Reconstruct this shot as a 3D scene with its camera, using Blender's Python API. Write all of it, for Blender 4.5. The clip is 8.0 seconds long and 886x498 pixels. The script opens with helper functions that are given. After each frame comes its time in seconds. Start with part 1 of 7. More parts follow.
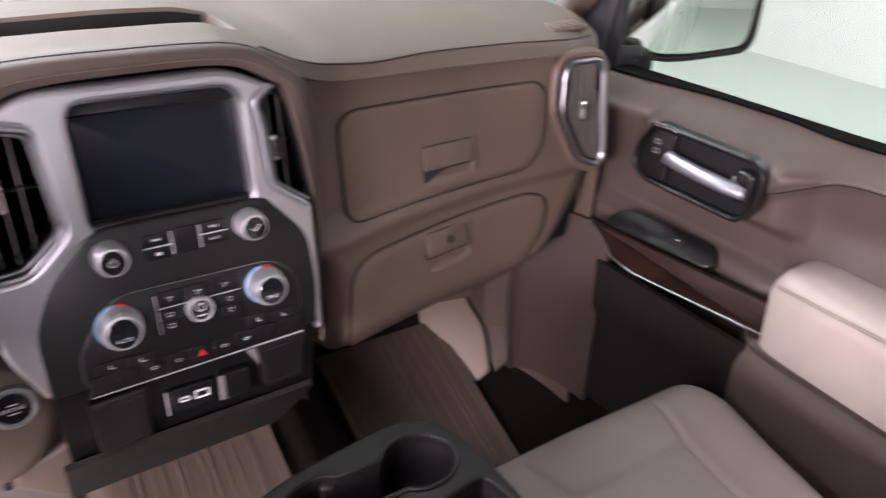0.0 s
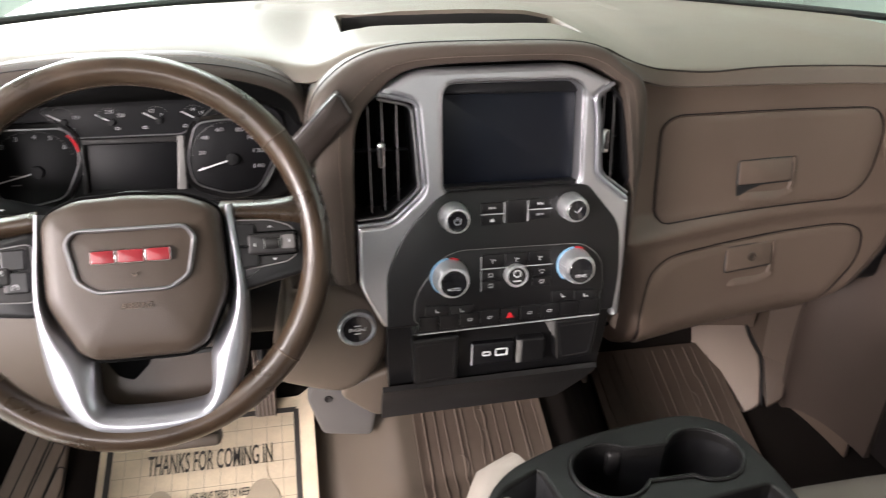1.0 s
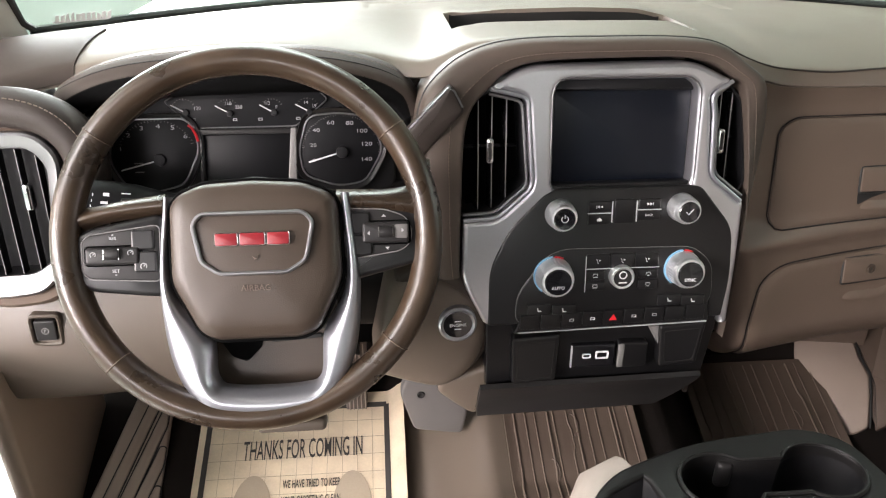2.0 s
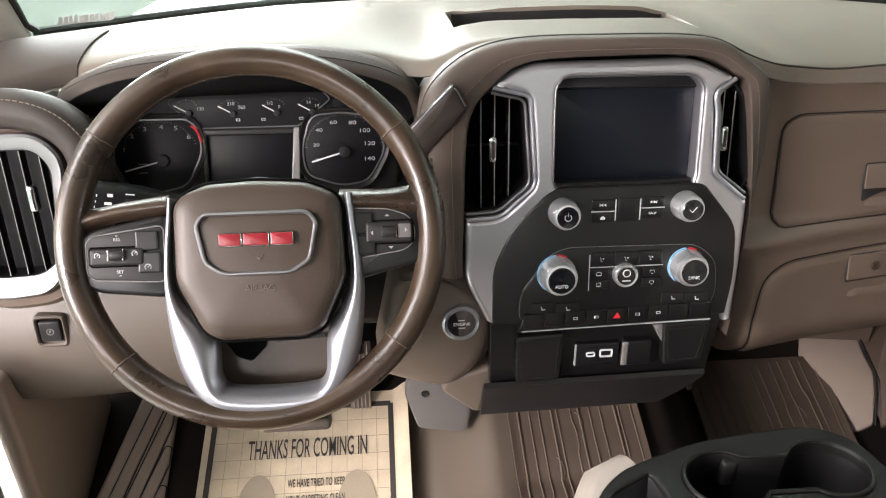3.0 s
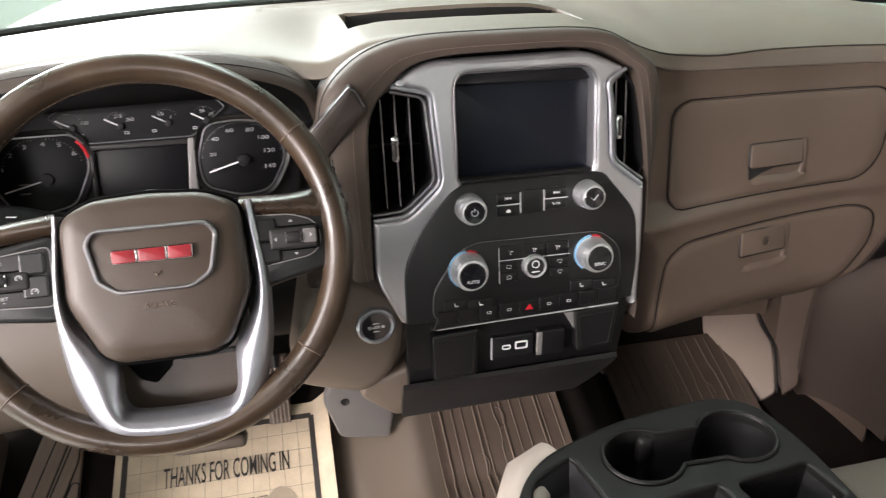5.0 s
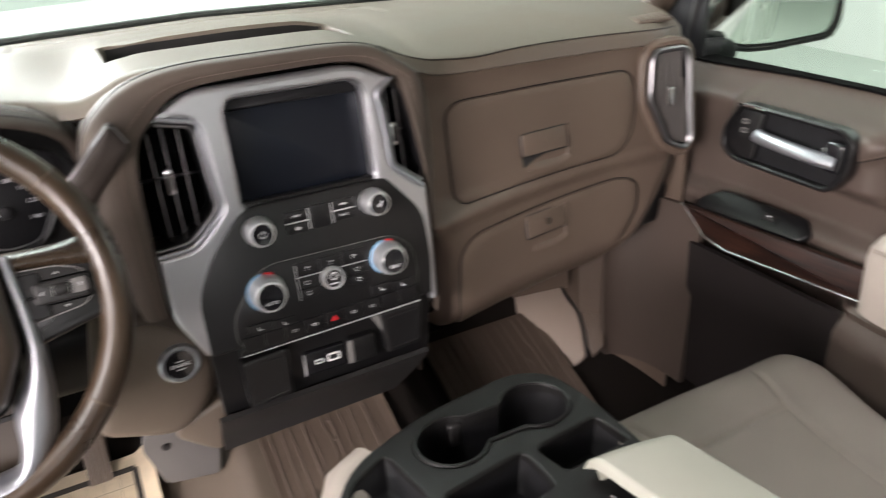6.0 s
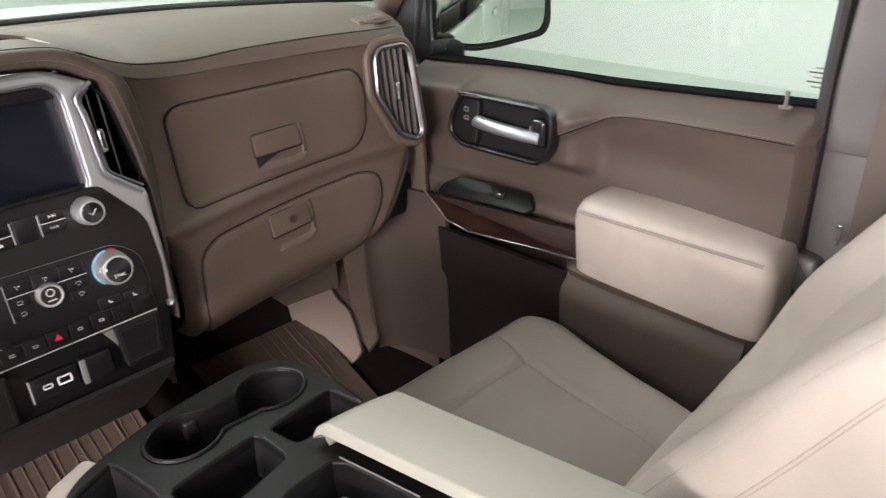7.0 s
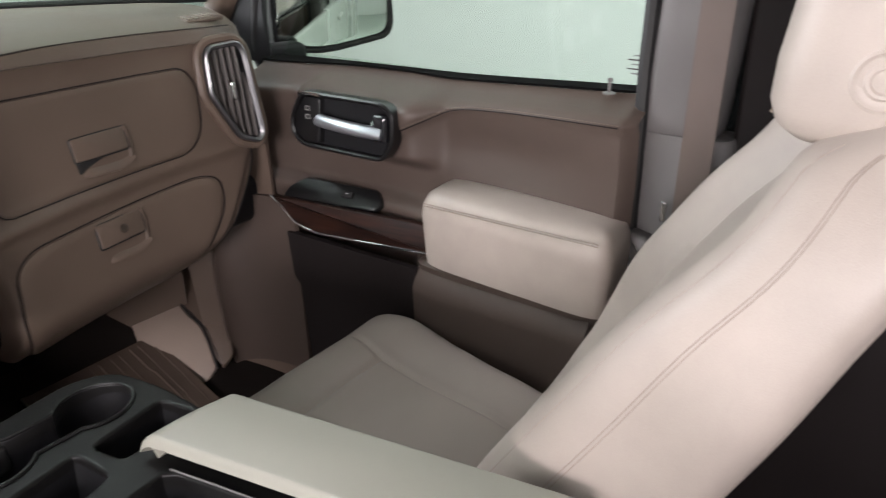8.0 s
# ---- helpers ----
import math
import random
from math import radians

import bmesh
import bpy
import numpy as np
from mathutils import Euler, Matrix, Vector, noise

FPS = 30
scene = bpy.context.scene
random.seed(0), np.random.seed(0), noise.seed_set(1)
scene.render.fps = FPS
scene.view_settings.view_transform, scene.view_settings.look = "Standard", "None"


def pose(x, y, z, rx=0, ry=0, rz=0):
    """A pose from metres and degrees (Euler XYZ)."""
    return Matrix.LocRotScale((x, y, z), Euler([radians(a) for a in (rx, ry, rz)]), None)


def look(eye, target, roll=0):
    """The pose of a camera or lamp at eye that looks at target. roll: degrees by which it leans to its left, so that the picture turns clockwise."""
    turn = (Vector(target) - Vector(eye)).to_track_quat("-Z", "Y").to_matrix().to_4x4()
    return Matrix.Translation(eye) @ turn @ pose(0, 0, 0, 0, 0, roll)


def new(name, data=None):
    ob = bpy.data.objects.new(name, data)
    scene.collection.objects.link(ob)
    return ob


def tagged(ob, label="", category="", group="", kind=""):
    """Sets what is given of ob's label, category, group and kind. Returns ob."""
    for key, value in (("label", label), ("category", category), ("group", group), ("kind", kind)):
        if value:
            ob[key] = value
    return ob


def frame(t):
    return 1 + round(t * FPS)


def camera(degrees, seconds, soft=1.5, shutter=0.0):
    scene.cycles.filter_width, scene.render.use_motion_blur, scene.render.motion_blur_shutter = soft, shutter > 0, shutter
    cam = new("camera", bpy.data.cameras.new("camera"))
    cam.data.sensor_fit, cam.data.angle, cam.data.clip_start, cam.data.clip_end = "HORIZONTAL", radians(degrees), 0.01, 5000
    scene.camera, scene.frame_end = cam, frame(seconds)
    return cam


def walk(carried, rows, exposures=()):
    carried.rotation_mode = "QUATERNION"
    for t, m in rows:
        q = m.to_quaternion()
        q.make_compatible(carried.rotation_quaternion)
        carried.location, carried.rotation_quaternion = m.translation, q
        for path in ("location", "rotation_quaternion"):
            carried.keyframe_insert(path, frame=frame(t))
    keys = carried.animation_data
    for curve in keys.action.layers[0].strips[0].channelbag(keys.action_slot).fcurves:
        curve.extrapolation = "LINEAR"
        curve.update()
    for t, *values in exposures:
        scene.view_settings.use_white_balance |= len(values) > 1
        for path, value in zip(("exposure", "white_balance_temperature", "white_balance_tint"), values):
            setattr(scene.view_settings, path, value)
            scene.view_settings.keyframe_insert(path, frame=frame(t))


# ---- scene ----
cam = camera(62.4, 8.0, soft=1.15, shutter=0.4)
PATH = [
    (0, (-0.158, -0.772, 1.109), (0.804, 0.683, 0.13), 2.6),
    (0.5, (-0.224, -0.789, 1.107), (0.378, 0.86, 0.149), 1.7),
    (1, (-0.268, -0.821, 1.102), (0.087, 0.902, 0.15), 1.4),
    (1.5, (-0.299, -0.821, 1.093), (-0.08, 0.928, 0.149), 1.0),
    (2, (-0.306, -0.819, 1.086), (-0.153, 0.942, 0.15), 0.3),
    (3.5, (-0.306, -0.819, 1.087), (-0.158, 0.94, 0.146), -0.3),
    (4, (-0.305, -0.819, 1.086), (-0.129, 0.937, 0.145), -0.3),
    (4.2, (-0.304, -0.819, 1.087), (-0.111, 0.934, 0.144), -0.3),
    (5.3, (-0.298, -0.817, 1.075), (0.168, 0.896, 0.154), -0.8),
    (5.5, (-0.298, -0.822, 1.086), (0.233, 0.868, 0.156), -1.0),
    (6, (-0.249, -0.855, 1.09), (0.539, 0.737, 0.172), -2.6),
    (6.5, (-0.184, -0.917, 1.063), (0.888, 0.512, 0.164), -3.4),
    (7, (-0.183, -0.965, 1.053), (1.029, 0.361, 0.175), -2.3),
    (7.5, (-0.166, -0.986, 1.037), (1.152, 0.247, 0.175), -1.7),
    (8, (-0.152, -0.996, 1.016), (1.3, 0.085, 0.166), -1.1),
]
walk(cam, [(t, look(eye, target, roll)) for t, eye, target, roll in PATH], [(0.0, 1.05, 6250, 30), (0.5, 1.16, 6350, 20), (1.0, 1.15, 6400, 14), (4.0, 1.08, 6400, 13), (5.5, 1.03, 6400, 13), (7.0, 0.90, 6400, 15), (7.5, 0.76, 6300, 15), (8.0, 0.58, 6200, 15)])

# ---- world, lamps, exposure ----
world = bpy.data.worlds.new("hall_air")
world.use_nodes = True
scene.world = world
world.node_tree.nodes["Background"].inputs["Color"].default_value = (0.86, 0.95, 0.9, 1)
world.node_tree.nodes["Background"].inputs["Strength"].default_value = 0.03


def area_lamp(name, eye, target, sx, sy, watts, color):
    data = bpy.data.lights.new(name, "AREA")
    data.shape, data.size, data.size_y, data.energy, data.color = "RECTANGLE", sx, sy, watts, color
    ob = new(name, data)
    ob.matrix_world = look(eye, target)
    return ob


area_lamp("hall_lamp_front", (-2.3, 5.6, 1.9), (-0.6, 0.3, 0.9), 2.8, 2.2, 350, (1.0, 0.985, 0.975))
area_lamp("hall_lamp_top", (-0.6, 2.8, 3.5), (-0.6, 2.4, 0.0), 3.0, 3.0, 165, (1.0, 0.98, 0.97))
area_lamp("hall_lamp_ceiling", (-4.6, 2.0, 3.5), (-4.6, 2.4, 0.0), 3.0, 8.0, 95, (0.97, 1.0, 0.97))
area_lamp("hall_lamp_side", (3.0, -0.8, 3.1), (2.0, -1.2, 0.0), 2.2, 8.0, 55, (0.93, 1.0, 0.96))
area_lamp("hall_lamp_door", (-2.75, -1.25, 2.50), (0.30, 0.1, 0.1), 1.3, 0.8, 32, (1.0, 0.92, 0.90))
# added low fill to brighten the rear of the passenger door
area_lamp("fill_light_low", (-2.75, -0.52, 1.08), (0.6, -0.1, 0.5), 0.8, 0.7, 20, (1.0, 0.90, 0.86))
area_lamp("hall_lamp_key", (-2.95, -2.0, 1.28), (0.3, 0.0, 0.5), 1.1, 0.8, 94, (1.0, 0.91, 0.87))
# added fill from behind for wheel and stack, no known fixture
area_lamp("fill_light_rear", (-2.4, -5.4, 2.0), (0.1, 0.0, 0.6), 1.6, 1.2, 54, (1.0, 0.93, 0.92))

# ---- materials ----


def material(name, color, rough=0.5, metal=0.0, grain=0.0, size=400.0, vary=0.12, broad=6.0, coat=0.0, spec=0.5, emit=None):
    """A node material: fine relief of the given grain and scale, broad stains, and roughness that wanders."""
    m = bpy.data.materials.new(name)
    m.use_nodes = True
    nt = m.node_tree
    b = nt.nodes["Principled BSDF"]
    b.inputs["Roughness"].default_value, b.inputs["Metallic"].default_value = rough, metal
    b.inputs["Coat Weight"].default_value, b.inputs["Specular IOR Level"].default_value = coat, spec
    co = nt.nodes.new("ShaderNodeTexCoord")
    wide, fine = nt.nodes.new("ShaderNodeTexNoise"), nt.nodes.new("ShaderNodeTexNoise")
    wide.inputs["Scale"].default_value, wide.inputs["Detail"].default_value = broad, 5
    fine.inputs["Scale"].default_value, fine.inputs["Detail"].default_value = size, 3
    ramp = nt.nodes.new("ShaderNodeMapRange")
    ramp.inputs["From Min"].default_value, ramp.inputs["From Max"].default_value = 0.3, 0.7
    ramp.inputs["To Min"].default_value, ramp.inputs["To Max"].default_value = 1 - vary, 1 + vary
    mul = nt.nodes.new("ShaderNodeVectorMath")
    mul.operation = "SCALE"
    mul.inputs[0].default_value = color
    mix = nt.nodes.new("ShaderNodeMath")
    mix.operation = "MULTIPLY_ADD"
    mix.inputs[1].default_value, mix.inputs[2].default_value = 0.25, 0
    add = nt.nodes.new("ShaderNodeMath")
    link = nt.links.new
    link(co.outputs["Object"], wide.inputs["Vector"])
    link(co.outputs["Object"], fine.inputs["Vector"])
    link(fine.outputs["Fac"], mix.inputs[0])
    link(wide.outputs["Fac"], add.inputs[0])
    link(mix.outputs[0], add.inputs[1])
    sub = nt.nodes.new("ShaderNodeMath")
    sub.operation = "SUBTRACT"
    sub.inputs[1].default_value = 0.125
    link(add.outputs[0], sub.inputs[0])
    link(sub.outputs[0], ramp.inputs["Value"])
    link(ramp.outputs["Result"], mul.inputs["Scale"])
    link(mul.outputs["Vector"], b.inputs["Base Color"])
    rr = nt.nodes.new("ShaderNodeMapRange")
    rr.inputs["From Min"].default_value, rr.inputs["From Max"].default_value = 0.3, 0.7
    rr.inputs["To Min"].default_value, rr.inputs["To Max"].default_value = max(0, rough * 0.88), min(1, rough * 1.12)
    link(wide.outputs["Fac"], rr.inputs["Value"])
    link(rr.outputs["Result"], b.inputs["Roughness"])
    if grain:
        bump = nt.nodes.new("ShaderNodeBump")
        bump.inputs["Strength"].default_value, bump.inputs["Distance"].default_value = grain, 0.0006
        link(fine.outputs["Fac"], bump.inputs["Height"])
        link(bump.outputs["Normal"], b.inputs["Normal"])
    if emit:
        b.inputs["Emission Color"].default_value, b.inputs["Emission Strength"].default_value = (*emit[:3], 1), emit[3]
    return m


def brushed(name, color, rough):
    """Satin metal with fine lines along x."""
    m = material(name, color, rough, 0.88, vary=0.06)
    nt = m.node_tree
    b = nt.nodes["Principled BSDF"]
    co, mp, no, bu = (nt.nodes.new(k) for k in ("ShaderNodeTexCoord", "ShaderNodeMapping", "ShaderNodeTexNoise", "ShaderNodeBump"))
    mp.inputs["Scale"].default_value = (15, 900, 900)
    no.inputs["Scale"].default_value = 1.0
    bu.inputs["Strength"].default_value, bu.inputs["Distance"].default_value = 0.05, 0.0004
    nt.links.new(co.outputs["Object"], mp.inputs["Vector"])
    nt.links.new(mp.outputs["Vector"], no.inputs["Vector"])
    nt.links.new(no.outputs["Fac"], bu.inputs["Height"])
    nt.links.new(bu.outputs["Normal"], b.inputs["Normal"])
    return m


def wood(name):
    m = material(name, (0.05, 0.02, 0.012), 0.36, spec=0.3)
    nt = m.node_tree
    b = nt.nodes["Principled BSDF"]
    co, mp, no, ra = (nt.nodes.new(k) for k in ("ShaderNodeTexCoord", "ShaderNodeMapping", "ShaderNodeTexNoise", "ShaderNodeValToRGB"))
    mp.inputs["Scale"].default_value = (60, 6, 140)
    no.inputs["Scale"].default_value, no.inputs["Detail"].default_value = 1.0, 6
    ra.color_ramp.elements[0].position, ra.color_ramp.elements[1].position = 0.35, 0.68
    ra.color_ramp.elements[0].color, ra.color_ramp.elements[1].color = (0.008, 0.0045, 0.004, 1), (0.036, 0.015, 0.010, 1)
    for a, c in ((co.outputs["Object"], mp.inputs["Vector"]), (mp.outputs["Vector"], no.inputs["Vector"]), (no.outputs["Fac"], ra.inputs["Fac"]), (ra.outputs["Color"], b.inputs["Base Color"])):
        nt.links.new(a, c)
    return m


def glass(name, color, rough=0.0):
    """Thin sheet glass: mostly clear, with a mirror gloss that grows at a slant."""
    m = bpy.data.materials.new(name)
    m.use_nodes = True
    nt = m.node_tree
    nt.nodes.remove(nt.nodes["Principled BSDF"])
    tr, gl, mx, fr, po, ad = (nt.nodes.new(k) for k in ("ShaderNodeBsdfTransparent", "ShaderNodeBsdfGlossy", "ShaderNodeMixShader", "ShaderNodeLayerWeight", "ShaderNodeMath", "ShaderNodeMath"))
    tr.inputs["Color"].default_value = (*color, 1)
    gl.inputs["Roughness"].default_value = rough
    fr.inputs["Blend"].default_value = 0.5
    po.operation, po.inputs[1].default_value = "POWER", 5.0
    ad.operation, ad.inputs[1].default_value, ad.inputs[2].default_value = "MULTIPLY_ADD", 0.9, 0.04
    out = nt.nodes["Material Output"]
    for a, c in ((fr.outputs["Facing"], po.inputs[0]), (po.outputs[0], ad.inputs[0]), (ad.outputs[0], mx.inputs["Fac"]), (tr.outputs["BSDF"], mx.inputs[1]), (gl.outputs["BSDF"], mx.inputs[2]), (mx.outputs["Shader"], out.inputs["Surface"])):
        nt.links.new(a, c)
    return m


BROWN = material("brown_vinyl", (0.114, 0.083, 0.064), 0.42, grain=0.45, size=900, vary=0.08, spec=0.34)
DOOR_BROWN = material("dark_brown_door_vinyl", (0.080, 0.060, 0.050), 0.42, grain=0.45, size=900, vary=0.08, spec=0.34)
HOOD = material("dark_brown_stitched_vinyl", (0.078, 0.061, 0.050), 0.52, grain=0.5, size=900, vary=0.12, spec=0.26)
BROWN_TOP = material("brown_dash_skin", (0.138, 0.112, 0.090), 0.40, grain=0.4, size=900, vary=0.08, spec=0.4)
COWL = material("teal_grey_cowl", (0.15, 0.18, 0.19), 0.5, grain=0.2, size=300)
LID_VINYL = material("greenish_beige_vinyl", (0.31, 0.30, 0.255), 0.45, grain=0.25, size=900, vary=0.06)
POD = material("tan_brown_plastic", (0.115, 0.091, 0.071), 0.42, grain=0.3, size=900, vary=0.08)
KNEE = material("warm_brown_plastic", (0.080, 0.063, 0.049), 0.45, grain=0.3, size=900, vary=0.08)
# tan plastic, also used where footwell light is put into the colour
TAN = material("tan_plastic_and_lit_trim", (0.25, 0.20, 0.165), 0.5, grain=0.3, size=900, vary=0.08)
LEATHER = material("brown_leather", (0.036, 0.0235, 0.0145), 0.29, grain=0.25, size=1100, vary=0.55, broad=13, spec=0.45, coat=0.15)
BEIGE = material("beige_seat_vinyl", (0.37, 0.322, 0.283), 0.48, grain=0.35, size=800, vary=0.11, broad=9)
CLOTH = material("greige_seat_cloth", (0.270, 0.231, 0.208), 0.85, grain=0.6, size=1500, vary=0.08)
SEAM = material("seam_thread", (0.33, 0.28, 0.22), 0.8, grain=0.3, size=1500)
SEAM_BEIGE = material("beige_seam_thread", (0.30, 0.25, 0.215), 0.8, grain=0.3, size=1500)
SEAM_DARK = material("dark_seam_thread", (0.15, 0.115, 0.092), 0.8, grain=0.3, size=1500)
SEAM_BROWN = material("brown_seam_thread", (0.085, 0.06, 0.042), 0.7, grain=0.3, size=1500)
# the hood vinyl again, darkened to paint in shade on driver-facing parts
HOOD_SHADED = material("shaded_brown_stitched_vinyl", (0.046, 0.036, 0.030), 0.58, grain=0.5, size=900, vary=0.12, spec=0.18)
PALE_SLAT = material("brown_grey_slat_plastic", (0.105, 0.096, 0.090), 0.4)
BLACK = material("black_plastic", (0.008, 0.008, 0.009), 0.5, grain=0.25, size=1000, spec=0.26)
SATIN = material("satin_black_panel", (0.0085, 0.0083, 0.0088), 0.31, grain=0.2, size=900, spec=0.44)
DECK = material("console_black_plastic", (0.0085, 0.0082, 0.008), 0.38, grain=0.4, size=700, spec=0.22)
PAD = material("dark_brown_pad", (0.032, 0.0255, 0.022), 0.5, grain=0.5, size=700, vary=0.1, spec=0.25)
DIAL = material("dial_print", (0.0045, 0.0045, 0.0055), 0.45, vary=0.05, spec=0.18)
COVER = material("brown_cover_plastic", (0.050, 0.037, 0.028), 0.36, grain=0.35, size=900, vary=0.08, spec=0.35)
KICK = material("pale_kick_plastic", (0.30, 0.236, 0.195), 0.5, grain=0.3, size=900, vary=0.08)
GLOSS = material("gloss_black_plastic", (0.01, 0.01, 0.012), 0.12, coat=0.4)
DARK = material("dark_grey_plastic", (0.019, 0.018, 0.018), 0.42, grain=0.35, size=800, spec=0.28)
PILLAR = material("grey_brown_pillar_plastic", (0.125, 0.118, 0.115), 0.45, grain=0.3, size=900)
GLOSS_GREY = material("glossy_grey_plastic", (0.10, 0.095, 0.092), 0.22, coat=0.3)
GREY = material("grey_hard_plastic", (0.17, 0.165, 0.16), 0.5, grain=0.2, size=800)
SILVER = brushed("brushed_silver_trim", (0.57, 0.57, 0.60), 0.33)
BRIGHT = material("bright_trim_line", (0.72, 0.72, 0.74), 0.4, 0.5, vary=0.03)
SATIN_SILVER = material("satin_silver_paint", (0.40, 0.405, 0.44), 0.33, 0.85, vary=0.05)
VENT_RIM = material("dull_silver_rim", (0.24, 0.235, 0.243), 0.36, 0.9, vary=0.04)
VENT_SLAT = material("grey_slat_plastic", (0.2, 0.19, 0.19), 0.4)
BLACK_SLAT = material("dark_slat_plastic", (0.008, 0.008, 0.009), 0.25)
MAP_TRIM = material("dark_plum_trim", (0.015, 0.012, 0.0118), 0.6, grain=0.3, size=900, spec=0.2)
CHROME = material("chrome", (0.85, 0.85, 0.86), 0.09, 1.0, vary=0.02)
KNURL = material("knurled_chrome", (0.90, 0.90, 0.92), 0.42, 1.0, vary=0.03)
SCREEN = material("dark_screen_glass", (0.0050, 0.0068, 0.0115), 0.33, vary=0.05, coat=0.0, spec=0.3)
WHITE_MARK = material("white_legend_print", (0.72, 0.72, 0.73), 0.6, vary=0.03)
DIAL_MARK = material("grey_dial_print", (0.38, 0.38, 0.39), 0.6, vary=0.05)
RED_MARK = material("red_legend_print", (0.6, 0.02, 0.03), 0.4, vary=0.05)
BLUE_MARK = material("blue_legend_print", (0.22, 0.42, 0.62), 0.4, vary=0.05)
RED_PAINT = material("red_emblem_enamel", (0.21, 0.008, 0.014), 0.38, coat=0.15, vary=0.2, broad=60)
WOOD = wood("dark_wood_veneer")
RUBBER = material("brown_rubber_mat", (0.108, 0.080, 0.063), 0.42, grain=0.4, size=700)
CARPET = material("brown_carpet", (0.016, 0.013, 0.0115), 0.95, grain=1.0, size=1200, vary=0.2, spec=0.1)
PAPER = material("kraft_paper", (0.66, 0.55, 0.40), 0.8, grain=0.2, size=300, vary=0.16, broad=14)
INK = material("black_ink", (0.05, 0.044, 0.04), 0.7, vary=0.15)
FAINT_INK = material("worn_grey_ink", (0.38, 0.315, 0.235), 0.8, vary=0.15)
WHITE_BODY = material("white_car_paint", (0.74, 0.74, 0.71), 0.25, coat=0.6, vary=0.02)
SEAL = material("black_rubber_seal", (0.01, 0.01, 0.01), 0.6)
# matt black for linings and gaps, and for shade painted into hollows
LINING_SHADE = material("matt_black_lining_and_shade", (0.003, 0.003, 0.003), 0.9, spec=0.05)
FLOOR_PAINT = material("pale_epoxy_floor", (0.60, 0.655, 0.605), 0.4, vary=0.05, broad=0.8)
WALL_PAINT = material("white_wall_paint", (0.69, 0.71, 0.685), 0.7, vary=0.03, broad=0.6)
BELT = material("brown_belt_webbing", (0.11, 0.083, 0.07), 0.65, grain=0.5, size=1800)
HEADLINER = material("grey_headliner_cloth", (0.42, 0.40, 0.375), 0.95, grain=0.5, size=900)
MIRROR = material("mirror_glass", (0.82, 0.86, 0.82), 0.0, 1.0, vary=0.0)
PLASTIC_BAG = material("crinkled_clear_plastic", (0.75, 0.8, 0.84), 0.18, grain=0.8, size=60, spec=0.8)
WINDSHIELD = glass("tinted_windscreen_glass", (0.86, 0.93, 0.9))
SIDEGLASS = glass("tinted_side_glass", (0.86, 0.91, 0.875))
DARKGLASS = material("privacy_glass", (0.012, 0.015, 0.015), 0.05, coat=0.5)

# ---- shape helpers ----


def part(name, bm, mat, parent=None, label="", smooth=True, world=None):
    """Links a bmesh as one mesh object, under a thing or a part."""
    me = bpy.data.meshes.new(name)
    bmesh.ops.recalc_face_normals(bm, faces=bm.faces)
    bm.to_mesh(me)
    bm.free()
    return part_mesh(name, me, mat, parent, label, smooth, world)


def part_mesh(name, me, mat, parent=None, label="", smooth=True, world=None):
    me.materials.clear()
    me.materials.append(mat)
    if smooth:
        me.polygons.foreach_set("use_smooth", [True] * len(me.polygons))
        me.set_sharp_from_angle(angle=radians(38))
    ob = new(name, me)
    if world is not None:
        ob.matrix_world = world
    if parent is not None:
        ob.parent = parent
    if label:
        ob["label"] = label
    return ob


def thing(name, label, category, group="", kind="", at=(0, 0, 0)):
    ob = new(name)
    ob.empty_display_size = 0.05
    return tagged(ob, label, category, group, kind)


def basis(o, u, v):
    """A local frame at o: u to the right, v up, w outward, as a matrix."""
    u, v = Vector(u).normalized(), Vector(v).normalized()
    w = u.cross(v).normalized()
    m = Matrix.Identity(4)
    for i, a in enumerate((u, v, w)):
        m[0][i], m[1][i], m[2][i] = a
    m[0][3], m[1][3], m[2][3] = o
    return m


def rounded(pts, r, n=4):
    """The polygon pts with its corners rounded; r is one radius or one for each corner."""
    out, k = [], len(pts)
    for i in range(k):
        p, a, b = Vector(pts[i]), Vector(pts[i - 1]), Vector(pts[(i + 1) % k])
        rr = r[i] if isinstance(r, (list, tuple)) else r
        da, db = a - p, b - p
        d = min(rr, da.length * 0.48, db.length * 0.48)
        if d < 1e-5:
            out.append(tuple(p))
            continue
        s, e = p + da.normalized() * d, p + db.normalized() * d
        for j in range(n + 1):
            t = j / n
            out.append(tuple(s * (1 - t) ** 2 + p * 2 * t * (1 - t) + e * t * t))
    return out


def rect(cx, cy, w, h, r=0.0, n=4):
    pts = [(cx - w / 2, cy - h / 2), (cx + w / 2, cy - h / 2), (cx + w / 2, cy + h / 2), (cx - w / 2, cy + h / 2)]
    return rounded(pts, r, n) if r else pts


def circle(cx, cy, r, n=32):
    return [(cx + r * math.cos(2 * math.pi * i / n), cy + r * math.sin(2 * math.pi * i / n)) for i in range(n)]


def inset(pts, d):
    """Moves each point of a closed outline inward by about d."""
    k, out = len(pts), []
    area = sum(pts[i][0] * pts[(i + 1) % k][1] - pts[(i + 1) % k][0] * pts[i][1] for i in range(k))
    s = 1 if area > 0 else -1
    for i in range(k):
        a, b, c = Vector(pts[i - 1][:2]), Vector(pts[i][:2]), Vector(pts[(i + 1) % k][:2])
        t = c - a
        if t.length < 1e-9:
            t = c - b
        t.normalize()
        out.append((b.x - s * t.y * d, b.y + s * t.x * d))
    return out


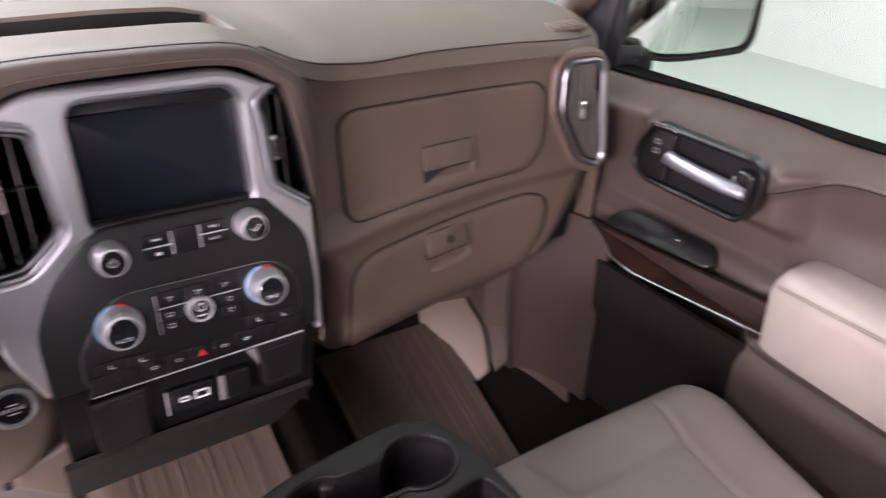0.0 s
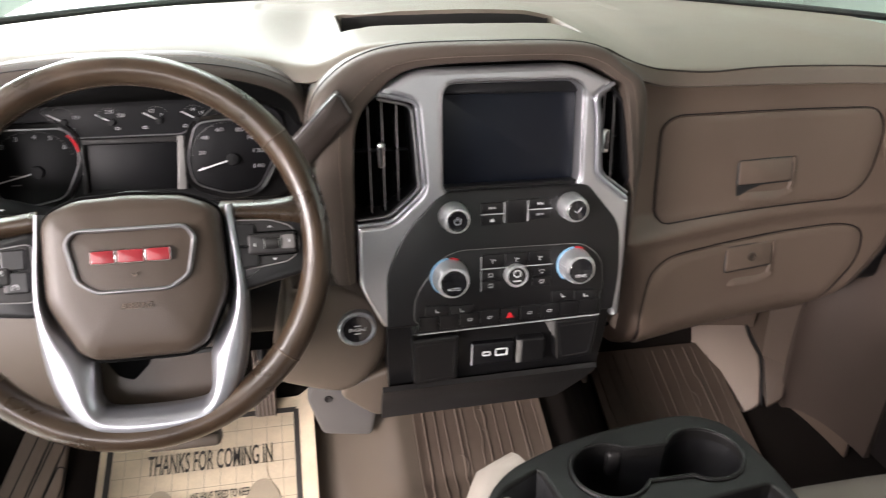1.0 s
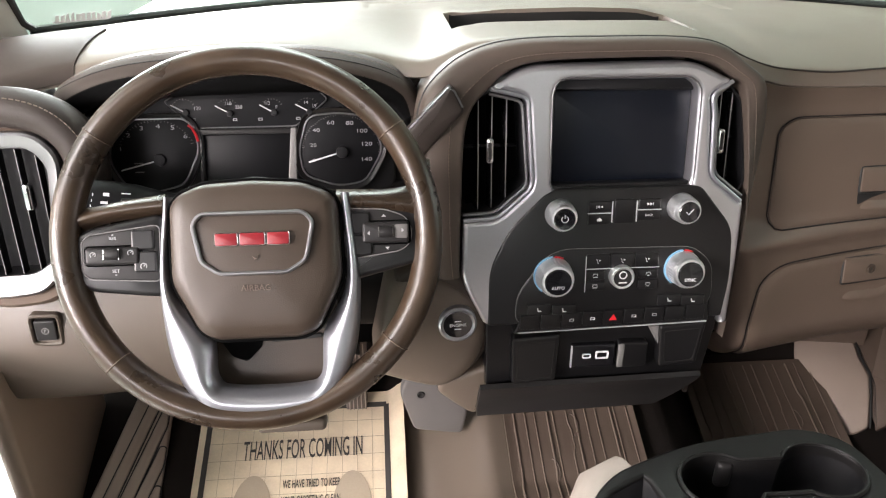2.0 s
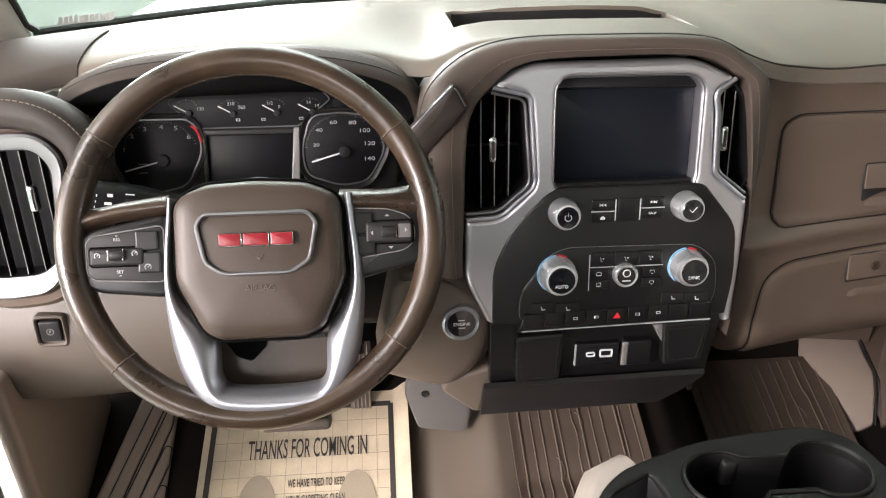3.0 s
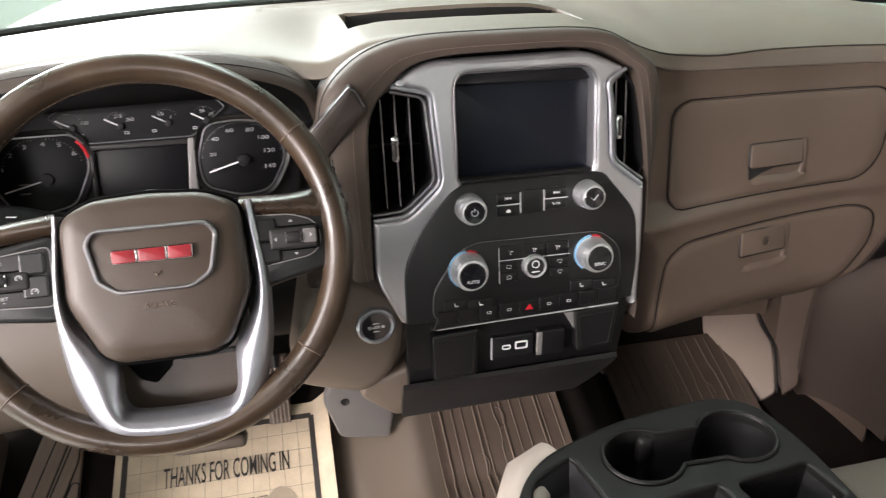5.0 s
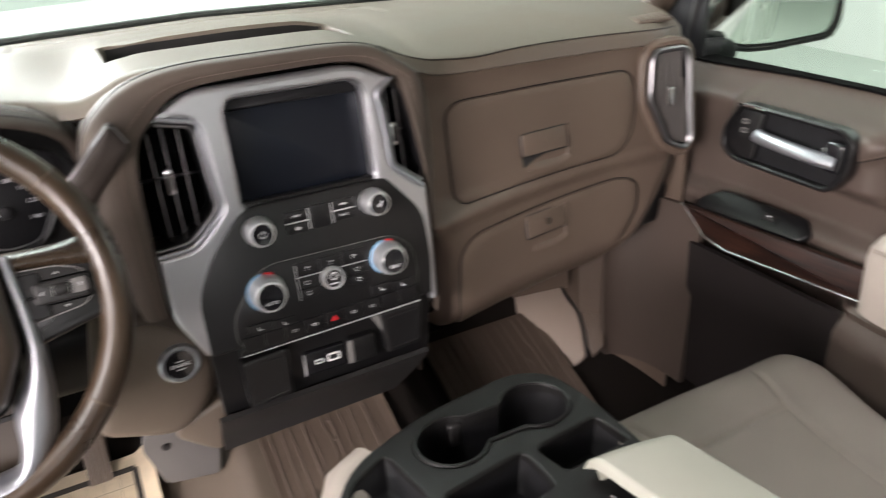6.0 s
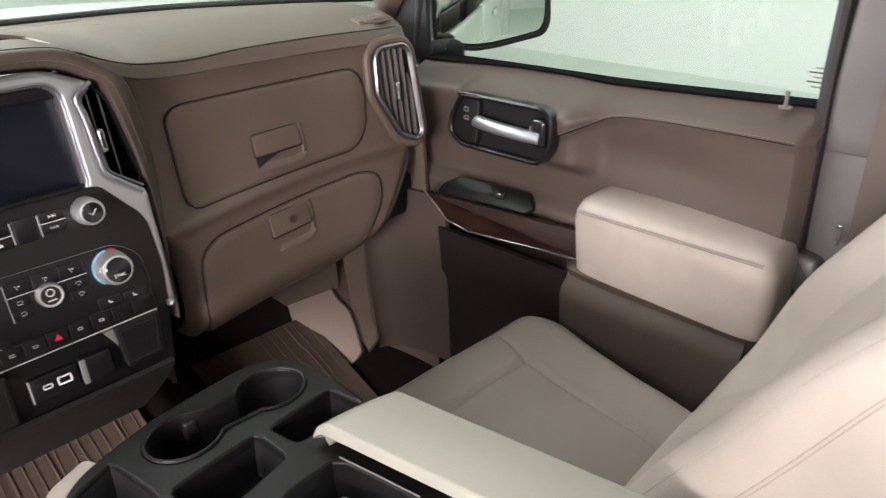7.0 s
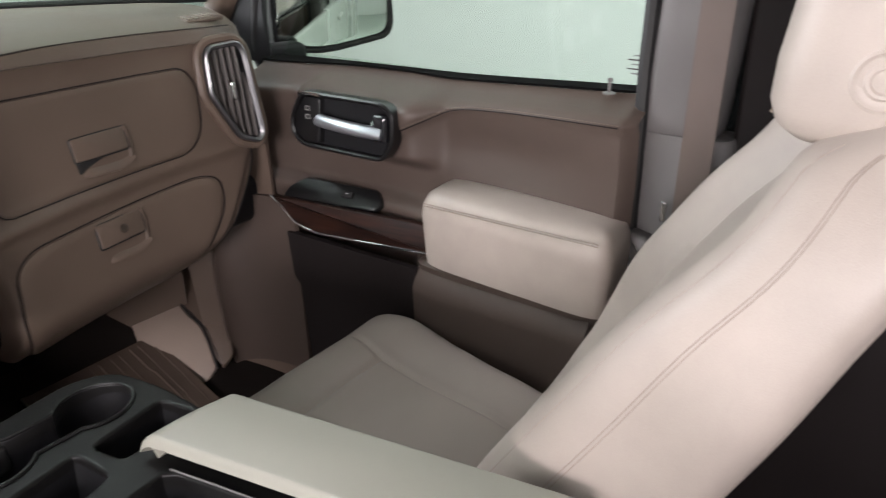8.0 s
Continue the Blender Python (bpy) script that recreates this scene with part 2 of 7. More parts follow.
def stack_rings(rings, m, bm=None, cap0=True, cap1=True):
    """Bridges closed rings of 3D points in m's frame, one after another."""
    bm = bm or bmesh.new()
    rows = [[bm.verts.new(m @ Vector(p)) for p in ring] for ring in rings]
    k = len(rows[0])
    for a, b in zip(rows, rows[1:]):
        for i in range(k):
            j = (i + 1) % k
            bm.faces.new((a[i], a[j], b[j], b[i]))
    if cap0:
        bm.faces.new(rows[0])
    if cap1:
        bm.faces.new(rows[-1])
    return bm


def plate(pts, m, w0, w1, bev=0.0, bm=None, crown=0.0):
    """An outline in m's plane, extruded from w0 to w1, its front edge rounded by bev."""
    rings = [[(x, y, w0) for x, y in pts]]
    if bev:
        rings.append([(x, y, w1 - bev) for x, y in pts])
        for q in (0.3, 0.6, 1.0):
            a = q * math.pi / 2
            rings.append([(x, y, w1 - bev + bev * math.sin(a)) for x, y in inset(pts, bev * (1 - math.cos(a)))])
    else:
        rings.append([(x, y, w1) for x, y in pts])
    if crown:
        cx, cy = sum(p[0] for p in pts) / len(pts), sum(p[1] for p in pts) / len(pts)
        last = rings[-1]
        for f in (0.85, 0.6, 0.3):
            rings.append([(cx + (x - cx) * f, cy + (y - cy) * f, z + crown * (1 - f * f)) for x, y, z in last])
    return stack_rings(rings, m, bm)


def frame_ring(outer, inner, m, w0, w1, bev=0.0, bm=None, win=None):
    """A frame between two outlines of equal count, from w0 to w1 (win: height at its inner edge)."""
    win = w1 if win is None else win
    rings = [[(x, y, w0) for x, y in outer], [(x, y, w1 - bev) for x, y in outer]]
    if bev:
        rings.append([(x, y, w1) for x, y in inset(outer, bev)])
        rings.append([(x, y, win) for x, y in inset(inner, -bev)])
    else:
        rings[1] = [(x, y, w1) for x, y in outer]
    rings += [[(x, y, win - bev) for x, y in inner], [(x, y, w0) for x, y in inner]]
    bm = stack_rings(rings, m, bm, False, False)
    return bm


def resample(pts, n):
    """n points at even steps round a closed outline."""
    k = len(pts)
    seg = [math.dist(pts[i], pts[(i + 1) % k]) for i in range(k)]
    total, out, i, run = sum(seg), [], 0, 0.0
    for j in range(n):
        d = total * j / n
        while run + seg[i] < d:
            run += seg[i]
            i += 1
        t = (d - run) / seg[i]
        a, b = pts[i], pts[(i + 1) % k]
        out.append(tuple(a[q] + (b[q] - a[q]) * t for q in range(len(a))))
    return out


def box(cx, cy, cz, sx, sy, sz, bev=0.0, m=None, bm=None):
    """A box with rounded edges."""
    made = bmesh.new()
    bmesh.ops.create_cube(made, size=1.0, matrix=Matrix.Translation((cx, cy, cz)) @ Matrix.Diagonal((sx, sy, sz, 1)))
    if bev:
        bmesh.ops.bevel(made, geom=made.edges[:], offset=bev, segments=3, affect="EDGES", profile=0.5)
    if m:
        bmesh.ops.transform(made, matrix=m, verts=made.verts)
    if bm is None:
        return made
    me = bpy.data.meshes.new("piece")
    made.to_mesh(me)
    made.free()
    bm.from_mesh(me)
    bpy.data.meshes.remove(me)
    return bm


def lathe(profile, m, n=32, bm=None):
    """Turns (radius, height) pairs about m's w axis."""
    rings = [[(r * math.cos(2 * math.pi * i / n), r * math.sin(2 * math.pi * i / n), h) for i in range(n)] for r, h in profile]
    return stack_rings(rings, m, bm)


def tube(pts, r, n=8, closed=False, bm=None, flat=1.0):
    """A round bar along points."""
    bm = bm or bmesh.new()
    pts = [Vector(p) for p in pts]
    k = len(pts)
    rows, side = [], None
    for i, p in enumerate(pts):
        a = pts[i - 1] if (closed or i) else p
        b = pts[(i + 1) % k] if (closed or i < k - 1) else p
        t = (b - a).normalized()
        if side is None:
            side = t.orthogonal().normalized()
        side = (side - t * side.dot(t)).normalized()
        up = t.cross(side)
        rows.append([bm.verts.new(p + (side * math.cos(q) + up * math.sin(q) * flat) * r) for q in (2 * math.pi * j / n for j in range(n))])
    for i in range(k if closed else k - 1):
        a, b = rows[i], rows[(i + 1) % k]
        for j in range(n):
            bm.faces.new((a[j], a[(j + 1) % n], b[(j + 1) % n], b[j]))
    if not closed:
        bm.faces.new(rows[0])
        bm.faces.new(rows[-1])
    return bm


def sheet(f, nu, nv, thick=0.0, bm=None):
    """A surface f(u, v), u and v from 0 to 1; with thickness it becomes a closed shell along its normals."""
    bm = bm or bmesh.new()
    grid = [[Vector(f(i / nu, j / nv)) for j in range(nv + 1)] for i in range(nu + 1)]
    top = [[bm.verts.new(p) for p in row] for row in grid]
    for i in range(nu):
        for j in range(nv):
            bm.faces.new((top[i][j], top[i + 1][j], top[i + 1][j + 1], top[i][j + 1]))
    if thick:
        low = []
        for i in range(nu + 1):
            row = []
            for j in range(nv + 1):
                du = grid[min(i + 1, nu)][j] - grid[max(i - 1, 0)][j]
                dv = grid[i][min(j + 1, nv)] - grid[i][max(j - 1, 0)]
                nrm = du.cross(dv)
                nrm = nrm.normalized() if nrm.length > 1e-12 else Vector((0, 0, 1))
                row.append(bm.verts.new(grid[i][j] - nrm * thick))
            low.append(row)
        for i in range(nu):
            for j in range(nv):
                bm.faces.new((low[i][j + 1], low[i + 1][j + 1], low[i + 1][j], low[i][j]))
        for i in range(nu):
            bm.faces.new((top[i][0], low[i][0], low[i + 1][0], top[i + 1][0]))
            bm.faces.new((top[i + 1][nv], low[i + 1][nv], low[i][nv], top[i][nv]))
        for j in range(nv):
            bm.faces.new((top[0][j + 1], low[0][j + 1], low[0][j], top[0][j]))
            bm.faces.new((top[nu][j], low[nu][j], low[nu][j + 1], top[nu][j + 1]))
    return bm


def patch(pts, f, proud, back, bev=0.004, rings=8, bm=None):
    """A panel whose outline pts lies on the surface f(a, b) -> (place, normal), standing proud of it, with a rounded rim."""
    bm = bm or bmesh.new()
    cx, cy = sum(p[0] for p in pts) / len(pts), sum(p[1] for p in pts) / len(pts)

    def put(q, h):
        place, nrm = f(*q)
        return bm.verts.new(Vector(place) + Vector(nrm) * h)

    rows = [[put(p, -back) for p in pts], [put(p, proud - bev) for p in pts], [put(p, proud - bev * 0.3) for p in inset(pts, bev * 0.3)], [put(p, proud) for p in inset(pts, bev)]]
    base = inset(pts, bev)
    for r in range(1, rings):
        t = 1 - r / rings
        rows.append([put((cx + (x - cx) * t, cy + (y - cy) * t), proud) for x, y in base])
    k = len(pts)
    for a, b in zip(rows, rows[1:]):
        for i in range(k):
            j = (i + 1) % k
            bm.faces.new((a[i], a[j], b[j], b[i]))
    mid = put((cx, cy), proud)
    for i in range(k):
        bm.faces.new((rows[-1][i], rows[-1][(i + 1) % k], mid))
    return bm


def smooth(a, b, x):
    t = min(1.0, max(0.0, (x - a) / (b - a)))
    return t * t * (3 - 2 * t)


def curve(x, pts):
    """A smooth line through (x, value...) pairs."""
    if x <= pts[0][0]:
        return pts[0][1:] if len(pts[0]) > 2 else pts[0][1]
    for i in range(len(pts) - 1):
        if x <= pts[i + 1][0]:
            t = (x - pts[i][0]) / (pts[i + 1][0] - pts[i][0])
            res = []
            for q in range(1, len(pts[0])):
                p1, p2 = pts[i][q], pts[i + 1][q]
                m1 = (p2 - pts[i - 1][q]) / (pts[i + 1][0] - pts[i - 1][0]) if i else (p2 - p1) / (pts[1][0] - pts[0][0])
                m2 = (pts[i + 2][q] - p1) / (pts[i + 2][0] - pts[i][0]) if i + 2 < len(pts) else (p2 - p1) / (pts[i + 1][0] - pts[i][0])
                h = pts[i + 1][0] - pts[i][0]
                t2, t3 = t * t, t * t * t
                res.append((2 * t3 - 3 * t2 + 1) * p1 + (t3 - 2 * t2 + t) * h * m1 + (3 * t2 - 2 * t3) * p2 + (t3 - t2) * h * m2)
            return tuple(res) if len(res) > 1 else res[0]
    return pts[-1][1:] if len(pts[-1]) > 2 else pts[-1][1]


def pillow(sections, m, n=48, power=4.0, bm=None):
    """A stuffed block: (height, half x, half y, shift x, shift y) sections, each a rounded square, closed above and below."""
    rings = []
    for h, a, b, dx, dy in sections:
        ring = []
        for i in range(n):
            q = 2 * math.pi * i / n
            c, s = math.cos(q), math.sin(q)
            k = (abs(c) ** power + abs(s) ** power) ** (-1 / power)
            ring.append((dx + a * c * k, dy + b * s * k, h))
        rings.append(ring)
    return stack_rings(rings, m, bm)




def lettering(name, text, m, size, mat, parent, align="CENTER", label="", depth=0.0004, bold=0.0):
    """Printed words in m's plane, as a mesh of their own."""
    cu = bpy.data.curves.new(name, "FONT")
    cu.body, cu.size, cu.align_x, cu.align_y, cu.extrude = text, size, align, "CENTER", depth
    cu.resolution_u = 3
    cu.offset = bold
    ob = bpy.data.objects.new(name, cu)
    scene.collection.objects.link(ob)
    dg = bpy.context.evaluated_depsgraph_get()
    me = bpy.data.meshes.new_from_object(ob.evaluated_get(dg))
    bpy.data.objects.remove(ob)
    bpy.data.curves.remove(cu)
    me.transform(m)
    return part_mesh(name, me, mat, parent, label, smooth=False)


def stitches(name, pts, parent, mat=SEAM, r=0.0007, gap=0.35, step=0.005):
    """A line of short stitches along points, all in one mesh."""
    bm = bmesh.new()
    pts = [Vector(p) for p in pts]
    run = 0.0
    for a, b in zip(pts, pts[1:]):
        d = (b - a).length
        k = max(1, int(d / step))
        for i in range(k):
            s = a.lerp(b, i / k)
            e = a.lerp(b, (i + 1 - gap) / k)
            tube([s, e], r, 5, bm=bm)
    return part(name, bm, mat, parent, smooth=False)


def holed(outer, holes, m, w0, w1, bev=0.002, bm=None):
    """A plate with openings that go through it, its rims rounded."""
    bm = bm or bmesh.new()
    edges = []
    for k, loop in enumerate([outer] + list(holes)):
        way = 1 if k == 0 else -1
        steps = [(bev + 0.0004, w1)] + [(bev * (1 - math.sin(q)), w1 - bev * (1 - math.cos(q))) for q in (0.0, 0.4, 0.8, 1.2, math.pi / 2)] + [(0.0, w0)]
        rows = [[bm.verts.new(m @ Vector((x, y, w))) for x, y in (inset(loop, way * d) if d else loop)] for d, w in steps]
        n = len(loop)
        for a_, b_ in zip(rows, rows[1:]):
            for i in range(n):
                j = (i + 1) % n
                bm.faces.new((a_[i], a_[j], b_[j], b_[i]))
        edges += [bm.edges.get((rows[0][i], rows[0][(i + 1) % n])) for i in range(n)]
    bmesh.ops.triangle_fill(bm, edges=edges, use_beauty=True, use_dissolve=False)
    return bm


def lift(pts, m, w):
    return [m @ Vector((x, y, w)) for x, y in pts]


# ---- the hall round the truck ----
GROUND = -0.78


def slab(name, cx, cy, cz, sx, sy, sz, mat, label, category):
    ob = part(name, box(cx, cy, cz, sx, sy, sz), mat, smooth=False)
    return tagged(ob, label, category, kind="structure")


slab("ground", 0, 0, GROUND - 0.1, 18, 22, 0.2, FLOOR_PAINT, "pale green-white painted hall floor", "floor")
slab("wall_north", 0, 9.1, 1.4, 18, 0.2, 4.4, WALL_PAINT, "plain white hall wall ahead of the truck", "wall")
slab("wall_south", 0, -9.1, 1.4, 18, 0.2, 4.4, WALL_PAINT, "plain white hall wall behind the truck", "wall")
slab("wall_east", 7.1, 0, 1.4, 0.2, 18, 4.4, WALL_PAINT, "plain white hall wall beside the truck", "wall")
slab("wall_west", -7.1, 0, 1.4, 0.2, 18, 4.4, WALL_PAINT, "plain white hall wall beside the truck", "wall")
slab("ceiling", 0, 0, 3.7, 14.4, 18.4, 0.2, WALL_PAINT, "plain white hall ceiling", "ceiling")

# ---- cab shell ----
cab = thing("truck_cab", "white crew cab pickup shell with brown trimmed inside", "truck", kind="structure")


def floor_z(x, y):
    """The carpeted floor pan, with tunnel and sloping toe board."""
    z = 0.05 + 0.38 * max(0.0, y - 0.05) if y < 0.42 else 0.19 + (y - 0.42) * 1.6
    hump = 0.12 * smooth(0.27, 0.15, abs(x - 0.015)) * smooth(0.75, 0.3, y)
    return z + hump - 0.055 * smooth(0.22, 0.30, x)


part("floor_pan", sheet(lambda u, v: (-0.9 + 1.8 * u, -2.2 + 2.95 * v, floor_z(-0.9 + 1.8 * u, -2.2 + 2.95 * v)), 90, 90, 0.03), CARPET, cab, "dark brown carpeted floor pan")
part("firewall", box(0, 0.74, 0.35, 1.86, 0.03, 0.78), DARK, cab, "dark firewall below the dash")


def windshield_base(x):
    return curve(abs(x), [(0, 0.69, 0.853), (0.45, 0.635, 0.848), (0.7, 0.53, 0.842), (0.93, 0.39, 0.835)])


def windshield_at(u, v):
    x = -0.93 + 1.86 * u
    y, z = windshield_base(x)
    top = 0.08 - 0.06 * (x / 0.93) ** 2
    return (x * (1 - 0.13 * v), y + 0.02 + (top - y - 0.02) * v - 0.03 * math.sin(math.pi * v) * -1, z - 0.02 + (1.32 - z + 0.02) * v)


shield = part("windshield", sheet(windshield_at, 40, 16, 0.005), WINDSHIELD, cab, "greenish tinted windscreen")
shield.visible_shadow = False
m_sti = basis(Vector(windshield_at(0.070, 0.085)) + Vector((0.0, -0.008, 0.0)), (1, 0.45, 0), (0.05, -0.55, 0.8))
sticker = part("windscreen_label", plate(rect(0, -0.010, 0.085, 0.0035, 0.001), m_sti, -0.0005, 0.0), WHITE_MARK, cab, "small torn white label on the windscreen", smooth=False)
rnd = random.Random(3)
for i in range(11):
    x = -0.038 + 0.0078 * i
    part("label_stroke", plate([(x, -0.010), (x + 0.006, -0.0095), (x + 0.009 + 0.004 * rnd.random(), -0.002 + 0.012 * rnd.random()), (x + 0.004, 0.002 + 0.004 * rnd.random())], m_sti, -0.0004, 0.0002), WHITE_MARK, sticker, smooth=False)
part("cowl", sheet(lambda u, v: (lambda x: (x, windshield_base(x)[0] + 0.015 + 0.10 * v, windshield_base(x)[1] - 0.022 - 0.012 * v))(-0.93 + 1.86 * u), 40, 6, 0.02), COWL, cab, "teal-grey plastic cowl below the windscreen")
part("windshield_seal", tube([(x, windshield_base(x)[0] + 0.012, windshield_base(x)[1] + 0.004) for x in (-0.868 + 0.04495 * i for i in range(41))], 0.007), SEAL, cab, "black rubber windscreen seal")
part("pillar_seal", tube([(-0.862, 0.447, 0.842), (-0.858, 0.40, 0.862), (-0.838, 0.31, 0.955), (-0.805, 0.15, 1.16)], 0.006), SEAL, cab, "black rubber seal along the pillar")


def hood_at(u, v):
    x = -0.96 + 1.92 * u
    y0 = windshield_base(min(0.93, abs(x)))[0] + 0.12
    y = y0 + (2.1 - y0) * v
    return (x, y, 0.80 + 0.03 * (1 - (x / 0.96) ** 2) - 0.10 * v * v - 0.25 * smooth(0.82, 0.97, abs(x)))


part("hood", sheet(hood_at, 40, 20, 0.02), WHITE_BODY, cab, "white engine hood")
for s in (-1, 1):
    pil = [(s * 0.955, 0.50, 0.70), (s * 0.93, 0.33, 0.93), (s * 0.89, 0.16, 1.15), (s * 0.83, -0.02, 1.33)] if s > 0 else [(-0.915, 0.50, 0.70), (-0.885, 0.33, 0.93), (-0.85, 0.16, 1.15), (-0.80, -0.02, 1.33)]
    bm = tube(pil, 0.042 if s < 0 else 0.058, 14, flat=0.8)
    part("a_pillar", bm, HEADLINER if s < 0 else BROWN, cab, "padded windscreen pillar trim")
part("roof_lining", box(0, -1.05, 1.345, 1.7, 2.2, 0.03, 0.01), HEADLINER, cab, "light grey cloth roof lining")
part("roof", box(0, -1.05, 1.40, 1.76, 2.3, 0.06, 0.02), WHITE_BODY, cab, "white roof panel")
part("rear_wall", box(0, -2.25, 0.27, 1.84, 0.05, 0.95, 0.01), DARK, cab, "dark rear cab wall")
for s in (-1, 1):
    part("rear_side_panel", box(s * 0.945, -1.53 if s < 0 else -1.47, 0.38 if s < 0 else 0.64, 0.03, 1.36 if s < 0 else 1.5, 0.8 if s < 0 else 1.32, 0.01), MAP_TRIM, cab, "dark grey rear door trim")
    part("rear_quarter_frame", box(s * 0.93, -1.5, 1.28, 0.06, 1.45, 0.1, 0.01), DARK, cab, "dark window frame")
    part("sill_beam", box(s * 0.93, -0.4, 0.0, 0.12, 1.9, 0.1, 0.015), WHITE_BODY if s < 0 else DARK, cab, "painted door sill")
part("hinge_pillar", box(0.93, 0.24, 0.28, 0.09, 0.12, 0.78, 0.02), DARK, cab, "dark door hinge pillar")
part("hinge_pillar", box(-0.905, -0.065, 0.22, 0.04, 0.17, 0.56, 0.015), GREY, cab, "grey painted door hinge pillar")
# kick trim lightened to tan in place of ambient light the lamps miss
part("side_kick_trim", box(-0.87, 0.19, 0.22, 0.03, 0.31, 0.46, 0.012), TAN, cab, "driver side kick trim in a lit tan")
# lighter brown stands in for light that stack and wheel block here
part("tunnel_cover", sheet(lambda u, v: (-0.285 + 0.185 * u, -0.35 + 0.70 * v, floor_z(-0.285 + 0.185 * u, -0.35 + 0.70 * v) + 0.009 + 0.004 * math.sin(math.pi * u)), 30, 40, 0.008), POD, cab, "vinyl tunnel side in a lit brown")
# belt pillar on the passenger side
part("belt_pillar_upper", pillow([(0.70, 0.045, 0.055, 0, 0), (0.72, 0.048, 0.06, 0, 0), (1.33, 0.046, 0.06, -0.05, -0.06)], pose(0.945, -0.645, 0), 32), PILLAR, cab, "grey plastic upper belt pillar trim")
part("belt_pillar_lower", pillow([(0.05, 0.052, 0.075, 0, 0), (0.69, 0.052, 0.07, 0, 0), (0.70, 0.048, 0.066, 0, 0)], pose(0.945, -0.66, 0), 32), PILLAR, cab, "grey plastic lower belt pillar trim")
part("door_seal", tube([(0.895, -0.592, 0.1), (0.9, -0.592, 0.5), (0.902, -0.59, 0.8), (0.89, -0.60, 1.05), (0.86, -0.62, 1.3)], 0.011), SEAL, cab, "black rubber door seal")
# outer flank seen in the mirror
part("flank", box(1.0, -1.6, 0.12, 0.05, 2.0, 1.1, 0.02), WHITE_BODY, cab, "white rear door and flank")
part("bed_side", box(1.0, -3.6, 0.05, 0.05, 1.9, 1.0, 0.02), WHITE_BODY, cab, "white cargo bed side")
part("rear_window", box(0.975, -1.42, 1.0, 0.012, 1.5, 0.62, 0.005), DARKGLASS, cab, "dark privacy glass in the rear door")
part("belt_moulding", box(1.028, -1.4, 0.70, 0.012, 1.6, 0.025, 0.004), CHROME, cab, "bright window moulding")
part("outer_handle", box(1.045, -1.05, 0.55, 0.03, 0.2, 0.035, 0.012), WHITE_BODY, cab, "white outer door handle")
part("roof_rail", box(0.93, -1.2, 1.27, 0.07, 2.1, 0.06, 0.02), WHITE_BODY, cab, "white roof edge")

# ---- dashboard ----
dash = thing("dashboard", "brown soft-touch pickup dashboard with silver trim", "dashboard")


def front_edge(x):
    return curve(x, [(-0.93, 0.13, 0.80), (-0.80, 0.14, 0.822), (-0.70, 0.165, 0.838), (-0.5, 0.175, 0.858), (-0.32, 0.165, 0.848), (-0.25, 0.12, 0.850), (-0.19, 0.095, 0.882), (-0.1, 0.09, 0.888), (0.09, 0.09, 0.886), (0.135, 0.092, 0.872), (0.18, 0.096, 0.850), (0.23, 0.10, 0.835), (0.39, 0.12, 0.826), (0.56, 0.134, 0.819), (0.70, 0.142, 0.812), (0.80, 0.20, 0.80)])


def in_tray(x, y):
    a = smooth(-0.206, -0.194, x) * smooth(0.146, 0.134, x)
    return a * smooth(0.208, 0.218, y) * smooth(0.352, 0.342, y)


def top_at(u, v):
    x = -0.93 + 1.73 * u
    fy, fz = front_edge(x)
    wy, wz = windshield_base(x)
    y = fy + (wy - fy) * v
    z = fz + (wz - fz) * v + (0.012 + 0.014 * smooth(0.15, 0.3, abs(x + 0.02))) * math.sin(math.pi * v**0.62)
    panel = 0.0025 * smooth(-0.33, -0.325, x) * smooth(0.31, 0.305, x) * smooth(0.46, 0.465, y) * smooth(0.60, 0.595, y)
    return (x, y, z - 0.045 * in_tray(x, y) - panel - 0.010 * (1 - smooth(0.0, 0.03, v)))


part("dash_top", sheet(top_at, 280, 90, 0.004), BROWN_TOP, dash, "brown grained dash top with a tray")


def tray_at(u, v):
    x, y = -0.1985 + 0.337 * u, 0.2115 + 0.138 * v
    fy, wy = front_edge(x)[0], windshield_base(x)[0]
    p = Vector(top_at((x + 0.93) / 1.73, (y - fy) / (wy - fy)))
    return p + Vector((0.0012 * (0.5 - u) * 2, 0.0012 * (0.5 - v) * 2, 0.0015))


def top_edge(x, v):
    """A point of the dash skin near its passenger edge."""
    return Vector(top_at((x + 0.93) / 1.73, v)) + Vector((0, -0.0006, 0.0012))


part("dash_roll", sheet(lambda u, v: top_edge(0.146 + 0.640 * u, (0.036 - 0.014 * math.exp(-(((0.146 + 0.640 * u - 0.30) / 0.10) ** 2))) * v), 90, 10), BROWN, dash, "brown rolled edge of the dash")
part("dash_seam", tube([top_edge(x, 0.036 - 0.014 * math.exp(-(((x - 0.30) / 0.10) ** 2)) + 0.02 * smooth(0.19, 0.146, x)) for x in (0.146 + 0.62 * i / 70 for i in range(71))], 0.0016, 6), PAD, dash, "dark seam along the dash edge")


def cap_at(u, v):
    p = Vector(top_at((-0.93 + 0.225 * u + 0.93) / 1.73, 0.43 * v - 0.12 * v * (1 - u) * 0.3))
    return p + Vector((0, 0, 0.0030 + 0.016 * v * (1 - u) ** 0.5))


# the cap's colour holds the shade of a face turned from the windscreen
part("dash_end_cap", sheet(cap_at, 30, 24, 0.003), HOOD_SHADED, dash, "dash end cap in shaded brown")
